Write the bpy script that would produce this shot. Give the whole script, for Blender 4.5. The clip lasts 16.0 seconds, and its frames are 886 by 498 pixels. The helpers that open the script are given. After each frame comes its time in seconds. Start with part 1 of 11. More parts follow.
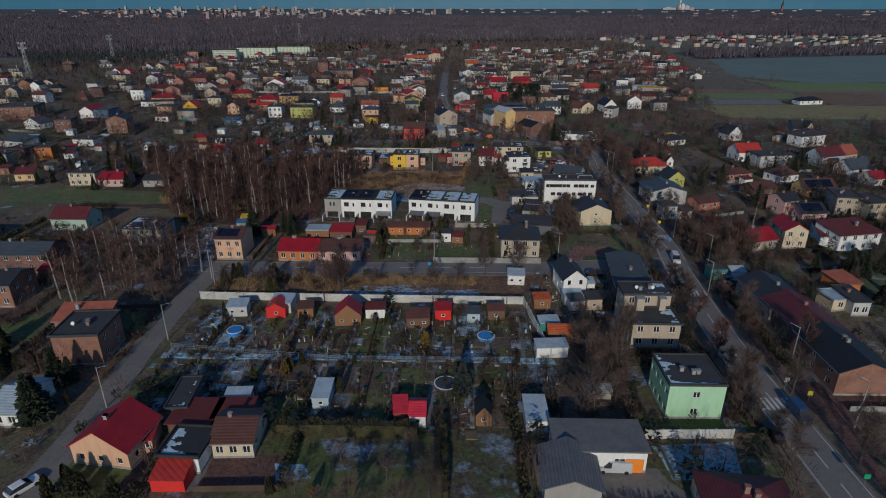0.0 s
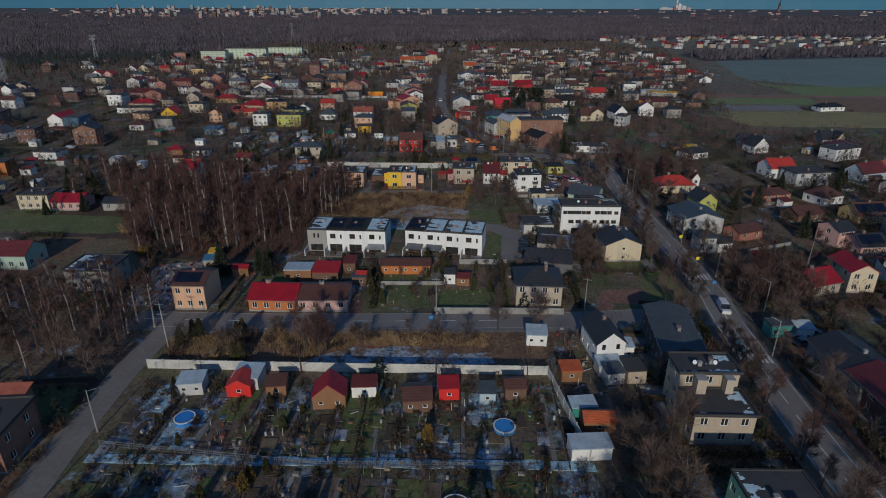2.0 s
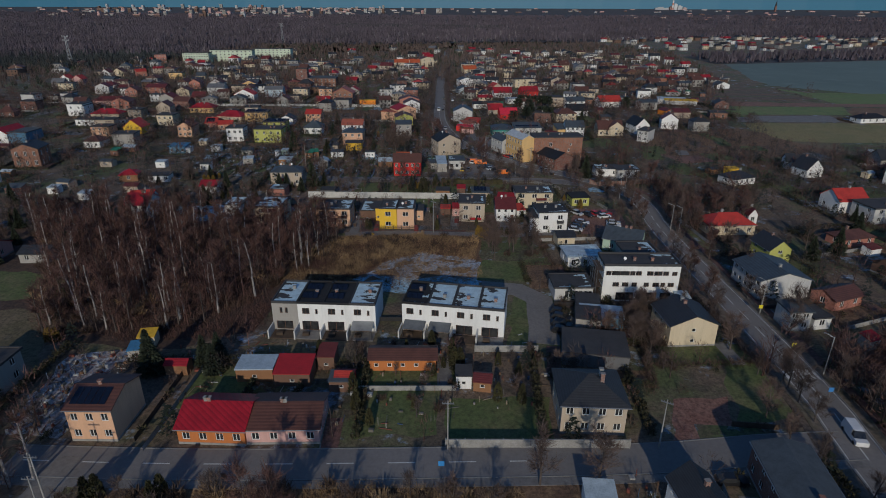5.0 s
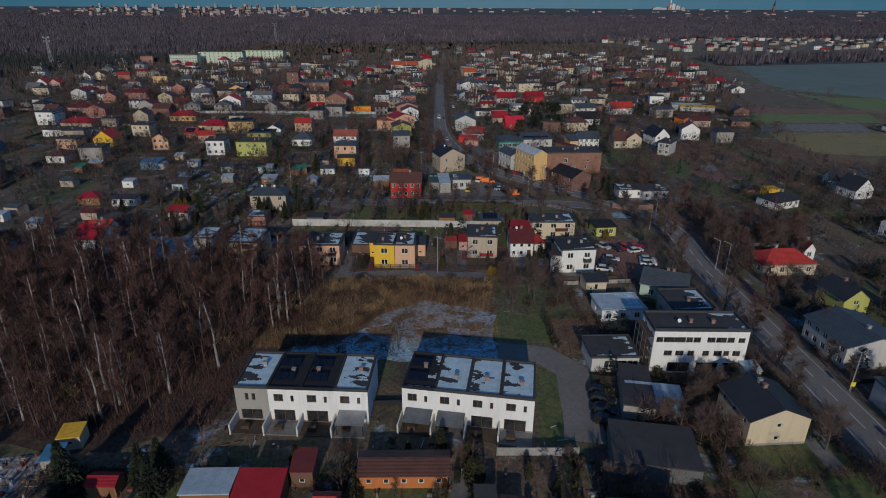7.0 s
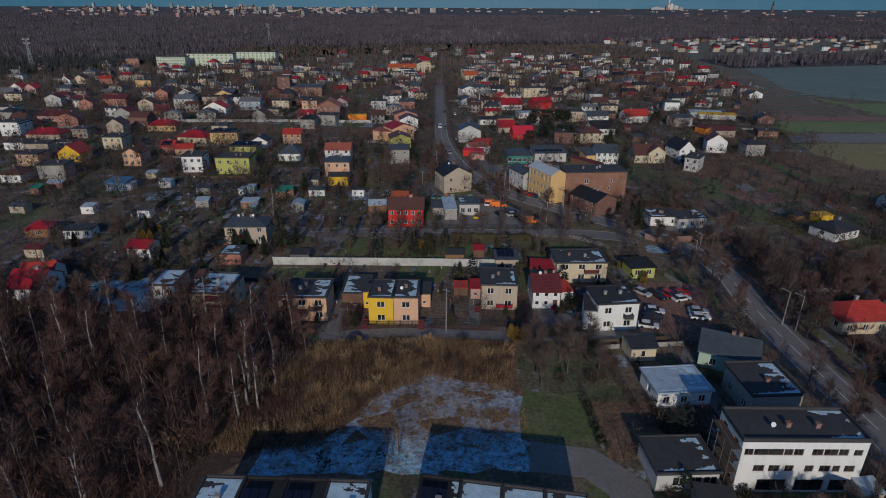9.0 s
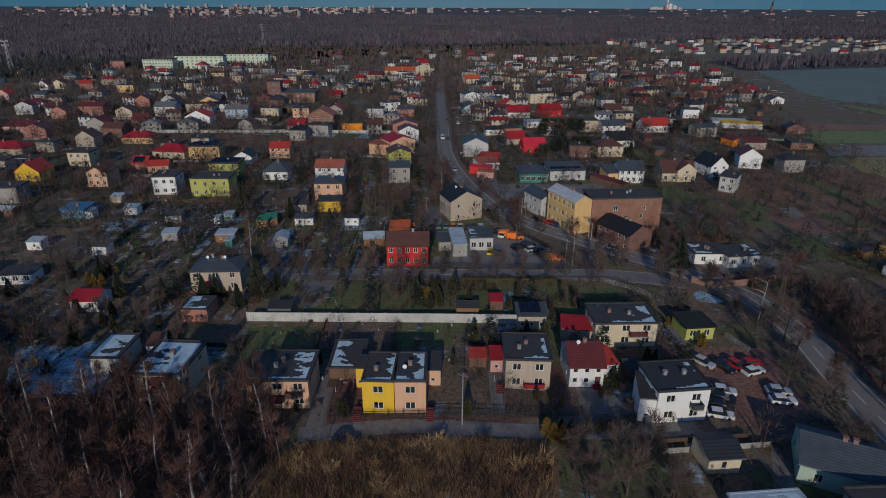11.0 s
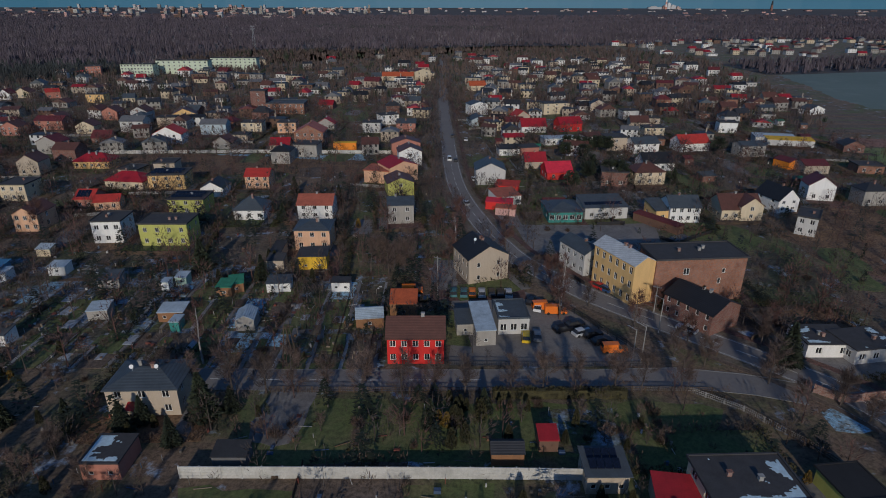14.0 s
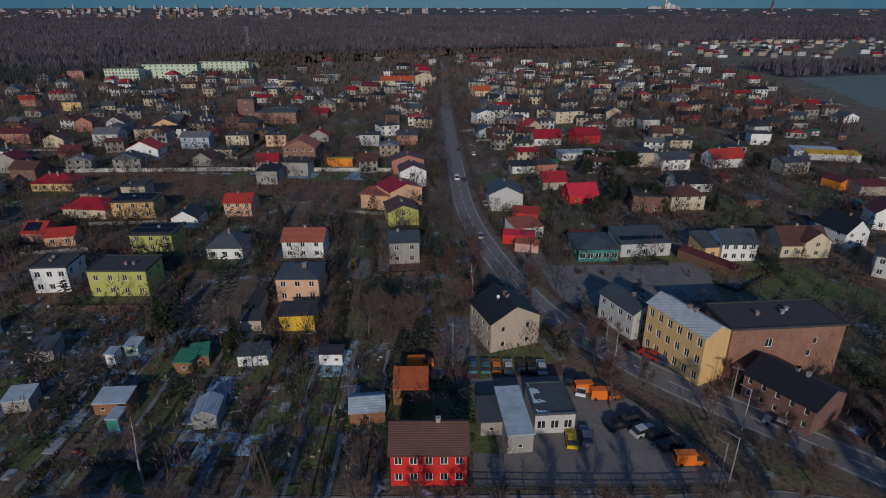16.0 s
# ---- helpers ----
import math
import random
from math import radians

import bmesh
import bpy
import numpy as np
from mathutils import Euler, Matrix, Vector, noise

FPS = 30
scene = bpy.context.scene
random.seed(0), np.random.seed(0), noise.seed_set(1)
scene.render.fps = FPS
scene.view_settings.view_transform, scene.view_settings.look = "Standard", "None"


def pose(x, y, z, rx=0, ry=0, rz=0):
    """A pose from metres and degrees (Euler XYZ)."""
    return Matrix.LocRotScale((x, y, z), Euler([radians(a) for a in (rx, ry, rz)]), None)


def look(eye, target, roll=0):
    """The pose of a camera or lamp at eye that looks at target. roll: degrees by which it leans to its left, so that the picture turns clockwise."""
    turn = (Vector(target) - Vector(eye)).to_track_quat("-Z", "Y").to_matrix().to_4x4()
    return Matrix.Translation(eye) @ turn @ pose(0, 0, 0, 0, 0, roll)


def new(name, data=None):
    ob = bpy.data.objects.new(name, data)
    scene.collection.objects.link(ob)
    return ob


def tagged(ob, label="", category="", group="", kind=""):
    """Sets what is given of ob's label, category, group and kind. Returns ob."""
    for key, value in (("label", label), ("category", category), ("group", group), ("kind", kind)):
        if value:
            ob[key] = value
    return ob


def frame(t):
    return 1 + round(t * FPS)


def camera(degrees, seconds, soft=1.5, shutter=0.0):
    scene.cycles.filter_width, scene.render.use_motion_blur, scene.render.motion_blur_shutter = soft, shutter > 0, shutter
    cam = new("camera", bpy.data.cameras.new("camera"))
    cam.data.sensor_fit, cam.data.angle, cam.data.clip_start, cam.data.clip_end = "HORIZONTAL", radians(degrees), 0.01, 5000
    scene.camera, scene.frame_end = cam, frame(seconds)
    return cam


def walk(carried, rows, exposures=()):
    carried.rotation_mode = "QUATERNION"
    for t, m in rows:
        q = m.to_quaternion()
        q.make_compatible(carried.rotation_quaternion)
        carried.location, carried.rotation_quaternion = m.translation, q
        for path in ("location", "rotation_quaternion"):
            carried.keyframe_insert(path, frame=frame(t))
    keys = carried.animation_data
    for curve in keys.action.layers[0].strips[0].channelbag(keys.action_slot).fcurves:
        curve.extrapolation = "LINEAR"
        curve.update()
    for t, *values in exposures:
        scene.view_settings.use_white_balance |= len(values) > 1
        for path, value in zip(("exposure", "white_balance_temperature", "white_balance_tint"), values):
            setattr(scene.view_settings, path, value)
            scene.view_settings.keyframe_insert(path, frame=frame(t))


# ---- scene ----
# camera and its way
cam = camera(74.9, 16.0, soft=1.0)
PATH = [
    (0.0, 1.101, 1.806, 62.031, 2.418, -22.729, -0.005),
    (1.0, -0.318, 15.426, 62.039, 2.213, -22.746, -0.064),
    (2.0, -1.754, 29.119, 62.050, 2.016, -22.761, -0.115),
    (3.0, -3.208, 42.887, 62.063, 1.825, -22.774, -0.159),
    (4.0, -4.680, 56.735, 62.078, 1.642, -22.786, -0.194),
    (5.0, -6.170, 70.663, 62.095, 1.466, -22.797, -0.222),
    (6.0, -7.678, 84.676, 62.115, 1.296, -22.806, -0.242),
    (7.0, -9.204, 98.775, 62.137, 1.134, -22.814, -0.255),
    (8.0, -10.748, 112.963, 62.162, 0.980, -22.820, -0.259),
    (9.0, -12.309, 127.244, 62.188, 0.832, -22.825, -0.256),
    (10.0, -13.888, 141.620, 62.217, 0.691, -22.828, -0.244),
    (11.0, -15.486, 156.093, 62.248, 0.557, -22.830, -0.225),
    (12.0, -17.101, 170.667, 62.282, 0.431, -22.831, -0.199),
    (13.0, -18.734, 185.344, 62.318, 0.311, -22.830, -0.164),
    (14.0, -20.384, 200.127, 62.356, 0.199, -22.828, -0.122),
    (15.0, -22.053, 215.018, 62.396, 0.093, -22.824, -0.072),
    (16.0, -23.739, 230.021, 62.439, -0.005, -22.819, -0.014),
]
walk(cam, [(t, pose(x, y, z, 90 + pitch, roll, yaw)) for t, x, y, z, yaw, pitch, roll in PATH], exposures=[(0.0, -0.86, 5700.0, 5.0), (6.0, -0.87, 5700.0, 5.5), (9.0, -0.85, 5700.0, 8.0), (12.0, -0.85, 5700.0, 8.0), (16.0, -0.85, 5700.0, 8.0)])

# light: low winter sun from straight behind the way
SUN_EL, SUN_AZ = 20.5, 182.5
world = bpy.data.worlds.new("sky")
scene.world = world
world.use_nodes = True
wn = world.node_tree
sky = wn.nodes.new("ShaderNodeTexSky")
sky.sky_type, sky.sun_disc = "NISHITA", False
sky.sun_elevation, sky.sun_rotation = radians(SUN_EL), radians(SUN_AZ)
sky.air_density, sky.dust_density, sky.ozone_density = 1.0, 0.3, 6.0
wn.links.new(sky.outputs[0], wn.nodes["Background"].inputs[0])
wn.nodes["Background"].inputs[1].default_value = 0.13
sun = new("sun", bpy.data.lights.new("sun", "SUN"))
sun.data.energy, sun.data.angle, sun.data.color = 4.0, radians(0.6), (1.0, 0.83, 0.63)
_sd = Vector((math.sin(radians(SUN_AZ)) * math.cos(radians(SUN_EL)), math.cos(radians(SUN_AZ)) * math.cos(radians(SUN_EL)), math.sin(radians(SUN_EL))))
sun.matrix_world = look(_sd * 300, (0, 0, 0))

# ---------------- materials ----------------
MATS = {}


def nodes_of(name):
    m = bpy.data.materials.new(name)
    m.use_nodes = True
    nt = m.node_tree
    return m, nt, nt.nodes["Principled BSDF"]


def noise_node(nt, scale, detail=4.0, rough=0.6, world_space=True, stretch=None):
    """A noise texture in world metres or in the object's own metres."""
    if world_space:
        src = nt.nodes.new("ShaderNodeNewGeometry").outputs["Position"]
    else:
        src = nt.nodes.new("ShaderNodeTexCoord").outputs["Object"]
    if stretch:
        mp = nt.nodes.new("ShaderNodeMapping")
        mp.inputs["Scale"].default_value = stretch
        nt.links.new(src, mp.inputs["Vector"])
        src = mp.outputs[0]
    n = nt.nodes.new("ShaderNodeTexNoise")
    n.inputs["Scale"].default_value = scale
    n.inputs["Detail"].default_value = detail
    n.inputs["Roughness"].default_value = rough
    nt.links.new(src, n.inputs["Vector"])
    return n.outputs["Fac"]


def ramp(nt, fac, lo, hi):
    r = nt.nodes.new("ShaderNodeMapRange")
    r.inputs["From Min"].default_value, r.inputs["From Max"].default_value = lo, hi
    nt.links.new(fac, r.inputs["Value"])
    return r.outputs[0]


def mix(nt, fac, a, b, blend="MIX"):
    m = nt.nodes.new("ShaderNodeMix")
    m.data_type, m.blend_type = "RGBA", blend
    for sock, v in ((m.inputs[0], fac), (m.inputs[6], a), (m.inputs[7], b)):
        if isinstance(v, (int, float)):
            sock.default_value = v
        elif isinstance(v, tuple):
            sock.default_value = (*v[:3], 1)
        else:
            nt.links.new(v, sock)
    return m.outputs[2]


def bump(nt, bsdf, fac, strength, dist):
    b = nt.nodes.new("ShaderNodeBump")
    b.inputs["Strength"].default_value, b.inputs["Distance"].default_value = strength, dist
    nt.links.new(fac, b.inputs["Height"])
    nt.links.new(b.outputs[0], bsdf.inputs["Normal"])


def dim(c, k):
    return tuple(min(1.0, v * k) for v in c)


def surf(name, col, var=0.25, big=0.35, fine=4.0, rough=0.85, relief=0.03, metal=0.0, spread=0.0):
    """A worn matte surface: broad stains, fine grain, small relief; spread: how far single objects differ."""
    if name in MATS:
        return MATS[name]
    m, nt, b = nodes_of(name)
    a = ramp(nt, noise_node(nt, big, 5, 0.65), 0.35, 0.68)
    g = noise_node(nt, fine, 4, 0.7)
    c = mix(nt, a, dim(col, 1 - var), dim(col, 1 + 0.5 * var))
    c = mix(nt, ramp(nt, g, 0.3, 0.7), c, mix(nt, 1.0, c, (1 - var, 1 - var, 1 - var), "MULTIPLY"))
    if spread:
        rnd = nt.nodes.new("ShaderNodeObjectInfo").outputs["Random"]
        c = mix(nt, rnd, c, mix(nt, 1.0, c, (1 - spread, 1 - spread * 0.9, 1 - spread * 0.8), "MULTIPLY"))
    nt.links.new(c, b.inputs["Base Color"])
    b.inputs["Roughness"].default_value, b.inputs["Metallic"].default_value = rough, metal
    if relief:
        bump(nt, b, g, 0.5, relief)
    MATS[name] = m
    return m


def patchy(name, cols, scales, edges, rough=0.95, relief=0.06, grain=0.42):
    """Ground cover: the first colour, with patches of the others laid over it by noise of their own scale."""
    if name in MATS:
        return MATS[name]
    m, nt, b = nodes_of(name)
    c = cols[0]
    for col, sc, (lo, hi) in zip(cols[1:], scales, edges):
        c = mix(nt, ramp(nt, noise_node(nt, sc, 7, 0.68), lo, hi), c, col)
    g = noise_node(nt, 1.3, 8, 0.8)
    c = mix(nt, ramp(nt, g, 0.42, 0.62), mix(nt, 1.0, c, (1.67 - grain,) * 3, "MULTIPLY"), mix(nt, 1.0, c, (grain,) * 3, "MULTIPLY"))
    nt.links.new(c, b.inputs["Base Color"])
    b.inputs["Roughness"].default_value = rough
    bump(nt, b, g, 0.6, relief)
    MATS[name] = m
    return m


def paint(col, kind="render"):
    """House paint or plaster, with rain streaks and a soiled grain."""
    key = kind + "_" + "_".join("%02d" % int(v * 99) for v in col)
    if key in MATS:
        return MATS[key]
    m, nt, b = nodes_of(key)
    st = ramp(nt, noise_node(nt, 1.0, 5, 0.7, stretch=(0.9, 0.9, 0.12)), 0.45, 0.75)
    g = noise_node(nt, 6.0, 4, 0.7)
    c = mix(nt, st, dim(col, 1.04), dim(col, 0.87))
    c = mix(nt, ramp(nt, g, 0.35, 0.75), c, mix(nt, 1.0, c, (0.86, 0.85, 0.83), "MULTIPLY"))
    nt.links.new(c, b.inputs["Base Color"])
    b.inputs["Roughness"].default_value = 0.8
    bump(nt, b, g, 0.3, 0.02)
    MATS[key] = m
    return m


def brick(col, mortar, key):
    """Brickwork in courses of 75 mm, with bricks of uneven burn."""
    if key in MATS:
        return MATS[key]
    m, nt, b = nodes_of(key)
    pos = nt.nodes.new("ShaderNodeTexCoord").outputs["Object"]
    sep = nt.nodes.new("ShaderNodeSeparateXYZ")
    nt.links.new(pos, sep.inputs[0])
    add = nt.nodes.new("ShaderNodeMath")
    nt.links.new(sep.outputs[0], add.inputs[0])
    nt.links.new(sep.outputs[1], add.inputs[1])
    com = nt.nodes.new("ShaderNodeCombineXYZ")
    nt.links.new(add.outputs[0], com.inputs[0])
    nt.links.new(sep.outputs[2], com.inputs[1])
    t = nt.nodes.new("ShaderNodeTexBrick")
    nt.links.new(com.outputs[0], t.inputs["Vector"])
    t.inputs["Color1"].default_value = (*dim(col, 1.15), 1)
    t.inputs["Color2"].default_value = (*dim(col, 0.7), 1)
    t.inputs["Mortar"].default_value = (*mortar, 1)
    t.inputs["Scale"].default_value = 1.0
    t.inputs["Mortar Size"].default_value = 0.012
    t.inputs["Brick Width"].default_value, t.inputs["Row Height"].default_value = 0.26, 0.075
    st = ramp(nt, noise_node(nt, 0.5, 6, 0.7), 0.4, 0.75)
    c = mix(nt, st, t.outputs["Color"], mix(nt, 1.0, t.outputs["Color"], (0.6, 0.55, 0.52), "MULTIPLY"))
    nt.links.new(c, b.inputs["Base Color"])
    b.inputs["Roughness"].default_value = 0.9
    bump(nt, b, t.outputs["Fac"], -0.4, 0.01)
    MATS[key] = m
    return m


def roofing(col, kind):
    """Roof covering in the object's own metres: ribs up the slope (sheet) or courses (tile), or felt with patches."""
    key = "roof_%s_" % kind + "_".join("%02d" % int(v * 99) for v in col)
    if key in MATS:
        return MATS[key]
    m, nt, b = nodes_of(key)
    st = ramp(nt, noise_node(nt, 0.6, 6, 0.7), 0.35, 0.75)
    g = noise_node(nt, 5.0, 4, 0.7)
    c = mix(nt, st, dim(col, 1.1), dim(col, 0.68))
    c = mix(nt, ramp(nt, g, 0.4, 0.75), c, mix(nt, 1.0, c, (0.75, 0.74, 0.74), "MULTIPLY"))
    if kind == "felt":
        b.inputs["Roughness"].default_value = 0.9
        bump(nt, b, g, 0.4, 0.03)
    else:
        w = nt.nodes.new("ShaderNodeTexWave")
        w.wave_type, w.bands_direction = "BANDS", "Z" if kind == "tile" else "DIAGONAL"
        nt.links.new(nt.nodes.new("ShaderNodeTexCoord").outputs["Object"], w.inputs["Vector"])
        w.inputs["Scale"].default_value = 1.6 if kind == "tile" else 0.55
        w.inputs["Distortion"].default_value = 0.4
        c = mix(nt, ramp(nt, w.outputs["Fac"], 0.0, 0.35), mix(nt, 1.0, c, (0.7, 0.7, 0.7), "MULTIPLY"), c)
        b.inputs["Roughness"].default_value = 0.6 if kind == "tile" else 0.45
        bump(nt, b, w.outputs["Fac"], 0.5, 0.04)
    nt.links.new(c, b.inputs["Base Color"])
    MATS[key] = m
    return m


def glass_dark():
    if "pane" in MATS:
        return MATS["pane"]
    m, nt, b = nodes_of("pane")
    g = ramp(nt, noise_node(nt, 0.8, 2, 0.5), 0.3, 0.7)
    nt.links.new(mix(nt, g, (0.012, 0.014, 0.018), (0.05, 0.05, 0.05)), b.inputs["Base Color"])
    b.inputs["Roughness"].default_value = 0.08
    b.inputs["Specular IOR Level"].default_value = 0.6
    MATS["pane"] = m
    return m


WHITE = surf("white_frame", (0.75, 0.75, 0.73), 0.1, rough=0.5, relief=0)
BROWN = surf("brown_frame", (0.12, 0.06, 0.035), 0.2, rough=0.6, relief=0)
PANE = glass_dark()
ASPHALT = patchy("asphalt", [(0.205, 0.190, 0.182), (0.245, 0.226, 0.214), (0.150, 0.138, 0.132)], [0.05, 0.35], [(0.45, 0.7), (0.6, 0.8)], 0.95, 0.01, 0.76)
ASPHALT_OLD = patchy("worn_asphalt", [(0.205, 0.186, 0.170), (0.250, 0.228, 0.206), (0.130, 0.116, 0.105)], [0.08, 0.4], [(0.45, 0.65), (0.58, 0.78)], 0.95, 0.02, 0.72)
PAVING = patchy("paving", [(0.235, 0.222, 0.210), (0.150, 0.138, 0.132)], [0.3], [(0.4, 0.65)], 0.9, 0.02, 0.7)
PAVING_RED = patchy("red_paving", [(0.15, 0.075, 0.06), (0.10, 0.06, 0.05)], [0.3], [(0.4, 0.65)], 0.9, 0.02)
KERB = surf("kerb_concrete", (0.26, 0.255, 0.245), 0.25)
CONCRETE = surf("concrete", (0.36, 0.35, 0.33), 0.3)
MARKING = surf("road_paint", (0.62, 0.62, 0.60), 0.2, fine=3.0, relief=0)
FROST = patchy("frosty_grass", [(0.31, 0.49, 0.61), (0.14, 0.108, 0.072), (0.50, 0.66, 0.74), (0.10, 0.082, 0.05)], [0.5, 0.25, 1.1], [(0.48, 0.6), (0.53, 0.66), (0.54, 0.64)], 0.95, 0.05)
FROST_THIN = patchy("thin_frost", [(0.100, 0.082, 0.052), (0.080, 0.100, 0.036), (0.27, 0.36, 0.48), (0.060, 0.048, 0.032)], [0.09, 0.16, 0.7], [(0.45, 0.6), (0.50, 0.64), (0.50, 0.64)], 0.95, 0.05)
LAWN = patchy("winter_lawn", [(0.108, 0.134, 0.043), (0.160, 0.150, 0.066), (0.072, 0.088, 0.032)], [0.12, 0.4], [(0.45, 0.65), (0.5, 0.68)], 0.97, 0.04, 0.55)
STRAW = patchy("dry_grass", [(0.190, 0.112, 0.062), (0.120, 0.068, 0.042), (0.240, 0.155, 0.082)], [0.2, 0.6], [(0.42, 0.62), (0.5, 0.68)], 0.97, 0.1)
SOIL = patchy("bare_soil", [(0.120, 0.088, 0.066), (0.170, 0.126, 0.096), (0.076, 0.060, 0.046)], [0.15, 0.6], [(0.45, 0.62), (0.5, 0.68)], 0.97, 0.06)
RUST_YARD = patchy("reddish_gravel", [(0.20, 0.095, 0.07), (0.25, 0.14, 0.105)], [0.3], [(0.4, 0.65)], 0.97, 0.03)
GROUND = patchy("ground", [(0.140, 0.106, 0.072), (0.185, 0.125, 0.084), (0.095, 0.112, 0.042), (0.070, 0.054, 0.042), (0.34, 0.42, 0.52)], [0.02, 0.035, 0.13, 0.16], [(0.42, 0.6), (0.47, 0.6), (0.5, 0.66), (0.58, 0.68)], 0.98, 0.08)
BARK = surf("bark", (0.15, 0.115, 0.095), 0.4, 1.0, 5.0, spread=0.4)
BIRCH = surf("birch_bark", (0.52, 0.47, 0.43), 0.45, 1.5, 4.0, spread=0.3)
TWIG = surf("twigs", (0.185, 0.122, 0.096), 0.4, 0.6, 3.0, relief=0, spread=0.5)
TWIG_RED = surf("reddish_twigs", (0.165, 0.080, 0.062), 0.4, 0.6, 3.0, relief=0, spread=0.4)
TWIG_BUSH = surf("bush_twigs", (0.155, 0.094, 0.062), 0.45, 0.6, 3.0, relief=0, spread=0.5)
REED = surf("reeds", (0.44, 0.29, 0.15), 0.4, 0.5, 3.0, relief=0, spread=0.3)
NEEDLE = surf("needles", (0.042, 0.056, 0.026), 0.5, 0.8, 3.0, relief=0, spread=0.4)
NEEDLE_BLUE = surf("blue_needles", (0.045, 0.06, 0.055), 0.4, 0.8, 3.0, relief=0)
THUJA = surf("thuja_leaf", (0.075, 0.07, 0.022), 0.5, 0.8, 3.0, relief=0, spread=0.5)
GOLDEN = surf("golden_leaf", (0.26, 0.16, 0.025), 0.4, 0.8, 3.0, relief=0, spread=0.3)
SNOW = surf("old_snow", (0.58, 0.73, 0.79), 0.2, 0.8, 3.0, 0.7)
METAL = surf("galvanised_steel", (0.36, 0.37, 0.38), 0.2, rough=0.45, metal=0.7, relief=0)
DARK = surf("dark_steel", (0.03, 0.03, 0.033), 0.2, rough=0.5, relief=0)
TYRE = surf("tyre", (0.015, 0.015, 0.016), 0.2, relief=0)
WOOD = surf("weathered_wood", (0.13, 0.085, 0.055), 0.35, spread=0.4)
SOLAR = surf("solar_cell", (0.010, 0.014, 0.030), 0.3, rough=0.2, relief=0)
CHIM = brick((0.28, 0.12, 0.08), (0.3, 0.28, 0.26), "chimney_brick")

# ---------------- mesh helpers ----------------


def mesh_from(name, verts, faces, mats, idx=None, smooth=False):
    me = bpy.data.meshes.new(name)
    me.from_pydata(verts, [], faces)
    for m in mats if isinstance(mats, (list, tuple)) else [mats]:
        me.materials.append(m)
    if idx:
        me.polygons.foreach_set("material_index", idx)
    if smooth:
        me.polygons.foreach_set("use_smooth", [True] * len(me.polygons))
    me.update()
    return me


class Geo:
    """Gathers boxes and polygons for one mesh."""

    def __init__(self):
        self.v, self.f, self.i = [], [], []

    def poly(self, pts, mat=0):
        n = len(self.v)
        self.v += [tuple(p) for p in pts]
        self.f.append(tuple(range(n, n + len(pts))))
        self.i.append(mat)

    def box(self, x0, y0, z0, x1, y1, z1, mat=0):
        n = len(self.v)
        self.v += [(x0, y0, z0), (x1, y0, z0), (x1, y1, z0), (x0, y1, z0), (x0, y0, z1), (x1, y0, z1), (x1, y1, z1), (x0, y1, z1)]
        for q in ((0, 3, 2, 1), (4, 5, 6, 7), (0, 1, 5, 4), (1, 2, 6, 5), (2, 3, 7, 6), (3, 0, 4, 7)):
            self.f.append(tuple(n + k for k in q))
            self.i.append(mat)

    def hull(self, bottom, top, mat=0):
        """A solid between two outlines with the same number of points, both counter-clockwise from above."""
        n, k = len(self.v), len(bottom)
        self.v += [tuple(p) for p in bottom] + [tuple(p) for p in top]
        self.f.append(tuple(range(n + k - 1, n - 1, -1)))
        self.f.append(tuple(range(n + k, n + 2 * k)))
        self.i += [mat, mat]
        for j in range(k):
            self.f.append((n + j, n + (j + 1) % k, n + k + (j + 1) % k, n + k + j))
            self.i.append(mat)

    def tube(self, a, b, ra, rb, n=6, mat=0):
        a, b = Vector(a), Vector(b)
        d = (b - a)
        if d.length < 1e-6:
            return
        d.normalize()
        u = d.orthogonal().normalized()
        w = d.cross(u)
        ring = [(u * math.cos(6.2832 * k / n) + w * math.sin(6.2832 * k / n)) for k in range(n)]
        self.hull([a + r * ra for r in ring], [b + r * rb for r in ring], mat)

    def mesh(self, name, mats, smooth=False):
        return mesh_from(name, self.v, self.f, mats, self.i, smooth)


def put(name, me, parent=None, loc=(0, 0, 0), rz=0.0, label=""):
    ob = new(name, me)
    if parent:
        ob.parent = parent
    ob.location, ob.rotation_euler = loc, (0, 0, rz)
    return tagged(ob, label)


def thing(name, x, y, rz=0.0, label="", category="", group="", kind="", z=0.0):
    ob = new(name)
    ob.empty_display_size = 0.5
    ob.location, ob.rotation_euler = (x, y, z), (0, 0, radians(rz))
    return tagged(ob, label, category, group, kind)


# ---------------- windows and doors, built once each ----------------
SHARED = {}


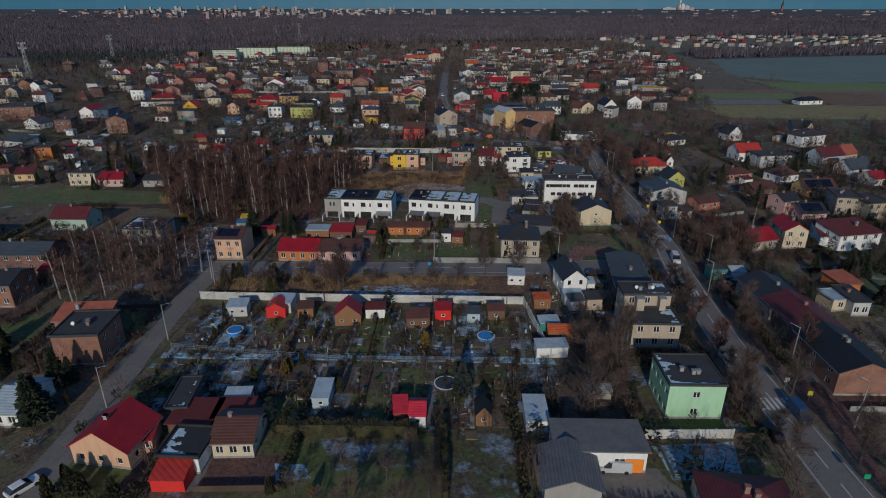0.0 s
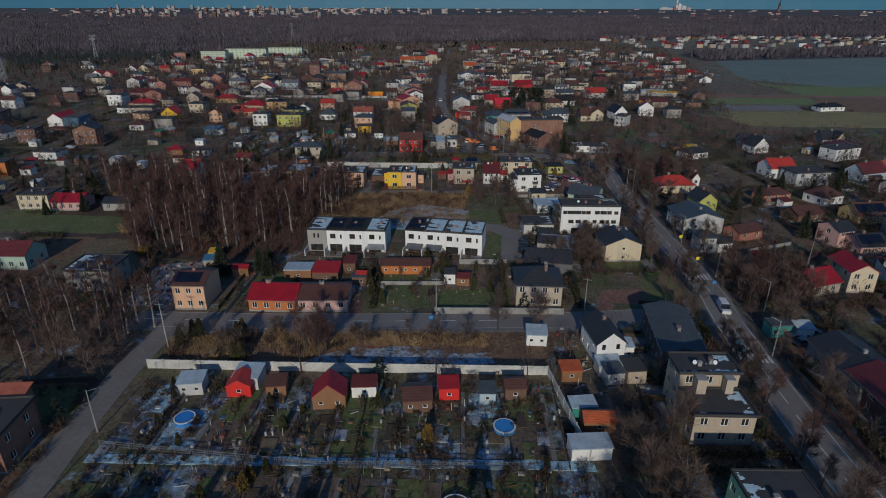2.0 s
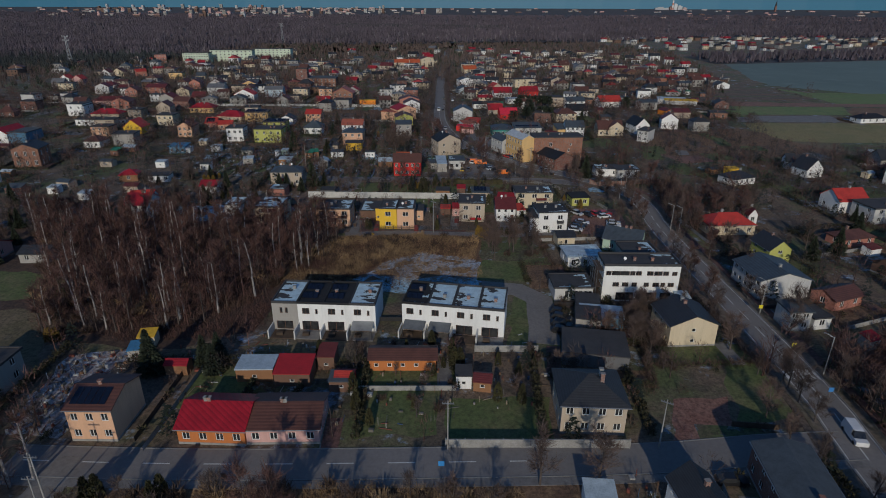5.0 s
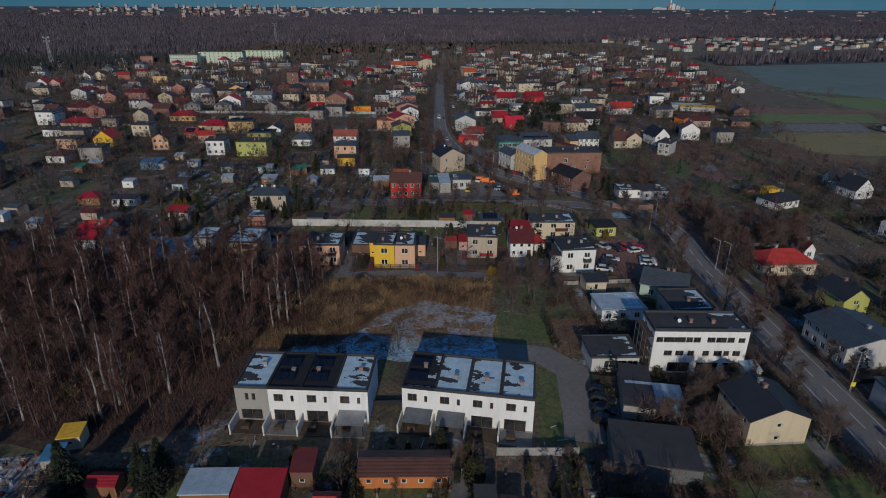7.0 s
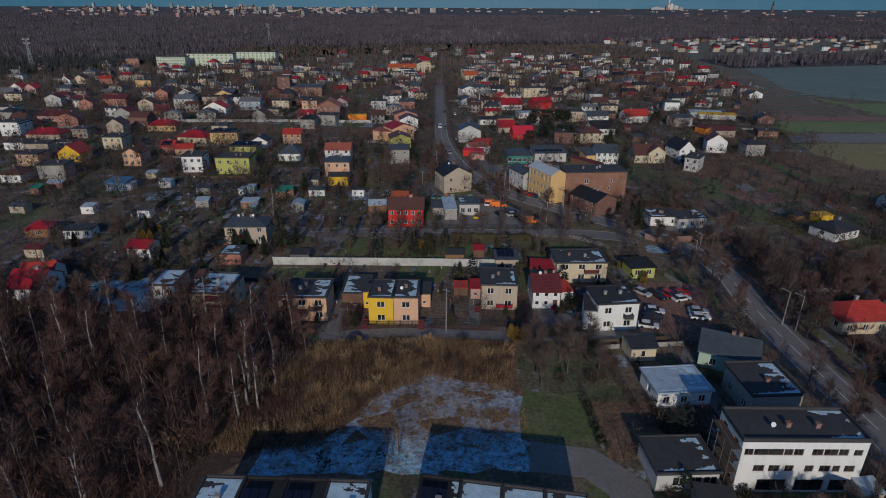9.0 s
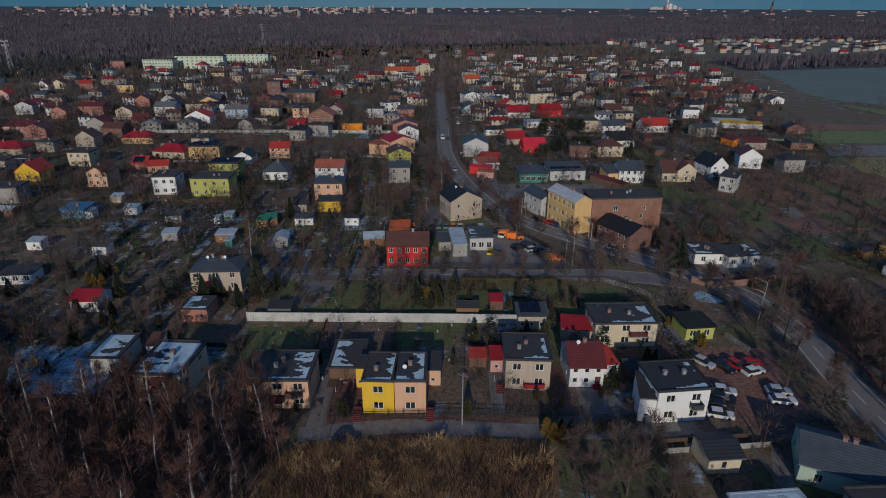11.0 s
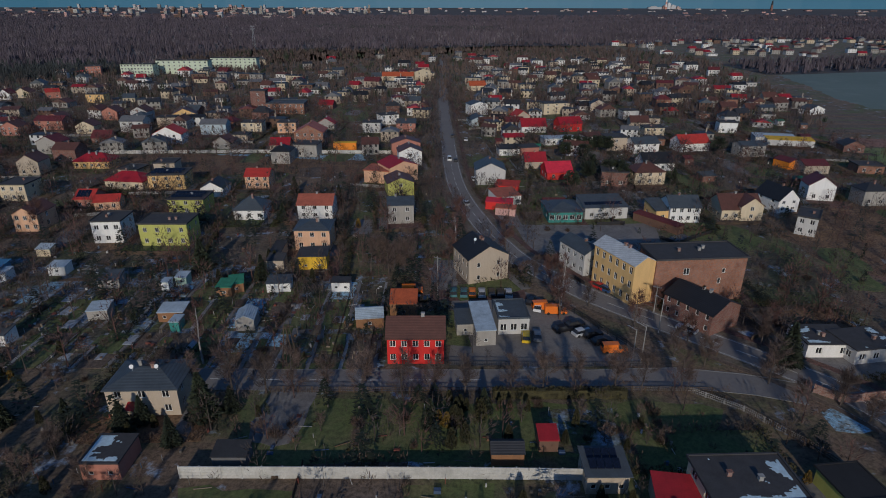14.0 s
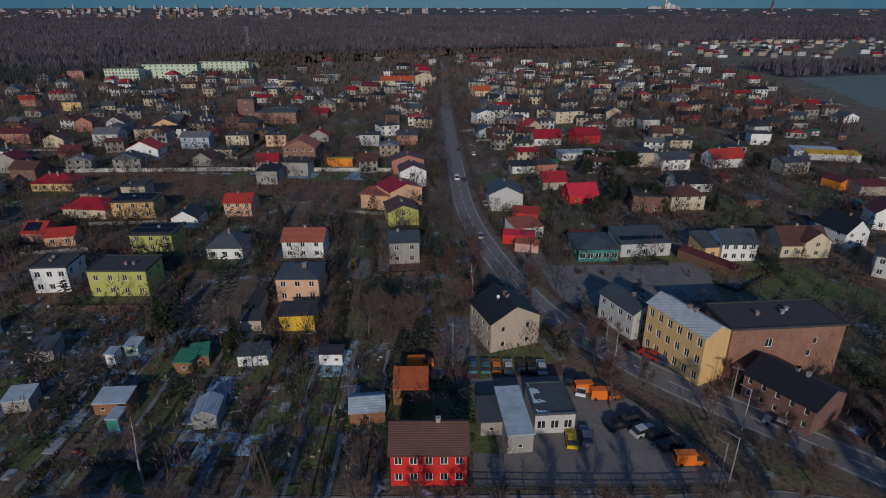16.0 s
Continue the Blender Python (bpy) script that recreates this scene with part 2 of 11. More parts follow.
def window_meshes(w, h, frame_mat, one=False):
    key = ("win", round(w, 1), round(h, 1), frame_mat.name, one)
    if key not in SHARED:
        w, h = round(w, 1), round(h, 1)
        t = 0.1
        xs = [0, t, w / 2 - 0.05, w / 2 + 0.05, w - t, w] if w > 0.9 else [0, t, w - t, w]
        zs = [0, t, h - t, h]
        nx = len(xs)
        g = Geo()
        for y in (-0.02, 0.05):
            g.v += [(x, y, z) for z in zs for x in xs]
        m = nx * 4
        solid = lambda a, b: 0 <= a < nx - 1 and 0 <= b < 3 and not (b == 1 and a % 2 == 1)
        for a in range(nx - 1):
            for b in range(3):
                if solid(a, b):
                    p = [b * nx + a, b * nx + a + 1, (b + 1) * nx + a + 1, (b + 1) * nx + a]
                    g.f.append(tuple(p))
                    for (e0, e1), (da, db) in zip(((0, 1), (1, 2), (2, 3), (3, 0)), ((0, -1), (1, 0), (0, 1), (-1, 0))):
                        if not solid(a + da, b + db):
                            g.f.append((p[e1], p[e0], p[e0] + m, p[e1] + m))
        g.i = [0] * len(g.f)
        if one:
            g.poly([(0.02, 0.02, 0.02), (w - 0.02, 0.02, 0.02), (w - 0.02, 0.02, h - 0.02), (0.02, 0.02, h - 0.02)], 1)
        p = Geo()
        p.poly([(0.02, 0.02, 0.02), (w - 0.02, 0.02, 0.02), (w - 0.02, 0.02, h - 0.02), (0.02, 0.02, h - 0.02)])
        SHARED[key] = (g.mesh("window", [frame_mat, PANE]), p.mesh("pane", [PANE]))
    return SHARED[key]


def door_mesh(w, h, col):
    key = ("door", round(w, 1), round(h, 1), col)
    if key not in SHARED:
        g = Geo()
        g.box(0, -0.02, 0, w, 0.05, h, 0)
        for k in range(3):
            z = 0.15 + k * (h - 0.2) / 3
            g.box(0.12, -0.045, z, w - 0.12, -0.021, z + (h - 0.2) / 3 - 0.12, 0)
        SHARED[key] = g.mesh("door", [paint(col, "door")])
    return SHARED[key]


# ---------------- houses ----------------
WALLC = {
    "white": (0.78, 0.77, 0.74), "palegreen": (0.55, 0.62, 0.47), "cream": (0.62, 0.52, 0.36), "beige": (0.46, 0.38, 0.29), "grey": (0.34, 0.32, 0.29), "lightgrey": (0.52, 0.51, 0.49),
    "yellow": (0.75, 0.47, 0.03), "ochre": (0.70, 0.46, 0.19), "peach": (0.66, 0.40, 0.25), "pink": (0.60, 0.36, 0.32), "red": (0.62, 0.025, 0.02), "green": (0.42, 0.66, 0.42),
    "mint": (0.40, 0.52, 0.42), "lime": (0.46, 0.46, 0.12), "orange": (0.50, 0.17, 0.045), "salmon": (0.42, 0.18, 0.13), "blue": (0.10, 0.22, 0.34), "brown": (0.16, 0.09, 0.06), "darkgrey": (0.13, 0.13, 0.135),
    "teal": (0.05, 0.25, 0.22), "wood": (0.26, 0.13, 0.06), "lightblue": (0.42, 0.50, 0.55), "orangebox": (0.80, 0.26, 0.02),
}
ROOFC = {
    "red": (0.50, 0.045, 0.03), "crimson": (0.36, 0.012, 0.022), "pinkred": (0.68, 0.03, 0.06), "orange": (0.52, 0.11, 0.035), "brown": (0.12, 0.05, 0.035), "maroon": (0.14, 0.025, 0.025), "dark": (0.035, 0.036, 0.04),
    "black": (0.018, 0.018, 0.02), "grey": (0.16, 0.16, 0.165), "slate": (0.07, 0.085, 0.10), "silver": (0.55, 0.58, 0.60), "green": (0.04, 0.22, 0.13), "blue": (0.06, 0.20, 0.36), "felt": (0.055, 0.053, 0.055), "salmon": (0.42, 0.12, 0.07), "paleblue": (0.42, 0.50, 0.56), "yellow": (0.70, 0.42, 0.03),
}
BRICKC = {"brick": (0.34, 0.13, 0.065), "darkbrick": (0.22, 0.075, 0.05)}


def wall_mat(c):
    return brick(BRICKC[c], (0.22, 0.19, 0.17), "wall_" + c) if c in BRICKC else paint(WALLC[c])


def facade(g, o, ux, length, h, rects, gable=None):
    """One wall from the point o along the unit vector ux: openings are set back into it. Outside is to the right of ux."""
    uy = Vector((-ux.y, ux.x, 0))
    xs = sorted({0.0, length, *[r[0] for r in rects], *[r[0] + r[2] for r in rects]})
    zs = sorted({0.0, h, *[r[1] for r in rects], *[r[1] + r[3] for r in rects]})
    P = lambda a, z, s=0.0: tuple(o + ux * a + uy * s + Vector((0, 0, z)))
    for a0, a1 in zip(xs, xs[1:]):
        for z0, z1 in zip(zs, zs[1:]):
            am, zm = (a0 + a1) / 2, (z0 + z1) / 2
            if not any(r[0] < am < r[0] + r[2] and r[1] < zm < r[1] + r[3] for r in rects):
                g.poly([P(a0, z0), P(a1, z0), P(a1, z1), P(a0, z1)])
    for a, z, w, hh, *_ in rects:
        s = 0.2
        g.poly([P(a, z), P(a + w, z), P(a + w, z, s), P(a, z, s)])
        g.poly([P(a, z + hh, s), P(a + w, z + hh, s), P(a + w, z + hh), P(a, z + hh)])
        g.poly([P(a, z), P(a, z, s), P(a, z + hh, s), P(a, z + hh)])
        g.poly([P(a + w, z, s), P(a + w, z), P(a + w, z + hh), P(a + w, z + hh, s)])
        g.poly([P(a, z, s), P(a + w, z, s), P(a + w, z + hh, s), P(a, z + hh, s)])
    if gable:
        g.poly([P(0, h), P(length, h), P(gable[0], h + gable[1])])


def openings(length, h, floors, n, ww, wh, sill=0.85, door=None, skip=()):
    out = []
    if n <= 0:
        return out
    fh = h / floors
    for f in range(floors):
        for k in range(n):
            if (f, k) in skip:
                continue
            a = length * (k + 0.5) / n - ww / 2
            z = f * fh + min(sill, fh * 0.4)
            hh = min(wh, fh - (z - f * fh) - 0.25)
            if door is not None and f == 0 and k == door:
                out.append((length * (k + 0.5) / n - 0.5, 0.05, 1.0, min(2.1, h - 0.2), "door"))
            elif hh > 0.3 and a > 0.1 and ww < length / n - 0.1:
                out.append((a, z, ww, hh, "win"))
    return out


def extrude_profile(g, prof, a, b, along):
    """A solid of constant section: prof is a list of (q, z); along x or y from a to b."""
    pt = (lambda q, z, s: (s, q, z)) if along == "x" else (lambda q, z, s: (q, s, z))
    g.hull([pt(q, z, a) for q, z in prof], [pt(q, z, b) for q, z in prof])


def roof_geo(w, d, h, roof, rise, over, ridge):
    g = Geo()
    o, t = over, 0.16
    if roof == "gable":
        m, L = (d, w) if ridge == "x" else (w, d)
        e = h - rise / (m / 2) * o
        prof = [(-o, e), (m / 2, h + rise), (m + o, e), (m + o, e + t), (m / 2, h + rise + t), (-o, e + t)]
        n = len(g.v)
        pt = (lambda q, z, s: (s, q, z)) if ridge == "x" else (lambda q, z, s: (q, s, z))
        for s in (-o, L + o):
            g.v += [pt(q, z, s) for q, z in prof]
        for k in range(6):
            g.f.append((n + k, n + (k + 1) % 6, n + 6 + (k + 1) % 6, n + 6 + k) if ridge == "y" else (n + 6 + k, n + 6 + (k + 1) % 6, n + (k + 1) % 6, n + k))
        for s in (0, 6):
            g.f += [(n + s, n + s + 1, n + s + 4, n + s + 5), (n + s + 1, n + s + 2, n + s + 3, n + s + 4)]
        g.i += [0] * 10
    elif roof == "hip":
        m = min(w, d) / 2
        r0, r1 = ((m, d / 2), (w - m, d / 2)) if w >= d else ((w / 2, m), (w / 2, d - m))
        e = h - 0.1
        c = [(-o, -o), (w + o, -o), (w + o, d + o), (-o, d + o)]
        g.v = [(x, y, e - t) for x, y in c] + [(x, y, e) for x, y in c] + [(*r0, h + rise), (*r1, h + rise)]
        g.f = [(3, 2, 1, 0)] + [(k, (k + 1) % 4, 4 + (k + 1) % 4, 4 + k) for k in range(4)]
        g.f += [(4, 5, 9, 8), (5, 6, 9), (6, 7, 8, 9), (7, 4, 8)] if w >= d else [(4, 5, 8), (5, 6, 9, 8), (6, 7, 9), (7, 4, 8, 9)]
        g.i = [0] * 9
    elif roof == "mono":
        z0, z1 = h, h + rise
        g.hull([(-o, -o, z0), (w + o, -o, z0), (w + o, d + o, z1), (-o, d + o, z1)], [(-o, -o, z0 + t), (w + o, -o, z0 + t), (w + o, d + o, z1 + t), (-o, d + o, z1 + t)])
    else:
        k, z = 0.25, h + 0.22
        ring = lambda q, zz: [(-o + q, -o + q, zz), (w + o - q, -o + q, zz), (w + o - q, d + o - q, zz), (-o + q, d + o - q, zz)]
        g.v = ring(0, h) + ring(0, z + rise) + ring(k, z + rise) + ring(k, z)
        g.f = [(3, 2, 1, 0), (12, 13, 14, 15)]
        for s in (0, 4, 8):
            g.f += [(s + q, s + (q + 1) % 4, s + 4 + (q + 1) % 4, s + 4 + q) for q in range(4)]
        g.i = [0] * 14
    return g


def melted_snow(w, d, z, cover, seed):
    """What is left of the snow on a flat roof: a thin crust, streaked and holed, thickest by the front and one side."""
    c, e = 0.22, 0.3
    nx, ny = int((w - 2 * e) / c), int((d - 2 * e) / c)
    side = 1 if seed % 3 else -1

    def kept(i, j):
        if not (0 <= i < nx and 0 <= j < ny):
            return False
        u, v = (i + 0.5) / nx, (j + 0.5) / ny
        if side < 0:
            u = 1 - u
        edge = 0.75 * u ** 2.2 + 0.8 * max(0.0, 1 - v * ny * c / 1.1) + 0.25 * v
        f = noise.noise((i * c * 0.3 + seed, j * c * 0.8, seed * 0.7)) * 0.55 + noise.noise((i * c * 0.8, j * c * 1.5 + seed, seed * 1.3)) * 0.3 + noise.noise((i * c * 2.1, j * c * 4.0, seed * 2.1)) * 0.16
        return edge + f > 1.09 - 1.02 * cover

    def corner(i, j, zz):
        q = noise.noise((i * 3.7 + seed, j * 5.3, 0.5)) * 0.16
        r = noise.noise((i * 4.1, j * 3.9 + seed, 7.5)) * 0.16
        return (e + i * c + (q if 0 < i < nx else 0), e + j * c + (r if 0 < j < ny else 0), zz)

    g = Geo()
    for i in range(nx):
        for j in range(ny):
            if not kept(i, j):
                continue
            P = [(i, j), (i + 1, j), (i + 1, j + 1), (i, j + 1)]
            g.poly([corner(a, b, z + 0.03) for a, b in P])
            for k, (di, dj) in enumerate(((0, -1), (1, 0), (0, 1), (-1, 0))):
                if not kept(i + di, j + dj):
                    (a, b), (a2, b2) = P[k], P[(k + 1) % 4]
                    g.poly([corner(a, b, z), corner(a2, b2, z), corner(a2, b2, z + 0.03), corner(a, b, z + 0.03)])
    return g.mesh("snow", [SNOW])


FOOT = []


def house(x, y, w, d, rot, h, roof, rise, wall, rcol, label, ridge="x", floors=2, n=3, ns=2, ww=1.2, wh=1.35, door=None, over=0.35, chim=1, rk=None, frame="w", cat="house", name="house", snow=0.0, dish=0, solar=0, side=None, base=True, group="", front=None, extras=()):
    """A building with its front left corner at x, y; w along the front, d to the back; h to the eaves."""
    rng = random.Random(int(x * 7 + y * 13))
    root = thing(name, x, y, rot, label, cat, group)
    fm = WHITE if frame == "w" else BROWN
    g = Geo()
    gx = (w / 2, rise) if roof == "gable" and ridge == "y" else None
    gy = (d / 2, rise) if roof == "gable" and ridge == "x" else None
    sides = [
        (Vector((0, 0, 0)), Vector((1, 0, 0)), w, [(*r, "win") for r in front] if front else openings(w, h, floors, n, ww, wh, door=door), gx),
        (Vector((w, 0, 0)), Vector((0, 1, 0)), d, openings(d, h, floors, ns, ww, wh), gy),
        (Vector((w, d, 0)), Vector((-1, 0, 0)), w, [], gx),
        (Vector((0, d, 0)), Vector((0, -1, 0)), d, openings(d, h, floors, ns, ww, wh), gy),
    ]
    # the side turned away from the way has no openings in the north of the place
    if y > 200:
        blank = 3 if x < -18 else 1
        sides[blank] = (*sides[blank][:3], [], sides[blank][4])
    FOOT.append((x, y, w, d, radians(rot)))
    for k, (o, u, L, rects, gab) in enumerate(sides):
        facade(g, o, u, L, h, rects, gab)
        if roof == "mono":
            P = [o, o + u * L]
            za, zb = [h + rise * q.y / d for q in P]
            if max(za, zb) > h + 0.01:
                pts = [(P[0].x, P[0].y, h), (P[1].x, P[1].y, h)]
                if zb > h: pts.append((P[1].x, P[1].y, zb))
                if za > h: pts.append((P[0].x, P[0].y, za))
                g.poly(pts)
    put("wall", g.mesh("wall", [wall_mat(wall)]), root)
    if base and h > 2.6 and y < 215:
        b = Geo()
        for o, u, L, rects, gab in sides:
            v = Vector((u.y, -u.x, 0)) * 0.05
            cuts = sorted([(r[0], r[0] + r[2]) for r in rects if r[1] < 0.4])
            a = 0.0
            for c0, c1 in cuts + [(L, L)]:
                if c0 - a > 0.1:
                    p, q = o + u * a, o + u * c0
                    b.hull([p + v, q + v, q, p], [p + v + Vector((0, 0, 0.4)), q + v + Vector((0, 0, 0.4)), q + Vector((0, 0, 0.4)), p + Vector((0, 0, 0.4))])
                a = c1
        put("plinth", b.mesh("plinth", [CONCRETE]), root)
    kind = rk or ("felt" if roof in ("flat", "mono") else "tile")
    rg = roof_geo(w, d, h, roof, rise, over, ridge)
    ro = put("roof", rg.mesh("roof", [roofing(ROOFC[rcol], kind)]), root)
    for o, u, L, rects, gab in sides:
        nrm = Vector((u.y, -u.x, 0))
        for a, z, qw, qh, what in rects:
            loc = o + u * a - nrm * 0.12 + Vector((0, 0, z))
            rz = math.atan2(u.y, u.x)
            if what == "door":
                put("door", door_mesh(1.0, round(qh, 1), (0.12, 0.05, 0.03)), root, loc, rz)
            else:
                far = y > 110
                fmesh, pmesh = window_meshes(qw, qh, fm, far)
                wo = put("window", fmesh, root, loc, rz)
                if not far:
                    put("pane", pmesh, wo)
    for what, a, z, qw, col in extras:
        m = roofing(ROOFC[col], "sheet") if what == "canopy" else surf("plain_" + col, ROOFC[col], 0.2)
        e = Geo()
        if what == "canopy":
            e.hull([(a, -1.7, z - 0.1), (a + qw, -1.7, z - 0.1), (a + qw, -0.06, z + 0.45), (a, -0.06, z + 0.45)], [(a, -1.7, z), (a + qw, -1.7, z), (a + qw, -0.06, z + 0.55), (a, -0.06, z + 0.55)])
            part_of = put("canopy", e.mesh("canopy", [m]), root)
            for q in (a + 0.1, a + qw - 0.1):
                e = Geo()
                e.box(q - 0.06, -1.62, 0, q + 0.06, -1.5, z - 0.06)
                put("post", e.mesh("post", [DARK]), part_of)
        elif what == "balcony":
            e.box(a, -1.3, z - 0.16, a + qw, -0.06, z)
            part_of = put("balcony", e.mesh("balcony", [CONCRETE]), root)
            for q0, r0, q1, r1 in ((a, -1.3, a + qw, -1.24), (a, -1.23, a + 0.06, -0.07), (a + qw - 0.06, -1.23, a + qw, -0.07)):
                e = Geo()
                e.box(q0, r0, z + 0.15, q1, r1, z + 0.95)
                put("railing", e.mesh("railing", [m]), part_of)
        else:
            n = max(2, int(z / 0.18))
            for k in range(n):
                e.box(a, -0.3 * (n - k) - 0.06, 0.0, a + qw, -0.3 * (n - k - 1) - 0.06, z * (k + 1) / n)
            put("steps", e.mesh("steps", [m]), root)
    top = h + rise if roof != "flat" else h + 0.2
    for k in range(chim):
        cx = w * (0.3 + 0.4 * rng.random()) if ridge == "x" or roof == "flat" else w / 2
        cy = d * (0.35 + 0.3 * rng.random()) if roof != "gable" or ridge == "y" else d / 2
        if roof == "gable" and ridge == "y":
            cy = d * (0.25 + 0.5 * rng.random())
        c = Geo()
        c.box(-0.3, -0.25, h - 0.1, 0.3, 0.25, top + 0.7)
        c.box(-0.38, -0.33, top + 0.7, 0.38, 0.33, top + 0.8)
        put("chimney", c.mesh("chimney", [CHIM if rng.random() < 0.6 else CONCRETE]), root, (cx, cy, 0))
    if roof != "flat" and h > 2.8 and over > 0 and y < 240:
        if roof == "gable" and ridge == "y":
            ez = h - rise / (w / 2) * over
            ends = [((q, -over, ez), (q, d + over, ez)) for q in (-over - 0.06, w + over + 0.06)]
        else:
            ez = h - rise / (d / 2) * over if roof == "gable" else h - 0.1
            ends = [((-over, -over - 0.06, ez), (w + over, -over - 0.06, ez))]
        for a, b in ends:
            gt = Geo()
            gt.tube(a, b, 0.08, 0.08, 6)
            put("gutter", gt.mesh("gutter", [METAL]), root)
    if roof == "flat" and snow > 0:
        tagged(put("snow_patch", melted_snow(w, d, h + 0.224, (1.0 if snow > 0.8 else 0.8) * snow, int(x * 3 + y) % 97), ro), "", "", "", "stuff")
    for k in range(dish):
        g2 = Geo()
        g2.tube((0, 0, top - 0.3), (0, 0, top + 0.7), 0.03, 0.03, 5)
        g2.tube((0, -0.1, top + 0.6), (0, -0.2, top + 0.65), 0.1, 0.36, 12)
        put("satellite_dish", g2.mesh("dish", [WHITE]), root, (w * (0.3 + 0.35 * k), d * 0.4, 0), 0, "white satellite dish")
    if solar:
        nx = int((w - 1) / 1.1)
        for k in range(nx):
            s = Geo()
            if roof == "gable" and ridge == "x":
                sl = rise / (d / 2)
                y0, y1 = d * 0.08, d * 0.42
                s.hull([(0, y0, h + sl * y0 + 0.2), (1.02, y0, h + sl * y0 + 0.2), (1.02, y1, h + sl * y1 + 0.2), (0, y1, h + sl * y1 + 0.2)], [(0, y0, h + sl * y0 + 0.25), (1.02, y0, h + sl * y0 + 0.25), (1.02, y1, h + sl * y1 + 0.25), (0, y1, h + sl * y1 + 0.25)])
                put("solar_panel", s.mesh("solar_panel", [SOLAR]), ro, (0.5 + k * 1.1, 0, 0))
            else:
                for y0 in (d * 0.2, d * 0.6):
                    s = Geo()
                    s.hull([(0, y0, h + 0.4), (1.02, y0, h + 0.4), (1.02, y0 + 1.5, h + 0.9), (0, y0 + 1.5, h + 0.9)], [(0, y0, h + 0.44), (1.02, y0, h + 0.44), (1.02, y0 + 1.5, h + 0.94), (0, y0 + 1.5, h + 0.94)])
                    put("solar_panel", s.mesh("solar_panel", [SOLAR]), ro, (0.5 + k * 1.1, 0, 0))
    return root


# ---------------- strips and sheets of ground ----------------


def smooth_line(pts, step=6.0):
    out = []
    P = [Vector(p) for p in pts]
    P = [P[0] * 2 - P[1]] + P + [P[-1] * 2 - P[-2]]
    for k in range(1, len(P) - 2):
        a, b, c, d = P[k - 1:k + 3]
        n = max(1, int((c - b).length / step))
        for j in range(n):
            t = j / n
            out.append(0.5 * ((2 * b) + (c - a) * t + (2 * a - 5 * b + 4 * c - d) * t * t + (3 * b - a - 3 * c + d) * t ** 3))
    out.append(P[-2])
    return out


def offset_line(line, s):
    out = []
    for k, p in enumerate(line):
        d = (line[min(k + 1, len(line) - 1)] - line[max(k - 1, 0)]).normalized()
        out.append(p + Vector((d.y, -d.x)) * s)
    return out


def strip(name, line, left, right, z0, z1, mat, label="", parent=None, kind="structure"):
    """A band along a line, from the offset left to the offset right of it, with thickness."""
    A, B = offset_line(line, left), offset_line(line, right)
    g = Geo()
    for k in range(len(line) - 1):
        q = [A[k], B[k], B[k + 1], A[k + 1]]
        g.poly([(p.x, p.y, z1) for p in q])
        g.poly([(A[k + 1].x, A[k + 1].y, z0), (A[k].x, A[k].y, z0), (A[k].x, A[k].y, z1), (A[k + 1].x, A[k + 1].y, z1)])
        g.poly([(B[k].x, B[k].y, z0), (B[k + 1].x, B[k + 1].y, z0), (B[k + 1].x, B[k + 1].y, z1), (B[k].x, B[k].y, z1)])
    for k, s in ((0, 1), (-1, -1)):
        q = [(A[k].x, A[k].y, z0), (B[k].x, B[k].y, z0), (B[k].x, B[k].y, z1), (A[k].x, A[k].y, z1)]
        g.poly(q if s > 0 else q[::-1])
    ob = put(name, g.mesh(name, [mat]), parent)
    return tagged(ob, label, "", "", "" if parent else kind)


AREAS = []


def area(name, pts, z, mat, label, jag=0.6, step=3.0, seed=1, cat=""):
    """A sheet of ground cover with a wandering edge, a few centimetres thick."""
    rng = random.Random(seed + int(pts[0][0] * 10))
    z = 0.004 + 0.0006 * len(AREAS)
    step = max(step, 3.5 * jag)
    AREAS.append((name, [tuple(p) for p in pts]))
    out = []
    for k, p in enumerate(pts):
        a, b = Vector(p), Vector(pts[(k + 1) % len(pts)])
        n = max(1, int((b - a).length / step))
        for j in range(n):
            out.append(a.lerp(b, j / n) + Vector((rng.uniform(-jag, jag), rng.uniform(-jag, jag))))
    sa = sum(p.x * out[(k + 1) % len(out)].y - p.y * out[(k + 1) % len(out)].x for k, p in enumerate(out))
    if sa < 0:
        out.reverse()
    bm = bmesh.new()
    top = [bm.verts.new((p.x, p.y, z)) for p in out]
    low = [bm.verts.new((p.x, p.y, -0.05)) for p in out]
    bm.faces.new(top)
    for k in range(len(out)):
        j = (k + 1) % len(out)
        bm.faces.new((low[k], low[j], top[j], top[k]))
    bmesh.ops.triangulate(bm, faces=[f for f in bm.faces if len(f.verts) > 4])
    for fc in bm.faces:
        fc.normal_update()
        if abs(fc.normal.z) > 0.9 and fc.normal.z < 0:
            fc.normal_flip()
    me = bpy.data.meshes.new(name)
    bm.to_mesh(me)
    bm.free()
    me.materials.append(mat)
    return tagged(put(name, me), label, cat, "", "structure")


# ---------------- walls and fences ----------------


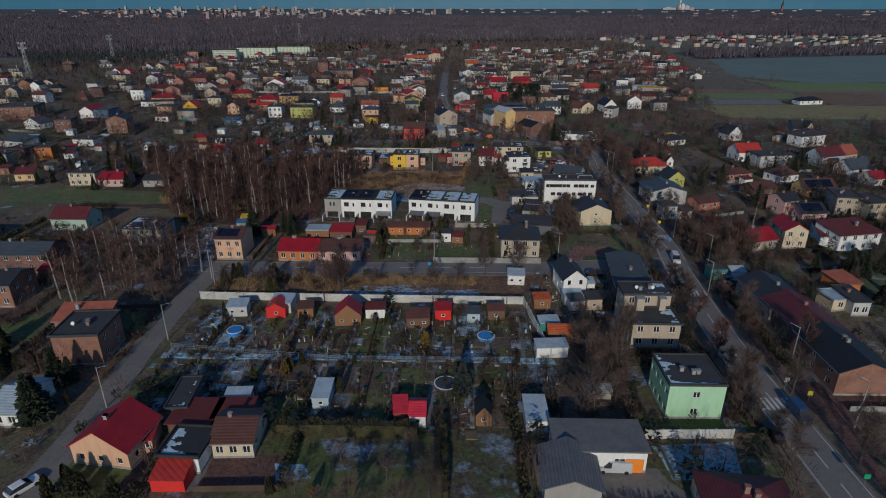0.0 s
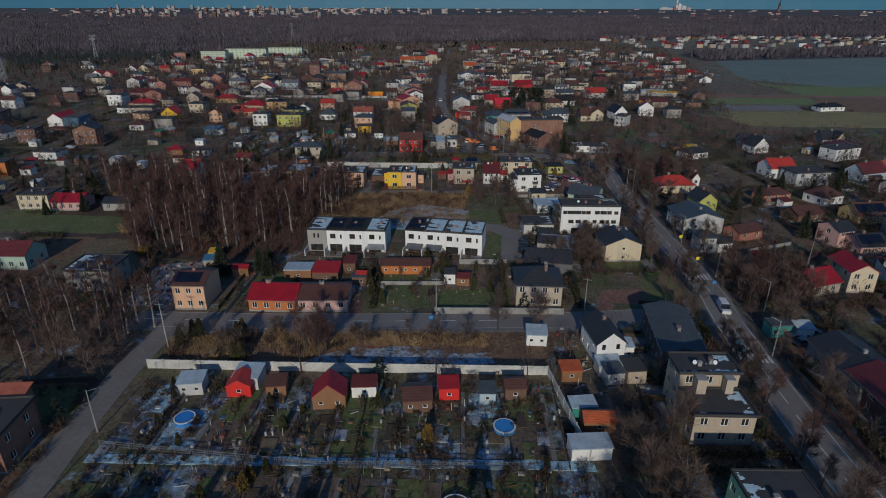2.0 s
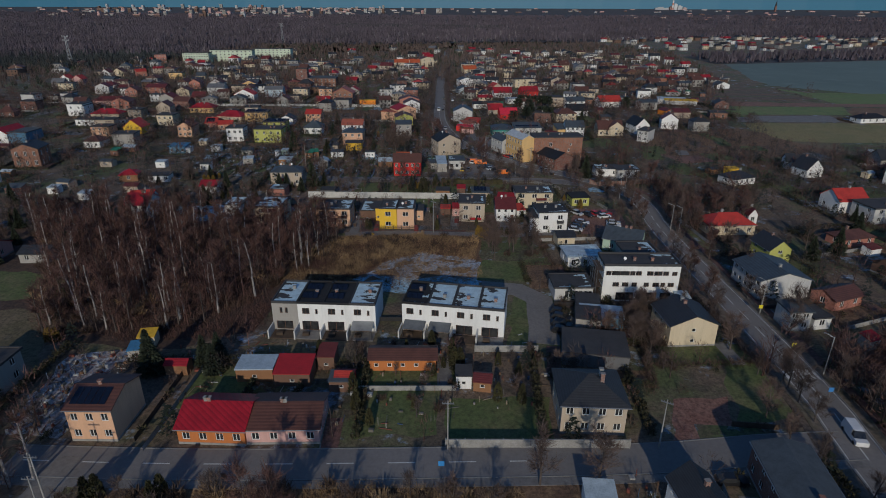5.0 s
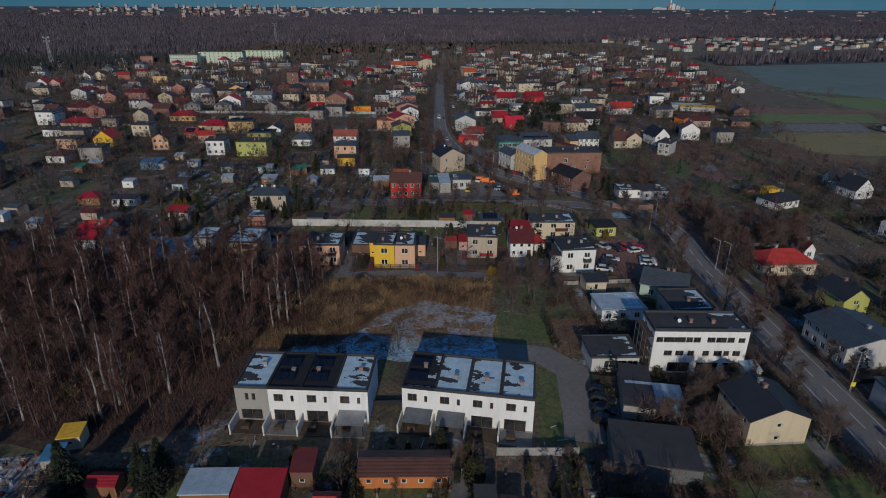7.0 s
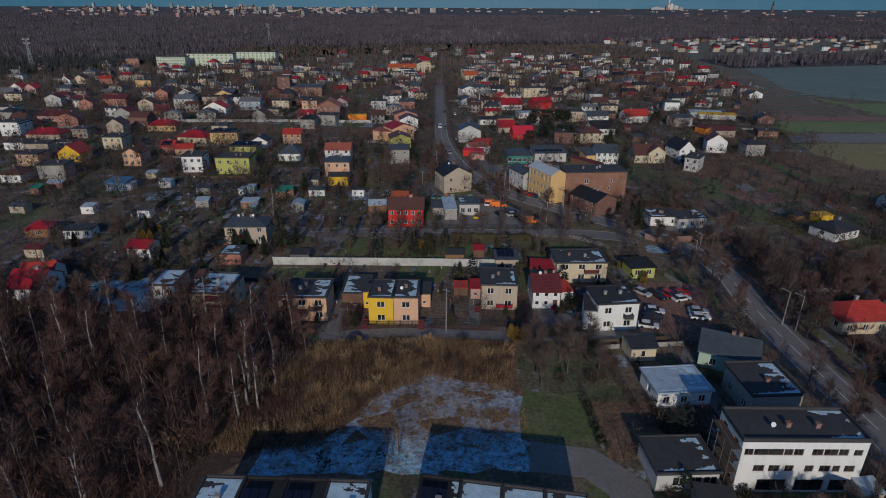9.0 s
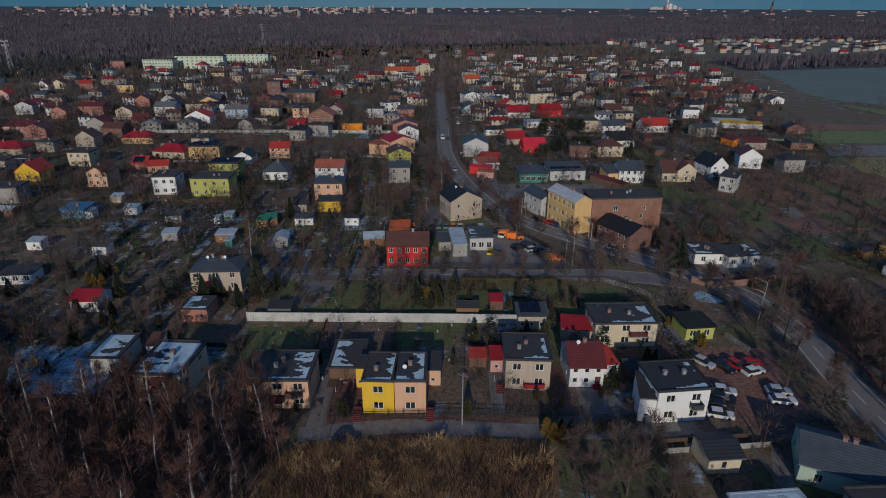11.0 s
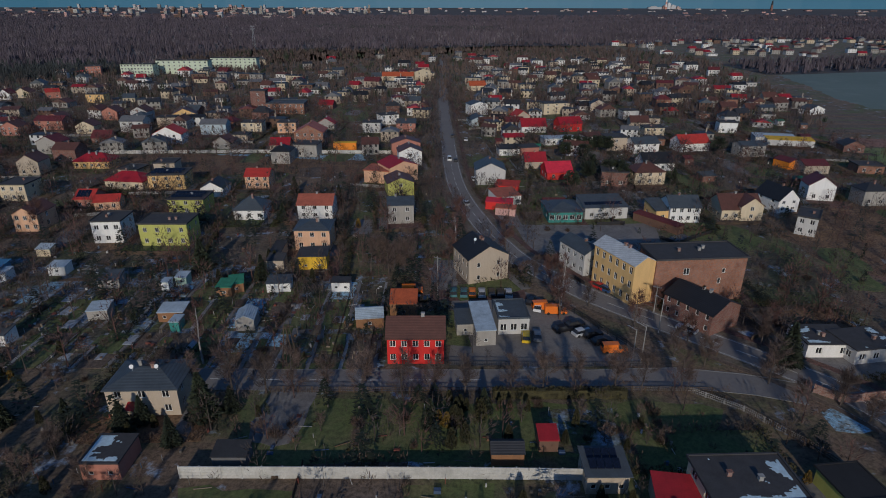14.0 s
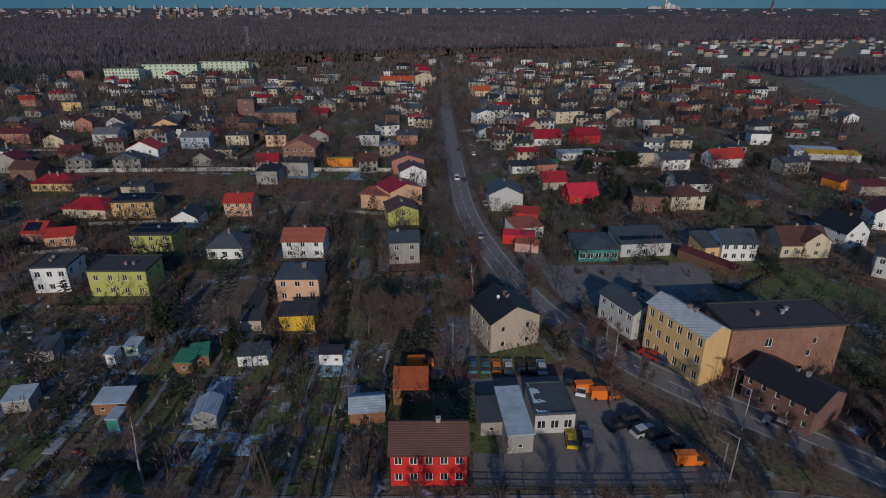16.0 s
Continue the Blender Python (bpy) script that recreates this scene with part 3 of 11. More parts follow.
def garden_wall(pts, h, t, mat, label, panel=3.0, name="wall_garden"):
    """A wall of concrete panels between posts along a line of points."""
    root = thing(name, pts[0][0], pts[0][1], 0, label, "wall", "", "structure")
    for a, b in zip(pts, pts[1:]):
        a, b = Vector(a), Vector(b)
        L = (b - a).length
        n = max(1, round(L / panel))
        s = L / n
        key = ("panel", round(s, 2), h, mat.name)
        if key not in SHARED:
            g = Geo()
            for k in range(4):
                g.box(0.06, -t / 2, 0.03 + k * (h - 0.06) / 4, s - 0.06, t / 2, 0.03 + (k + 1) * (h - 0.06) / 4 - 0.02)
            p = Geo()
            p.box(-0.08, -t, 0, 0.08, t, h + 0.06)
            SHARED[key] = (g.mesh("panel", [mat]), p.mesh("post", [mat]))
        rz = math.atan2(b.y - a.y, b.x - a.x)
        for k in range(n + 1):
            p = a.lerp(b, k / n) - Vector(pts[0])
            if k < n:
                put("panel", SHARED[key][0], root, (p.x, p.y, 0), rz)
            put("post", SHARED[key][1], root, (p.x, p.y, 0), rz)
    return root


def fence(pts, h, mat, label, gap=2.5, rails=(0.25, 0.6, 0.95), name="fence"):
    """Posts with rails and a lattice of thin bars, one mesh for each bay and post."""
    root = thing(name, pts[0][0], pts[0][1], 0, label, "fence")
    for a, b in zip(pts, pts[1:]):
        a, b = Vector(a), Vector(b)
        L = (b - a).length
        n = max(1, round(L / gap))
        s = L / n
        key = ("bay", round(s, 1), h, mat.name)
        if key not in SHARED:
            g = Geo()
            for r in rails:
                g.box(0, -0.025, h * r - 0.04, s, 0.025, h * r + 0.04)
            k = int(s / 0.3)
            for j in range(k):
                xx = (j + 0.5) * s / k
                g.box(xx - 0.03, -0.045, 0.06, xx + 0.03, -0.026, h)
            p = Geo()
            p.box(-0.06, -0.06, 0, 0.06, 0.06, h + 0.08)
            SHARED[key] = (g.mesh("bay", [mat]), p.mesh("post", [mat]))
        rz = math.atan2(b.y - a.y, b.x - a.x)
        for k in range(n + 1):
            p = a.lerp(b, k / n) - Vector(pts[0])
            if k < n:
                tagged(put("bay", SHARED[key][0], root, (p.x, p.y, 0), rz), kind="stuff")
            put("post", SHARED[key][1], root, (p.x, p.y, 0), rz)
    return root


# ---------------- plants ----------------


def bare_tree_meshes(seed, h, spread, twigs, first, bark, twigmat, twig=(0.05, 1.3), lean=0.0):
    """A leafless tree: trunk and limbs in one mesh, a crown of fine twigs in another."""
    rng = random.Random(seed)
    g = Geo()
    segs = []
    p = Vector((0, 0, 0))
    d = Vector((lean * rng.uniform(-1, 1), lean * rng.uniform(-1, 1), 1)).normalized()
    r = 0.017 * h + 0.03
    n = 6
    for k in range(n):
        q = p + d * (h * 0.86 / n)
        r2 = r * 0.8
        g.tube(p, q, r, r2, 6 if k < 3 else 5)
        if (k + 0.5) / n > first:
            segs.append((p, q, r2, (k + 0.5) / n))
        p, r = q, r2
        d = (d + Vector((rng.uniform(-.1, .1), rng.uniform(-.1, .1), 0.05))).normalized()
    ends = [(p, d, 0.8)]
    for a, b, rr, fr in segs:
        for _ in range(3):
            o = a.lerp(b, rng.random())
            az = rng.random() * 6.283
            up = rng.uniform(0.35, 1.1)
            dd = Vector((math.cos(az), math.sin(az), up)).normalized()
            L = spread * h * rng.uniform(0.55, 1.0) * (1.15 - 0.6 * fr)
            m = o + dd * L * 0.55
            e = m + (dd + Vector((rng.uniform(-.3, .3), rng.uniform(-.3, .3), 0.35))).normalized() * L * 0.5
            g.tube(o, m, rr * 0.5, rr * 0.28, 4)
            g.tube(m, e, rr * 0.28, rr * 0.1, 3)
            ends += [(m, dd, 0.7), (e, (e - m).normalized(), 1.0), (o.lerp(m, 0.6), dd, 0.5), (m.lerp(e, 0.5), dd, 0.9)]
            for _k in range(1):
                s = o.lerp(m, rng.uniform(0.4, 1.0))
                d3 = (dd + Vector((rng.uniform(-1, 1), rng.uniform(-1, 1), rng.uniform(0, 0.8)))).normalized()
                e3 = s + d3 * L * 0.42
                g.tube(s, e3, rr * 0.2, rr * 0.07, 3)
                ends += [(e3, d3, 1.0), (s.lerp(e3, 0.6), d3, 0.8)]
    tv, tf = [], []
    for k in range(twigs):
        o, dd, s = ends[rng.randrange(len(ends))]
        d3 = (dd + Vector((rng.uniform(-1, 1), rng.uniform(-1, 1), rng.uniform(-0.35, 0.9))) * 0.9).normalized()
        o = o + Vector((rng.uniform(-.5, .5), rng.uniform(-.5, .5), rng.uniform(-.4, .4))) * spread * h * 0.3
        L = twig[1] * rng.uniform(0.6, 1.3) * s
        u = d3.orthogonal().normalized()
        u.rotate(Matrix.Rotation(rng.random() * 6.28, 3, d3))
        w = twig[0] * rng.uniform(0.6, 1.2)
        i = len(tv)
        tv += [tuple(o - u * w / 2), tuple(o + u * w / 2), tuple(o + d3 * L)]
        tf.append((i, i + 1, i + 2))
    return g.mesh("trunk", [bark]), mesh_from("crown", tv, tf, [twigmat])


def bush_mesh(seed, r, h, twigs, mat, w=0.06):
    """A leafless bush: many fine stems that fan out from the ground."""
    rng = random.Random(seed)
    tv, tf = [], []
    for k in range(twigs):
        a = rng.random() * 6.283
        b = rng.random() ** 0.6
        o = Vector((math.cos(a) * r * b * 0.6, math.sin(a) * r * b * 0.6, h * rng.random() ** 1.6 * 0.6))
        d = Vector((math.cos(a) * b * 0.9 + rng.uniform(-.5, .5), math.sin(a) * b * 0.9 + rng.uniform(-.5, .5), rng.uniform(0.4, 1.4))).normalized()
        u = d.orthogonal().normalized()
        u.rotate(Matrix.Rotation(rng.random() * 6.28, 3, d))
        ww = w * rng.uniform(0.5, 1.2)
        L = h * rng.uniform(0.25, 0.6)
        i = len(tv)
        tv += [tuple(o - u * ww / 2), tuple(o + u * ww / 2), tuple(o + d * L)]
        tf.append((i, i + 1, i + 2))
    return mesh_from("bush", tv, tf, [mat])


def evergreen_meshes(seed, h, r, kind, mat, n=900):
    """A conifer: trunk, and a crown of small sprays that hang outwards (spruce, pine) or stand upright (thuja)."""
    rng = random.Random(seed)
    g = Geo()
    g.tube((0, 0, 0), (0, 0, h * 0.9), 0.012 * h + 0.05, 0.03, 6)
    tv, tf = [], []
    for k in range(n):
        if kind == "spruce":
            z = h * (0.06 + 0.94 * (rng.random() ** 1.3))
            tier = 0.75 + 0.25 * math.cos(z * 6.283 / (h / 9))
            rr = r * (1 - z / h) * tier * (0.35 + 0.7 * rng.random() ** 0.5) + 0.05
        elif kind == "pine":
            z = h * (0.35 + 0.62 * rng.random())
            q = (z / h - 0.35) / 0.65
            rr = r * math.sqrt(max(0.02, 1 - (2 * q - 0.8) ** 2 * 0.55)) * rng.random() ** 0.4 * (0.8 + 0.3 * math.sin(3 * z + k % 3))
        else:
            z = h * (0.02 + 0.95 * rng.random())
            q = z / h
            rr = r * (1 - 0.9 * q ** 2.2) * (0.75 + 0.35 * rng.random())
        a = rng.random() * 6.283
        c = Vector((math.cos(a) * rr, math.sin(a) * rr, z))
        out = Vector((math.cos(a), math.sin(a), 0))
        if kind == "thuja":
            d = (out * rng.uniform(0.1, 0.5) + Vector((rng.uniform(-.2, .2), rng.uniform(-.2, .2), 1))).normalized()
            L, w = h * 0.09 + 0.12, 0.12 + 0.05 * r
        else:
            d = (out + Vector((rng.uniform(-.5, .5), rng.uniform(-.5, .5), rng.uniform(-0.45, 0.35)))).normalized()
            L, w = 0.1 * h * (1.15 - 0.6 * z / h) * rng.uniform(0.6, 1.1), 0.035 * h
        u = d.cross(Vector((rng.uniform(-1, 1), rng.uniform(-1, 1), rng.uniform(-1, 1)))).normalized()
        i = len(tv)
        tv += [tuple(c - u * w), tuple(c + u * w), tuple(c + d * L)]
        tf.append((i, i + 1, i + 2))
    return g.mesh("trunk", [BARK]), mesh_from("crown", tv, tf, [mat])


PLANTS = {}


def plant_proto(kind, k):
    """Meshes of one of a few forms of each plant, built once."""
    key = (kind, k)
    if key in PLANTS:
        return PLANTS[key]
    s = sum(ord(ch) for ch in kind) * 17 + k
    if kind == "tree":
        r = bare_tree_meshes(s, 10.0, 0.34, 1100, 0.2, BARK, TWIG, (0.075, 1.7))
    elif kind == "red_tree":
        r = bare_tree_meshes(s, 11.0, 0.27, 1100, 0.2, BARK, TWIG_RED, (0.078, 1.6))
    elif kind == "birch":
        r = bare_tree_meshes(s, 14.0, 0.15, 700, 0.3, BIRCH, TWIG_RED, (0.06, 1.3), 0.05)
    elif kind == "wood_tree":
        r = bare_tree_meshes(s, 12.0, 0.16, 760, 0.22, BARK if k % 3 else BIRCH, TWIG_RED, (0.05, 1.8), 0.06)
    elif kind == "fruit_tree":
        r = bare_tree_meshes(s, 4.5, 0.42, 460, 0.2, BARK, TWIG, (0.06, 0.9))
    elif kind == "spruce":
        r = evergreen_meshes(s, 9.0, 2.6, "spruce", NEEDLE, 1500)
    elif kind == "blue_spruce":
        r = evergreen_meshes(s, 6.0, 2.2, "spruce", NEEDLE_BLUE, 1300)
    elif kind == "pine":
        r = evergreen_meshes(s, 9.0, 3.2, "pine", NEEDLE, 1500)
    elif kind == "thuja":
        r = evergreen_meshes(s, 4.0, 0.8, "thuja", THUJA, 420)
    elif kind == "golden_thuja":
        r = evergreen_meshes(s, 3.0, 0.8, "thuja", GOLDEN, 420)
    elif kind == "bush":
        r = (bush_mesh(s, 1.6, 2.2, 420, TWIG_BUSH),)
    elif kind == "reed":
        r = (bush_mesh(s, 2.4, 2.2, 500, REED, 0.07),)
    PLANTS[key] = r
    return r


PLANT_LABEL = {
    "tree": ("bare leafless deciduous tree with a wide brown crown", "tree"),
    "red_tree": ("bare tree with a dense reddish crown of twigs", "tree"),
    "birch": ("slender leafless birch with a white trunk", "birch tree"),
    "wood_tree": ("tall thin leafless tree of the birch wood", "tree"),
    "fruit_tree": ("small leafless fruit tree in a garden", "fruit tree"),
    "spruce": ("dark green spruce with drooping branches", "spruce"),
    "blue_spruce": ("small blue-grey garden spruce", "spruce"),
    "pine": ("dark green broad-crowned pine", "pine"),
    "thuja": ("narrow dull olive-green thuja", "thuja"),
    "golden_thuja": ("small golden-yellow thuja in a garden", "thuja"),
    "bush": ("leafless brown garden bush", "bush"),
    "reed": ("clump of dry straw-coloured reeds", "reeds"),
}


def plant(kind, x, y, size=1.0, k=None):
    rng = random.Random(int(x * 31 + y * 57))
    k = rng.randrange(5 if kind in ("tree", "wood_tree") else 3) if k is None else k
    ms = plant_proto(kind, k)
    lab, cat = PLANT_LABEL[kind]
    rz = rng.random() * 6.283
    if len(ms) == 1:
        ob = put(kind, ms[0], None, (x, y, 0), rz)
    elif y < 150 and kind not in ("fruit_tree", "thuja"):
        ob = new(kind)
        ob.empty_display_size = 0.5
        ob.location, ob.rotation_euler = (x, y, 0), (0, 0, rz)
        put("trunk", ms[0], ob)
        put("crown", ms[1], ob)
    else:
        ob = put(kind, ms[0], None, (x, y, 0), rz)
        put("crown", ms[1], ob)
    ob.scale = (size * rng.uniform(0.9, 1.1), size * rng.uniform(0.9, 1.1), size)
    return tagged(ob, lab, cat, cat + " group")


# ---------------- vehicles ----------------


def road_angle(x, y, back):
    """The heading of the main road beside x, y, or its opposite."""
    k = min(range(len(MAIN) - 1), key=lambda i: (MAIN[i] - Vector((x, y))).length)
    d = MAIN[k + 1] - MAIN[k]
    return math.degrees(math.atan2(d.y, d.x)) + (180 if back else 0)


CARC = {"white": (0.75, 0.75, 0.75), "black": (0.015, 0.015, 0.018), "grey": (0.2, 0.21, 0.22), "silver": (0.5, 0.51, 0.52), "red": (0.5, 0.02, 0.02), "blue": (0.03, 0.08, 0.2), "orange": (0.85, 0.2, 0.02), "yellow": (0.75, 0.5, 0.02), "teal": (0.08, 0.2, 0.22)}


def car_paint(c):
    key = "car_" + c
    if key not in MATS:
        m = surf(key, CARC[c], 0.12, rough=0.3, relief=0)
        MATS[key] = m
    return MATS[key]


def vehicle(kind, x, y, rot, col, label):
    """A car or van, its nose towards +x before the turn, its middle at x, y."""
    L, W = (5.0, 1.9) if kind == "van" else (4.3, 1.75)
    key = (kind, col)
    root = thing(kind, x, y, rot, label, kind, "parked vehicles")
    if key not in SHARED:
        g = Geo()
        h = W / 2
        low = [(-L / 2, -h), (L / 2 - 0.1, -h), (L / 2, -h * 0.7), (L / 2, h * 0.7), (L / 2 - 0.1, h), (-L / 2, h)]
        s = 0.95
        zb = 1.0 if kind == "van" else 0.78
        g.hull([(*p, 0.28) for p in low], [(*p, 0.6) for p in low])
        g.hull([(*p, 0.6) for p in low], [(px * 0.98, py * s, zb + (0.08 if px < 0 else 0)) for px, py in low])
        c = Geo()
        if kind == "van":
            a0, a1, b0, b1, zt = -L / 2 + 0.03, L / 2 - 1.0, -L / 2 + 0.1, L / 2 - 1.75, 1.95
        else:
            a0, a1, b0, b1, zt = -L / 2 + 0.15, L / 2 - 1.1, -L / 2 + 0.75, L / 2 - 1.95, 1.45
        c.hull([(a0, -h * 0.93, zb), (a1, -h * 0.93, zb), (a1, h * 0.93, zb), (a0, h * 0.93, zb)], [(b0, -h * 0.76, zt - 0.05), (b1, -h * 0.76, zt - 0.05), (b1, h * 0.76, zt - 0.05), (b0, h * 0.76, zt - 0.05)])
        r = Geo()
        r.hull([(b0 - 0.05, -h * 0.78, zt - 0.05), (b1 + 0.05, -h * 0.78, zt - 0.05), (b1 + 0.05, h * 0.78, zt - 0.05), (b0 - 0.05, h * 0.78, zt - 0.05)], [(b0 + 0.1, -h * 0.7, zt), (b1 - 0.1, -h * 0.7, zt), (b1 - 0.1, h * 0.7, zt), (b0 + 0.1, h * 0.7, zt)])
        if kind == "van":
            for sy in (-1, 1):
                r.hull([(a0, sy * h * 0.94 - 0.02, zb), (L / 2 - 2.0, sy * h * 0.94 - 0.02, zb), (L / 2 - 2.0, sy * h * 0.94 + 0.02, zb), (a0, sy * h * 0.94 + 0.02, zb)], [(b0, sy * h * 0.79 - 0.02, zt - 0.04), (L / 2 - 2.1, sy * h * 0.79 - 0.02, zt - 0.04), (L / 2 - 2.1, sy * h * 0.79 + 0.02, zt - 0.04), (b0, sy * h * 0.79 + 0.02, zt - 0.04)])
        wm = Geo()
        wm.tube((0, -0.1, 0.32), (0, 0.1, 0.32), 0.32, 0.32, 12)
        lm = Geo()
        lm.box(-0.03, -0.16, 0.58, 0.03, 0.16, 0.72)
        SHARED[key] = (g.mesh("body", [car_paint(col)]), c.mesh("cabin_glass", [PANE]), r.mesh("roof", [car_paint(col)]), wm.mesh("wheel", [TYRE]), lm.mesh("headlight", [WHITE]))
    b, c, r, wmesh, lmesh = SHARED[key]
    put("body", b, root)
    put("cabin_glass", c, root)
    put("roof", r, root)
    for sx in (-L / 2 + 0.8, L / 2 - 0.85):
        for sy in (-W / 2 + 0.06, W / 2 - 0.06):
            put("wheel", wmesh, root, (sx, sy, 0))
    for sy in (-W / 2 + 0.3, W / 2 - 0.3) if y < 260 else ():
        put("headlight", lmesh, root, (L / 2 - 0.03, sy, 0))
    return root


# ---------------- poles and small things ----------------


def pole(x, y, h, kind="street_lamp", rot=0.0):
    lab = {"street_lamp": "grey concrete street lamp with a short arm", "utility_pole": "concrete utility pole with a cross arm", "a_frame_pole": "wooden A-frame power pole"}[kind]
    key = (kind, round(h, 1))
    if key not in SHARED:
        g, a = Geo(), Geo()
        if kind == "a_frame_pole":
            g.tube((-1.2, 0, 0), (-0.1, 0, h), 0.14, 0.1, 7)
            g.tube((1.2, 0, 0), (0.1, 0, h), 0.14, 0.1, 7)
            a.box(-0.75, -0.06, h * 0.42, 0.75, 0.06, h * 0.42 + 0.12)
            a.box(-0.9, -0.06, h - 0.5, 0.9, 0.06, h - 0.38)
        else:
            g.tube((0, 0, 0), (0, 0, h), 0.13, 0.07, 8)
            if kind == "street_lamp":
                a.tube((0, 0, h - 0.2), (1.4, 0, h + 0.3), 0.05, 0.04, 6)
                a.box(1.3, -0.1, h + 0.26, 1.75, 0.1, h + 0.36)
            else:
                a.box(-0.9, -0.06, h - 0.6, 0.9, 0.06, h - 0.46)
                for q in (-0.8, -0.4, 0.4, 0.8):
                    a.tube((q, 0, h - 0.46), (q, 0, h - 0.25), 0.05, 0.04, 6)
        SHARED[key] = (g.mesh("shaft", [CONCRETE if kind != "a_frame_pole" else WOOD]), a.mesh("arm", [METAL if kind != "a_frame_pole" else WOOD]))
    root = thing(kind, x, y, rot, lab, kind.replace("_", " "), "street poles")
    put("shaft", SHARED[key][0], root)
    put("lamp_arm" if kind == "street_lamp" else "cross_arm", SHARED[key][1], root)
    return root


def cable(points, sag=0.8):
    """A wire that hangs from pole to pole."""
    cu = bpy.data.curves.new("cable", "CURVE")
    cu.dimensions, cu.bevel_depth, cu.bevel_resolution = "3D", 0.02, 0
    sp = cu.splines.new("POLY")
    pts = []
    for a, b in zip(points, points[1:]):
        a, b = Vector(a), Vector(b)
        for k in range(8):
            t = k / 8
            p = a.lerp(b, t)
            p.z -= sag * 4 * t * (1 - t)
            pts.append(p)
    pts.append(Vector(points[-1]))
    sp.points.add(len(pts) - 1)
    for q, p in zip(sp.points, pts):
        q.co = (*p, 1)
    cu.materials.append(DARK)
    return tagged(put("overhead_cable", cu), "thin dark overhead wire strung between poles", "cable")


def road_sign(x, y, col, label, h=2.6, shape="square", rot=0):
    root = thing("road_sign", x, y, rot, label, "road sign", "road signs")
    g = Geo()
    g.tube((0, 0, 0), (0, 0, h), 0.04, 0.04, 6)
    put("post", g.mesh("post", [METAL]), root)
    p = Geo()
    if shape == "round":
        p.tube((0, -0.05, h - 0.1), (0, -0.08, h - 0.1), 0.42, 0.42, 16)
    else:
        p.box(-0.42, -0.09, h - 0.55, 0.42, -0.05, h + 0.3)
    put("plate", p.mesh("plate", [paint(col, "sign")]), root)
    return root


def pool(x, y, r, col, label):
    """A round tub pool with a rim."""
    g = Geo()
    n = 20
    ring = lambda q, z: [(math.cos(6.2832 * k / n) * q, math.sin(6.2832 * k / n) * q, z) for k in range(n)]
    g.hull(ring(r, 0), ring(r, 0.75))
    t = Geo()
    A, B = ring(r + 0.1, 0.75), ring(r - 0.12, 0.75)
    for k in range(n):
        j = (k + 1) % n
        t.poly([A[k], A[j], (A[j][0], A[j][1], 0.85), (A[k][0], A[k][1], 0.85)])
        t.poly([(A[k][0], A[k][1], 0.85), (A[j][0], A[j][1], 0.85), (B[j][0], B[j][1], 0.85), (B[k][0], B[k][1], 0.85)])
    root = thing("garden_pool", x, y, 0, label, "pool")
    put("basin", g.mesh("basin", [paint(col, "vinyl")]), root)
    put("rim", t.mesh("rim", [WHITE]), root)
    return root
LITTER = patchy("leaf_litter", [(0.080, 0.047, 0.033), (0.055, 0.035, 0.026), (0.118, 0.072, 0.044)], [0.2, 0.6], [(0.42, 0.62), (0.52, 0.7)], 0.97, 0.1)
VERGE = patchy("worn_verge", [(0.165, 0.130, 0.100), (0.115, 0.098, 0.062), (0.215, 0.180, 0.150)], [0.2, 0.5], [(0.45, 0.62), (0.52, 0.7)], 0.97, 0.04, 0.6)
MARSH = patchy("frosted_marsh", [(0.33, 0.40, 0.49), (0.15, 0.10, 0.06), (0.44, 0.50, 0.58), (0.11, 0.08, 0.05)], [0.3, 0.2, 0.9], [(0.47, 0.58), (0.55, 0.68), (0.51, 0.63)], 0.95, 0.12)
CONCRETE_PALE = surf("pale_concrete", (0.60, 0.59, 0.55), 0.25)
RUBBLE = patchy("rubble", [(0.36, 0.33, 0.32), (0.22, 0.13, 0.11), (0.52, 0.54, 0.57)], [0.8, 0.6], [(0.45, 0.6), (0.5, 0.65)], 0.95, 0.2)
GREEN_FIELD = patchy("winter_grain", [(0.150, 0.205, 0.065), (0.190, 0.200, 0.080), (0.115, 0.160, 0.052)], [0.03, 0.15], [(0.45, 0.65), (0.5, 0.68)], 0.97, 0.04, 0.55)
OLIVE_FIELD = patchy("olive_meadow", [(0.255, 0.205, 0.082), (0.195, 0.180, 0.072), (0.295, 0.228, 0.115)], [0.03, 0.15], [(0.42, 0.62), (0.5, 0.68)], 0.97, 0.06)
RUST_SOIL = patchy("rust_earth", [(0.245, 0.120, 0.088), (0.180, 0.100, 0.076), (0.215, 0.145, 0.108)], [0.08, 0.3], [(0.42, 0.62), (0.5, 0.68)], 0.97, 0.06)
DRY_REED = patchy("pale_rough_grass", [(0.320, 0.225, 0.140), (0.220, 0.145, 0.090), (0.370, 0.270, 0.175)], [0.1, 0.4], [(0.42, 0.62), (0.5, 0.68)], 0.97, 0.1)
ICE = patchy("frosted_ice", [(0.155, 0.205, 0.180), (0.125, 0.170, 0.150), (0.19, 0.235, 0.21)], [0.01, 0.04], [(0.4, 0.65), (0.5, 0.7)], 0.95, 0.0, 0.8)
FIELD = patchy("brown_field", [(0.165, 0.120, 0.072), (0.115, 0.100, 0.050), (0.20, 0.150, 0.092)], [0.02, 0.1], [(0.42, 0.62), (0.5, 0.68)], 0.95, 0.08)
HEDGE = surf("hedge_leaf", (0.075, 0.066, 0.024), 0.5, 0.8, 3.0, relief=0, spread=0.3)
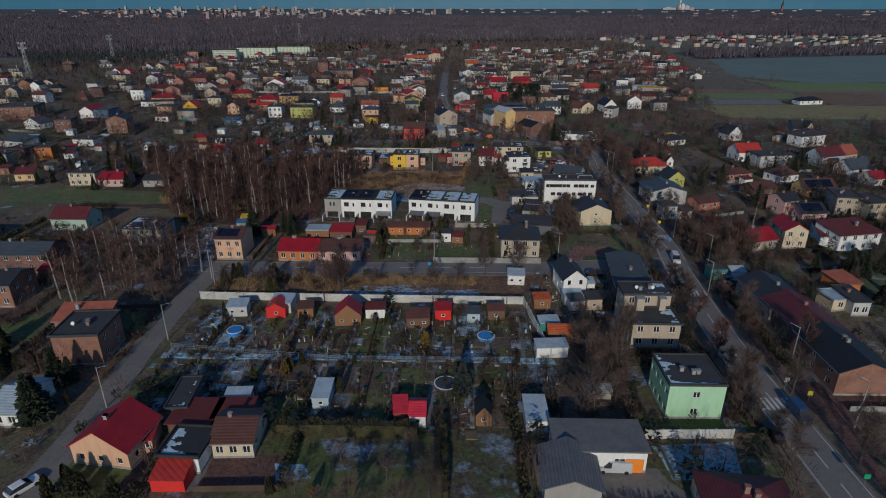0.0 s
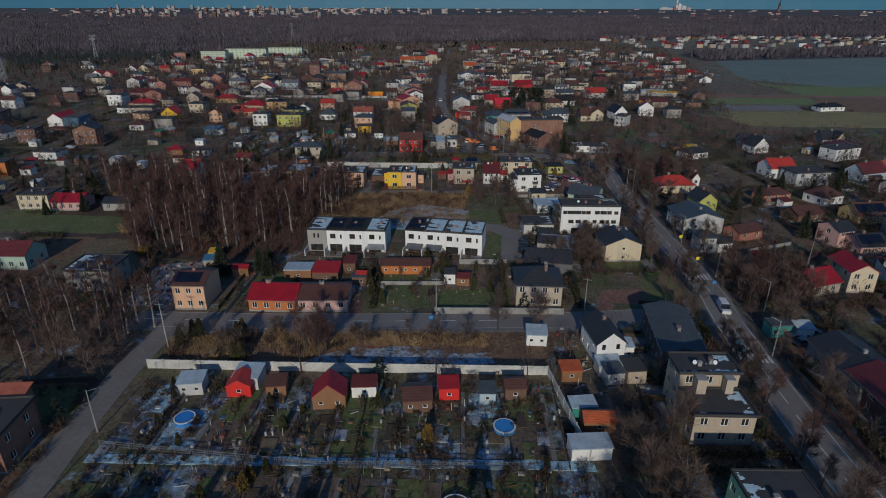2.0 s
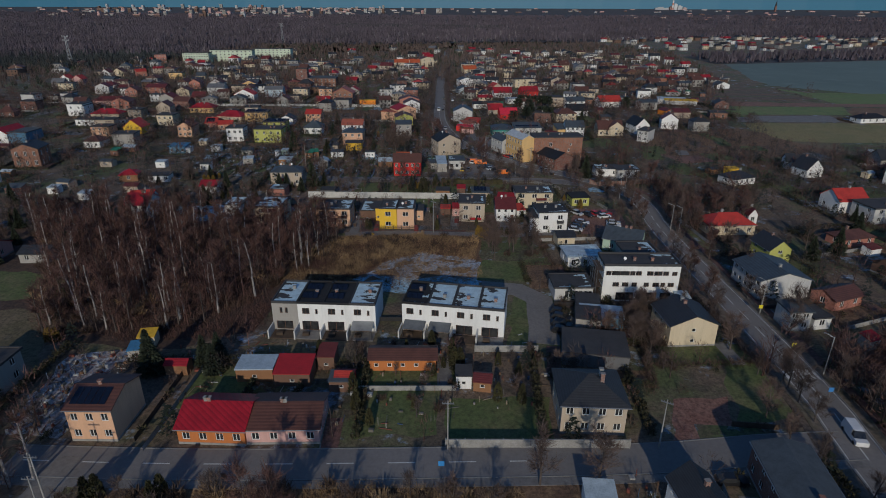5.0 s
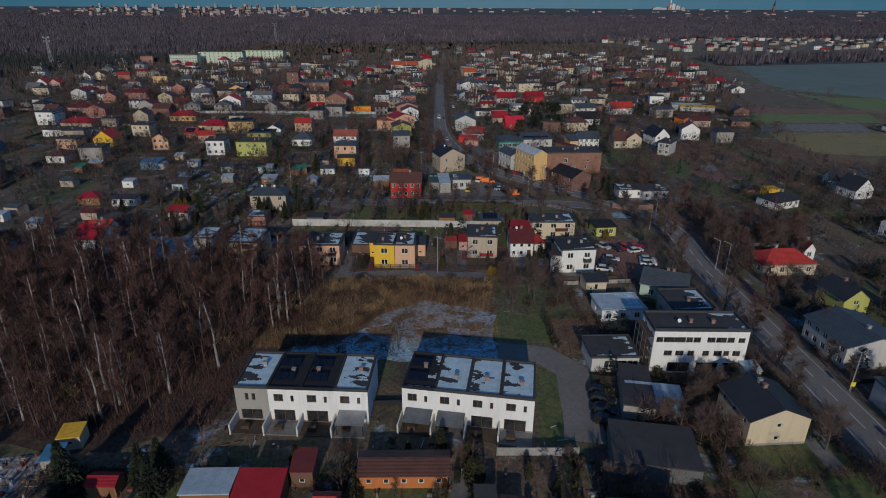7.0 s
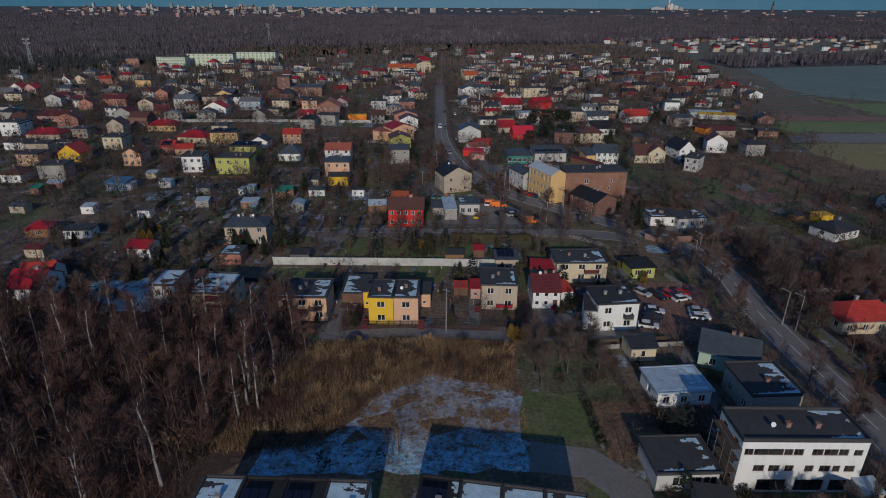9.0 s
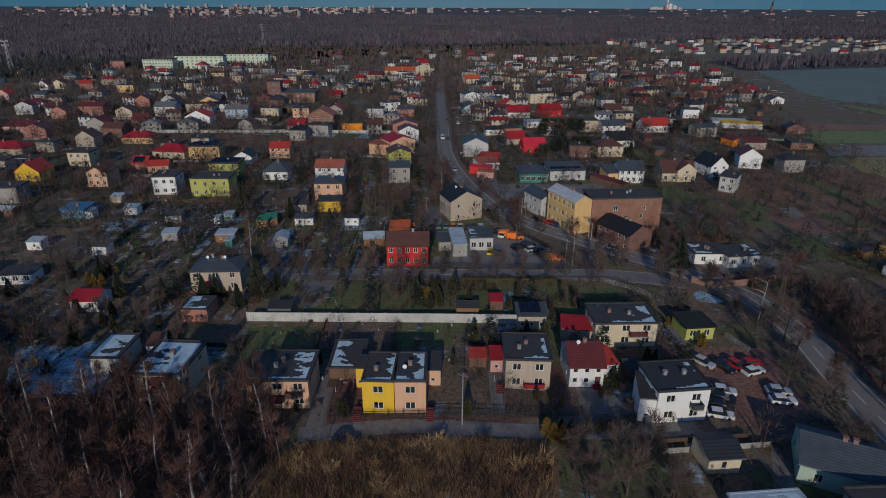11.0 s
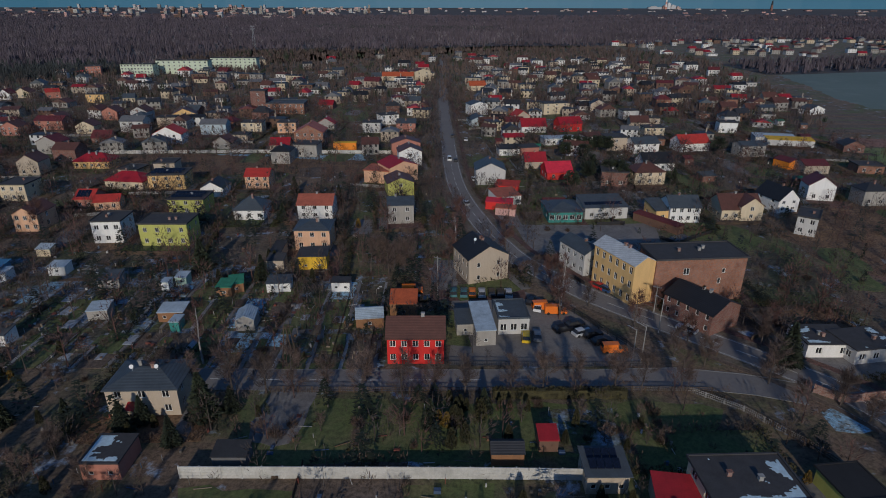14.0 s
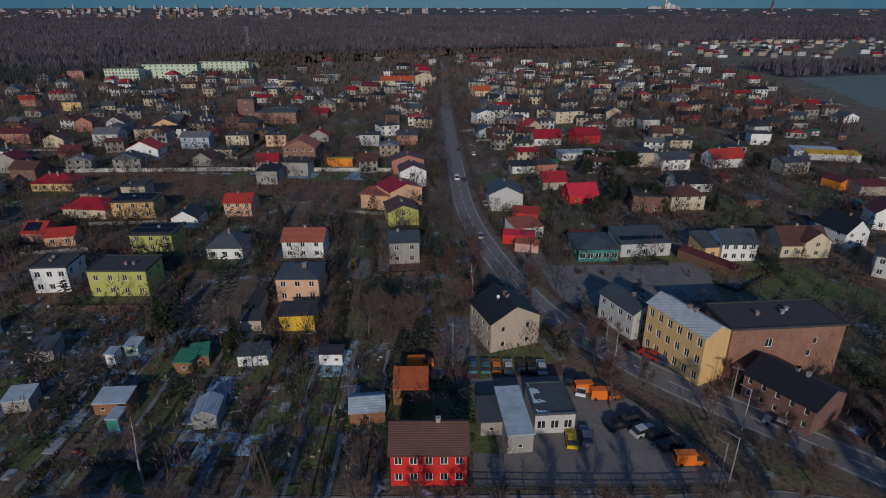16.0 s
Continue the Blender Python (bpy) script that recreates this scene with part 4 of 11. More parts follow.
# bluish violet of distance haze is mixed into this twig colour
FAR_TWIG_HAZED = surf("far_wood", (0.108, 0.086, 0.104), 0.4, 0.01, 0.15, relief=0)



def terrace_yard(x, y, rot, k):
    """The paved terrace behind a row house: slab, side wall and a pergola or awning."""
    root = thing("garden_terrace", x, y, rot, "paved terrace with a side wall in front of a row house", "terrace", "house terraces")
    c, s = math.cos(radians(rot)), math.sin(radians(rot))
    FOOT.append((x + 4.6 * s, y - 4.6 * c, 5.3, 4.6, radians(rot)))
    g = Geo()
    g.box(0.2, -3.4, 0.0, 5.2, -0.08, 0.16)
    put("slab", g.mesh("slab", [PAVING if k % 2 else WOOD]), root)
    g = Geo()
    g.box(-0.12, -3.6, 0, 0.12, -0.03, 1.9)
    put("side_wall", g.mesh("side_wall", [paint((0.62, 0.61, 0.58))]), root)
    if k in (3, 4, 5):
        roof = Geo()
        roof.hull([(0.6, -3.2, 2.2), (5.0, -3.2, 2.2), (5.0, -0.06, 2.6), (0.6, -0.06, 2.6)], [(0.6, -3.2, 2.28), (5.0, -3.2, 2.28), (5.0, -0.06, 2.68), (0.6, -0.06, 2.68)])
        put("awning", roof.mesh("awning", [METAL if k == 3 else surf("awning_grey", (0.16, 0.17, 0.18), 0.3)]), root)
        for q in (0.75, 4.85):
            p = Geo()
            p.box(q - 0.06, -3.1, 0.16, q + 0.06, -2.98, 2.21)
            put("post", p.mesh("post", [DARK]), root)
    b = Geo()
    b.hull([(1.2, -2.4, 0.16), (2.6, -2.4, 0.16), (2.6, -1.5, 0.16), (1.2, -1.5, 0.16)], [(1.25, -2.35, 0.75), (2.55, -2.35, 0.75), (2.55, -1.55, 0.75), (1.25, -1.55, 0.75)])
    put("garden_table", b.mesh("garden_table", [WOOD]), root)
    return root


def scaffold(x, y, w, d, h):
    """Scaffolding: standards, ledgers and boards on each lift."""
    root = thing("scaffold", x, y, 0, "steel scaffolding with boards beside the office block", "scaffold")
    for i in range(2):
        for j in range(4):
            p = Geo()
            p.tube((i * w, j * d / 3, 0), (i * w, j * d / 3, h), 0.05, 0.05, 5)
            put("standard", p.mesh("standard", [METAL]), root)
    for k in range(1, 5):
        z = h * k / 4 - 0.2
        b = Geo()
        b.box(0, 0, z, w, d, z + 0.06)
        put("board", b.mesh("board", [WOOD]), root)
        for i in range(2):
            r = Geo()
            r.tube((i * w, 0, z + 0.9), (i * w, d, z + 0.9), 0.03, 0.03, 4)
            put("rail", r.mesh("rail", [METAL]), root)
    return root



def garage_door(x, y, rot, w, h):
    """A bright sectional door in its frame."""
    root = thing("garage_door", x, y, rot, "bright orange sectional garage door", "garage door")
    for k in range(4):
        g = Geo()
        g.box(0, -0.06, 0.04 + k * h / 4, w, -0.004, 0.02 + (k + 1) * h / 4)
        put("panel", g.mesh("panel", [paint((0.85, 0.25, 0.02), "door")]), root)
    return root


def box_stack(x, y, w, d, z0, z1, wall, label):
    """A plastered block that stands on a flat roof, with a capping."""
    root = thing("roof_block", x, y, 0, label, "chimney block", z=z0 + 0.22)
    g = Geo()
    g.box(0, 0, 0, w, d, z1 - z0)
    put("shaft", g.mesh("shaft", [wall_mat(wall)]), root)
    g = Geo()
    g.box(-0.1, -0.1, z1 - z0, w + 0.1, d + 0.1, z1 - z0 + 0.12)
    put("cap", g.mesh("cap", [CONCRETE]), root)
    return root



# roads
MAIN = smooth_line([(54.8, 55.5), (54.5, 65.4), (54.2, 78.5), (53.6, 99.7), (55.5, 137.5), (57.4, 161.3), (55.8, 233.0), (57.4, 261.2), (50.9, 282.6), (23.3, 310.5), (13.4, 320.7), (6.3, 330.1), (0.2, 339.7), (-5.1, 354.2), (-9.9, 373.3), (-14.3, 396.9), (-16.9, 424.4), (-18.4, 469.6), (-21.1, 586.7), (-22.2, 759.6), (-24.0, 1001.2)])
LANE = smooth_line([(-58.2, 55.9), (-58.9, 61.3), (-59.6, 77.1), (-62.0, 97.9), (-63.1, 117.3), (-62.4, 136.7)])
CROSS = smooth_line([(-71.7, 135.8), (-56.1, 135.6), (-35.4, 135.9), (-6.4, 137.2), (16.2, 138.4), (29.6, 139.6), (42.4, 141.5), (55.1, 142.6)])
STREET = smooth_line([(-73.7, 287.5), (-40.7, 287.1), (-16.6, 287.3), (7.3, 287.4), (22.9, 288.2), (34.2, 286.3), (42.5, 283.6)])
ALLEY = smooth_line([(-38.7, 228.3), (-23.0, 230.6), (-0.2, 229.6), (11.2, 229.6), (25.0, 231.0)])
DRIVE = smooth_line([(11.7, 170.2), (12.6, 176.6), (12.8, 182.5), (13.1, 189.0), (8.6, 194.1), (0.0, 195.3)])

# foreground: allotments and the houses beside them
house(-55.9, 65.9, 9.1, 7.8, -6.3, 3.3, "gable", 3.0, "peach", "crimson", "peach rendered house with a crimson tiled gable roof", ridge='y', floors=1, n=3, ww=0.9, wh=1.1, chim=2)
house(-47.4, 68.2, 2.1, 3.5, 11.4, 2.4, "mono", 0.5, "pink", "crimson", "small pink outbuilding with a crimson roof", floors=1, n=1, ns=0, chim=0, name='outbuilding', cat='outbuilding', base=False)
house(-41.8, 61.0, 4.7, 3.5, 1.6, 2.0, "mono", 0.7, "red", "red", "low shed with bright red sheet roof", n=0, rk='sheet', floors=1, ns=0, chim=0, over=0.15, ww=0.8, wh=0.7, base=False, cat='shed', name='shed')
house(-42.2, 64.7, 5.8, 6.0, -1.7, 3.0, "flat", 0.3, "white", "dark", "white flat-roofed garage and dark eaves", floors=1, n=2, ns=0, chim=0, name='garage', cat='garage', snow=0.4)
house(-35.8, 67.7, 6.0, 7.5, 3.7, 3.0, "gable", 1.6, "cream", "brown", "cream cottage with a dark brown gable roof", floors=1, n=3, chim=1)
house(-44.6, 72.0, 6.7, 6.0, 1.5, 2.6, "flat", 0.0, "brown", "maroon", "low row of dark garages with felt roof", floors=1, n=0, ns=0, chim=0, name='garage', cat='garage')
house(-38.1, 73.4, 5.5, 5.0, 4.2, 2.6, "flat", 0.0, "brown", "maroon", "low maroon-roofed garages and dark eaves", floors=1, n=0, ns=0, chim=0, name='garage', cat='garage')
house(-46.3, 75.3, 3.1, 8.0, 6.5, 2.8, "flat", 0.2, "darkgrey", "felt", "dark grey flat-roofed workshop", floors=1, n=1, ns=0, chim=0, name='workshop', cat='workshop', snow=0.3)
house(-7.4, 75.7, 2.6, 4.5, 1.5, 2.3, "gable", 1.1, "white", "pinkred", "white garden hut with a pinkish red roof", ridge='x', floors=1, n=1, ns=0, chim=0, over=0.15, ww=0.8, wh=0.7, base=False, cat='shed', name='shed')
house(-9.9, 76.5, 2.3, 4.0, 8.3, 2.0, "mono", 0.5, "brown", "pinkred", "lean-to with a pinkish red sheet roof", n=0, floors=1, ns=0, chim=0, over=0.15, ww=0.8, wh=0.7, base=False, cat='shed', name='shed')
house(3.2, 76.5, 2.5, 3.2, 1.4, 2.2, "gable", 1.5, "wood", "black", "dark wooden garden pavilion with a steep roof", ridge='y', floors=1, n=1, ns=0, chim=0, over=0.15, ww=0.8, wh=0.7, base=False, cat='shed', name='shed')
house(11.1, 75.2, 3.5, 6.0, 1.5, 2.4, "mono", 0.4, "white", "paleblue", "white garden shed with a frosted roof", n=2, floors=1, ns=0, chim=0, over=0.15, ww=0.8, wh=0.7, base=False, cat='shed', name='shed')
house(14.6, 67.3, 12.9, 6.4, 1.0, 3.8, "flat", 0.0, "white", "grey", "large workshop with a grey roof and white front", floors=1, ns=0, chim=0, name="workshop", cat="workshop", over=0.4, front=[(8.3, 1.2, 1.6, 1.2), (4.0, 1.2, 1.6, 1.2)])
garage_door(24.5, 67.42, 1.0, 2.6, 2.4)
house(12.2, 61.0, 7.5, 8.0, -1.9, 3.0, "gable", 1.6, "grey", "grey", "grey-roofed barn beside the workshop", ridge='y', floors=1, n=0, ns=0, chim=0, name='barn', cat='barn')
house(34.0, 79.7, 9.0, 8.8, 1.4, 6.4, "flat", 0.2, "green", "felt", "pale green two-storey apartment house with a flat felt roof", floors=2, n=1, ns=4, ww=1.2, wh=1.2, chim=3, over=0.15, snow=0.35)
house(33.8, 100.9, 9.2, 6.3, 0.5, 5.4, "flat", 0.25, "beige", "felt", "grey-beige two-storey house with a flat felt roof", floors=2, n=3, ns=2, chim=0, snow=0.25)
house(33.5, 107.7, 9.4, 5.4, 1.0, 8.2, "flat", 0.3, "beige", "felt", "taller grey-beige house with a felt roof behind it", floors=3, n=3, ns=2, chim=3, snow=0.3, dish=2)
box_stack(35.6, 105.9, 1.5, 1.5, 5.4, 8.0, "beige", "plastered stair head on a flat roof")
box_stack(40.2, 106.1, 1.2, 1.3, 5.4, 8.0, "beige", "plastered chimney block on a flat roof")
house(34.9, 119.2, 7.6, 18.0, -5.5, 4.8, "gable", 1.1, "darkbrick", "slate", "long dark brick building with a slate-grey roof", ridge="y", floors=2, n=3, ns=6, chim=2, over=0.3, rk="felt")
house(23.6, 121.5, 5.4, 8.8, 7.6, 4.8, "gable", 2.2, "white", "dark", "white gabled house with a dark grey roof", ridge='y', floors=2, n=2, ns=3, ww=0.9, chim=1)
house(29.6, 124.0, 1.7, 3.0, 1.0, 2.6, "mono", 0.3, "white", "paleblue", "small white lean-to with a dark roof", n=1, floors=1, ns=0, chim=0, over=0.15, ww=0.8, wh=0.7, base=False, cat='shed', name='shed')
house(-74.7, 90.1, 8.4, 9.0, 6.3, 6.2, "flat", 0.3, "brick", "felt", "orange brick house with a flat dark felt roof", floors=2, n=0, ns=2, chim=2, dish=1)
house(-78.9, 97.0, 9.8, 5.0, 6.1, 5.6, "mono", 1.2, "brick", "salmon", "rear brick wing with a reddish tiled roof", floors=2, n=0, ns=1, chim=1)
house(-105.4, 111.5, 6.2, 9.0, 3.5, 5.5, "gable", 1.5, "brick", "dark", "brick house with a dark roof", ridge='x', floors=2, n=2, chim=1)
house(-120.8, 129.0, 17.2, 9.0, 3.1, 5.0, "gable", 1.8, "darkbrick", "slate", "long dark brick farmhouse with a slate roof", ridge='x', floors=2, n=6, chim=2)
house(-73.6, 72.9, 4.2, 9.0, 1.5, 3.0, "gable", 1.8, "white", "paleblue", "small white house with a frosted roof", ridge='x', floors=1, n=2, chim=1)
house(31.9, 54.7, 11.3, 10.0, -6.0, 3.4, "hip", 2.6, "cream", "maroon", "house with a maroon tiled roof", ridge='x', floors=1, n=3, chim=2)
house(-94.2, 147.9, 10.5, 9.0, 0.9, 5.2, "flat", 0.2, "grey", "felt", "grey flat-roofed two-storey house", floors=2, n=3, ns=2, chim=2, snow=0.35, frame='w')
house(-122.5, 158.8, 10.8, 8.0, 0.6, 4.0, "gable", 2.4, "mint", "maroon", "pale mint house with a dark red roof", ridge='x', floors=1, n=4, chim=1)
house(-64.8, 140.0, 7.0, 8.8, 0.9, 6.0, "gable", 1.4, "peach", "brown", "peach-ochre two-storey house with a brown roof and solar panels", ridge='x', floors=2, n=3, ns=0, ww=1.1, chim=1, solar=1)
house(-48.2, 139.9, 10.4, 8.5, -1.1, 3.0, "gable", 1.9, "orange", "crimson", "long brick-orange cottage with a crimson sheet roof", ridge='x', floors=1, n=4, chim=2, rk='sheet')
house(-37.7, 140.0, 11.1, 8.5, 2.8, 3.0, "gable", 1.6, "pink", "brown", "pink cottage with a brown roof and roof lights", ridge='x', floors=1, n=4, chim=2)
house(-44.9, 155.7, 6.5, 4.5, 2.9, 2.6, "flat", 0.0, "wood", "paleblue", "low shed with a frosted roof", n=1, floors=1, ns=0, chim=0, over=0.15, ww=0.8, wh=0.7, base=False, cat='shed', name='shed')
house(-37.8, 154.7, 6.3, 5.0, 0.8, 2.6, "mono", 0.8, "brown", "crimson", "shed with a red sheet roof", n=1, floors=1, ns=0, chim=0, over=0.15, ww=0.8, wh=0.7, base=False, cat='shed', name='shed')
house(-31.3, 159.9, 3.1, 4.0, 0.8, 2.8, "mono", 0.5, "brown", "maroon", "tall maroon garden shed", n=1, floors=1, ns=0, chim=0, over=0.15, ww=0.8, wh=0.7, base=False, cat='shed', name='shed')
house(-27.0, 154.0, 3.3, 3.0, 0.8, 2.2, "gable", 0.7, "red", "red", "small red garden hut", floors=1, n=1, ns=0, chim=0, over=0.15, ww=0.8, wh=0.7, base=False, cat='shed', name='shed')
house(-21.7, 159.9, 12.2, 4.5, 2.0, 2.5, "gable", 0.9, "orange", "brown", "long orange timber cottage with small windows", ridge='x', floors=1, n=5, ns=1, ww=0.8, wh=0.8, chim=0, name='cottage', cat='cottage')
house(-5.8, 155.0, 2.7, 3.0, 0.8, 2.6, "mono", 0.3, "white", "felt", "small white hut with a dark roof", n=1, floors=1, ns=0, chim=0, over=0.15, ww=0.8, wh=0.7, base=False, cat='shed', name='shed')
house(-2.8, 154.4, 3.1, 3.0, -7.3, 2.0, "gable", 0.8, "wood", "maroon", "small maroon-roofed wooden hut", floors=1, n=1, ns=0, chim=0, over=0.15, ww=0.8, wh=0.7, base=False, cat='shed', name='shed')
house(10.6, 144.0, 10.0, 9.4, -1.2, 5.6, "hip", 2.6, "beige", "dark", "grey-beige two-storey house with a dark hipped roof", floors=2, n=4, ns=3, chim=2, over=0.5)
house(11.4, 128.1, 4.0, 3.5, -3.0, 2.4, "mono", 0.4, "white", "paleblue", "small shed with a pale frosted roof", n=2, floors=1, ns=0, chim=0, over=0.15, ww=0.8, wh=0.7, base=False, cat='shed', name='shed')
house(36.0, 169.8, 9.5, 9.0, 5.1, 4.8, "gable", 2.0, "cream", "dark", "cream gabled house with a dark felt roof", ridge='y', floors=2, n=1, ns=3, ww=0.8, wh=0.8, chim=2)
house(65.0, 87.1, 9.5, 14.0, 1.5, 4.8, "gable", 1.9, "brick", "black", "orange brick gabled house at the end of a row", ridge='y', floors=2, n=0, ns=3, chim=2)
house(65.6, 98.3, 9.5, 17.0, 1.5, 4.4, "gable", 1.9, "darkbrick", "maroon", "middle house of the row with a dark maroon roof", ridge='y', floors=2, n=0, ns=4, chim=1)
house(64.8, 110.9, 9.5, 15.0, 1.5, 4.0, "gable", 1.9, "grey", "dark", "low grey house with a dark roof", ridge='y', floors=1, n=0, ns=3, chim=1)

# garden huts along the white wall
house(-50.1, 109.6, 4.2, 3.5, 7.9, 2.3, "mono", 0.3, "lightgrey", "paleblue", "grey garden hut with a frosted roof", n=2, floors=1, ns=0, chim=0, over=0.15, ww=0.8, wh=0.7, base=False, cat='shed', name='shed')
house(-41.5, 109.5, 4.1, 4.0, 4.5, 2.2, "gable", 1.2, "red", "red", "red garden hut with a red roof", ridge='y', floors=1, n=1, ns=0, chim=0, over=0.15, ww=0.8, wh=0.7, base=False, cat='shed', name='shed')
house(-34.7, 109.7, 3.3, 3.0, 9.5, 2.2, "mono", 0.4, "wood", "brown", "brown wooden garden hut", floors=1, n=1, ns=0, chim=0, over=0.15, ww=0.8, wh=0.7, base=False, cat='shed', name='shed')
house(-26.0, 106.8, 5.4, 4.5, 6.1, 2.5, "gable", 2.3, "wood", "crimson", "wooden chalet with a steep crimson roof", ridge='y', n=2, floors=1, ns=0, chim=0, over=0.15, ww=0.8, wh=0.7, base=False, cat='shed', name='shed')
house(-20.1, 110.2, 4.2, 3.0, 4.4, 2.2, "mono", 0.3, "white", "maroon", "white garden hut with a maroon roof", floors=1, n=1, ns=0, chim=0, over=0.15, ww=0.8, wh=0.7, base=False, cat='shed', name='shed')
house(-10.9, 106.5, 4.8, 5.0, 6.6, 2.3, "gable", 1.0, "brown", "brown", "brown-roofed garden hut and dark eaves", n=2, floors=1, ns=0, chim=0, over=0.15, ww=0.8, wh=0.7, base=False, cat='shed', name='shed')
house(-5.1, 110.0, 3.4, 3.0, 5.2, 2.4, "mono", 0.5, "red", "crimson", "small crimson garden hut", floors=1, n=1, ns=0, chim=0, over=0.15, ww=0.8, wh=0.7, base=False, cat='shed', name='shed')
house(1.7, 109.3, 2.7, 3.0, 1.1, 2.2, "mono", 0.3, "lightblue", "slate", "grey-blue garden hut with a dark roof", floors=1, n=1, ns=0, chim=0, over=0.15, ww=0.8, wh=0.7, base=False, cat='shed', name='shed')
house(6.1, 110.5, 3.6, 3.5, 4.9, 2.3, "gable", 0.8, "brown", "brown", "dark brown garden hut", floors=1, n=1, ns=0, chim=0, over=0.15, ww=0.8, wh=0.7, base=False, cat='shed', name='shed')
house(15.0, 96.5, 6.0, 3.0, 4.9, 2.2, "mono", 0.2, "white", "paleblue", "white lean-to with a pale roof", n=0, floors=1, ns=0, chim=0, over=0.15, ww=0.8, wh=0.7, base=False, cat='shed', name='shed')
house(17.9, 102.7, 5.0, 3.0, 1.2, 2.2, "gable", 0.9, "wood", "orange", "garden hut with an orange roof", floors=1, n=1, ns=0, chim=0, over=0.15, ww=0.8, wh=0.7, base=False, cat='shed', name='shed')
house(-24.0, 79.6, 2.8, 5.0, 1.4, 2.2, "mono", 0.4, "lightblue", "paleblue", "pale garden hut with frosted roof", floors=1, n=1, ns=0, chim=0, over=0.15, ww=0.8, wh=0.7, base=False, cat='shed', name='shed')
house(-38.3, 77.5, 4.1, 4.0, 5.4, 2.2, "mono", 0.3, "grey", "paleblue", "garden hut with a frosted roof", n=2, floors=1, ns=0, chim=0, over=0.15, ww=0.8, wh=0.7, base=False, cat='shed', name='shed')
house(-47.2, 75.3, 3.5, 4.0, 8.2, 2.3, "flat", 0.0, "darkgrey", "felt", "dark garden hut with a dark roof", floors=1, n=1, ns=0, chim=0, over=0.15, ww=0.8, wh=0.7, base=False, cat='shed', name='shed')
house(-41.3, 111.9, 4.5, 4.0, -1.6, 2.4, "mono", 0.4, "lightgrey", "paleblue", "pale grey garden hut", floors=1, n=1, ns=0, chim=0, over=0.15, ww=0.8, wh=0.7, base=False, cat='shed', name='shed')
house(61.1, 132.8, 4.2, 3.0, 4.0, 2.7, "flat", 0.1, "teal", "slate", "small teal kiosk beside the road", floors=1, n=2, ns=0, ww=1.0, wh=1.0, chim=0, over=0.1, base=False, cat="kiosk", name="kiosk")
vehicle("car", 67.9, 136.9, 20.0, "grey", "dark car on the yard behind the kiosk")
vehicle("car", 69.2, 135.6, 20.0, "black", "dark car on the yard behind the kiosk")
vehicle("car", 70.3, 134.3, 20.0, "grey", "dark car on the yard behind the kiosk")
vehicle("car", 65.7, 132.3, 20.0, "grey", "dark car on the yard behind the kiosk")
vehicle("car", 66.9, 130.8, 20.0, "grey", "dark car on the yard behind the kiosk")
house(24.4, 115.4, 3.2, 3.0, 10.2, 2.4, "mono", 0.3, "lightgrey", "slate", "grey shed behind the white wall", floors=1, n=1, ns=0, chim=0, over=0.15, ww=0.8, wh=0.7, base=False, cat='shed', name='shed')
house(16.7, 106.3, 4.1, 2.6, 7.4, 2.0, "mono", 0.3, "teal", "paleblue", "teal hut behind the white wall", floors=1, n=1, ns=0, chim=0, over=0.15, ww=0.8, wh=0.7, base=False, cat='shed', name='shed')
house(28.1, 116.0, 3.4, 4.0, 6.6, 2.6, "flat", 0.0, "beige", "felt", "small beige outbuilding in the yards", floors=1, n=1, ns=0, chim=0, over=0.15, ww=0.8, wh=0.7, base=False, cat='shed', name='shed')
house(16.5, 116.2, 3.7, 3.0, 4.5, 2.2, "mono", 0.3, "wood", "orange", "low shed with an orange roof", floors=1, n=1, ns=0, chim=0, over=0.15, ww=0.8, wh=0.7, base=False, cat='shed', name='shed')
house(23.5, 118.1, 4.3, 3.0, 5.7, 2.2, "mono", 0.3, "lightgrey", "paleblue", "low shed with a pale roof", floors=1, n=1, ns=0, chim=0, over=0.15, ww=0.8, wh=0.7, base=False, cat='shed', name='shed')
house(-68.0, 166.2, 3.1, 3.0, 11.1, 2.2, "mono", 0.3, "cream", "yellow", "small hut with a yellow roof", floors=1, n=1, ns=0, chim=0, over=0.15, ww=0.8, wh=0.7, base=False, cat='shed', name='shed')
house(-67.5, 161.6, 2.6, 3.0, 12.3, 2.2, "mono", 0.3, "grey", "blue", "small hut with a blue roof", floors=1, n=1, ns=0, chim=0, over=0.15, ww=0.8, wh=0.7, base=False, cat='shed', name='shed')
house(-27.8, 153.3, 4.1, 3.0, 0.9, 2.2, "mono", 0.3, "brown", "slate", "low dark hut beside a garden", floors=1, n=1, ns=0, chim=0, over=0.15, ww=0.8, wh=0.7, base=False, cat='shed', name='shed')

# terraced houses
house(-43.58, 173.98, 5.32, 10.0, -1.50, 6.2, "flat", 0.3, "grey", "felt", "grey rendered terraced house, flat roof under snow", floors=2, ns=0, chim=1, over=0.02, snow=0.9, frame="b", name="terraced_house", cat="terraced house", group="terraced houses", solar=0, front=[(1.6, 4.0, 0.55, 1.3), (2.7, 4.0, 0.55, 1.3), (0.7, 0.3, 3.4, 1.9)])
terrace_yard(-43.58, 173.98, -1.50, 0)
house(-38.26, 173.84, 5.32, 10.0, -1.50, 6.2, "flat", 0.3, "white", "black", "white rendered terraced house, flat roof with solar panels", floors=2, ns=0, chim=1, over=0.02, snow=0.0, frame="b", name="terraced_house", cat="terraced house", group="terraced houses", solar=1, front=[(0.9, 3.9, 1.5, 1.4), (3.6, 3.9, 0.5, 1.2), (0.7, 0.1, 3.4, 2.2)])
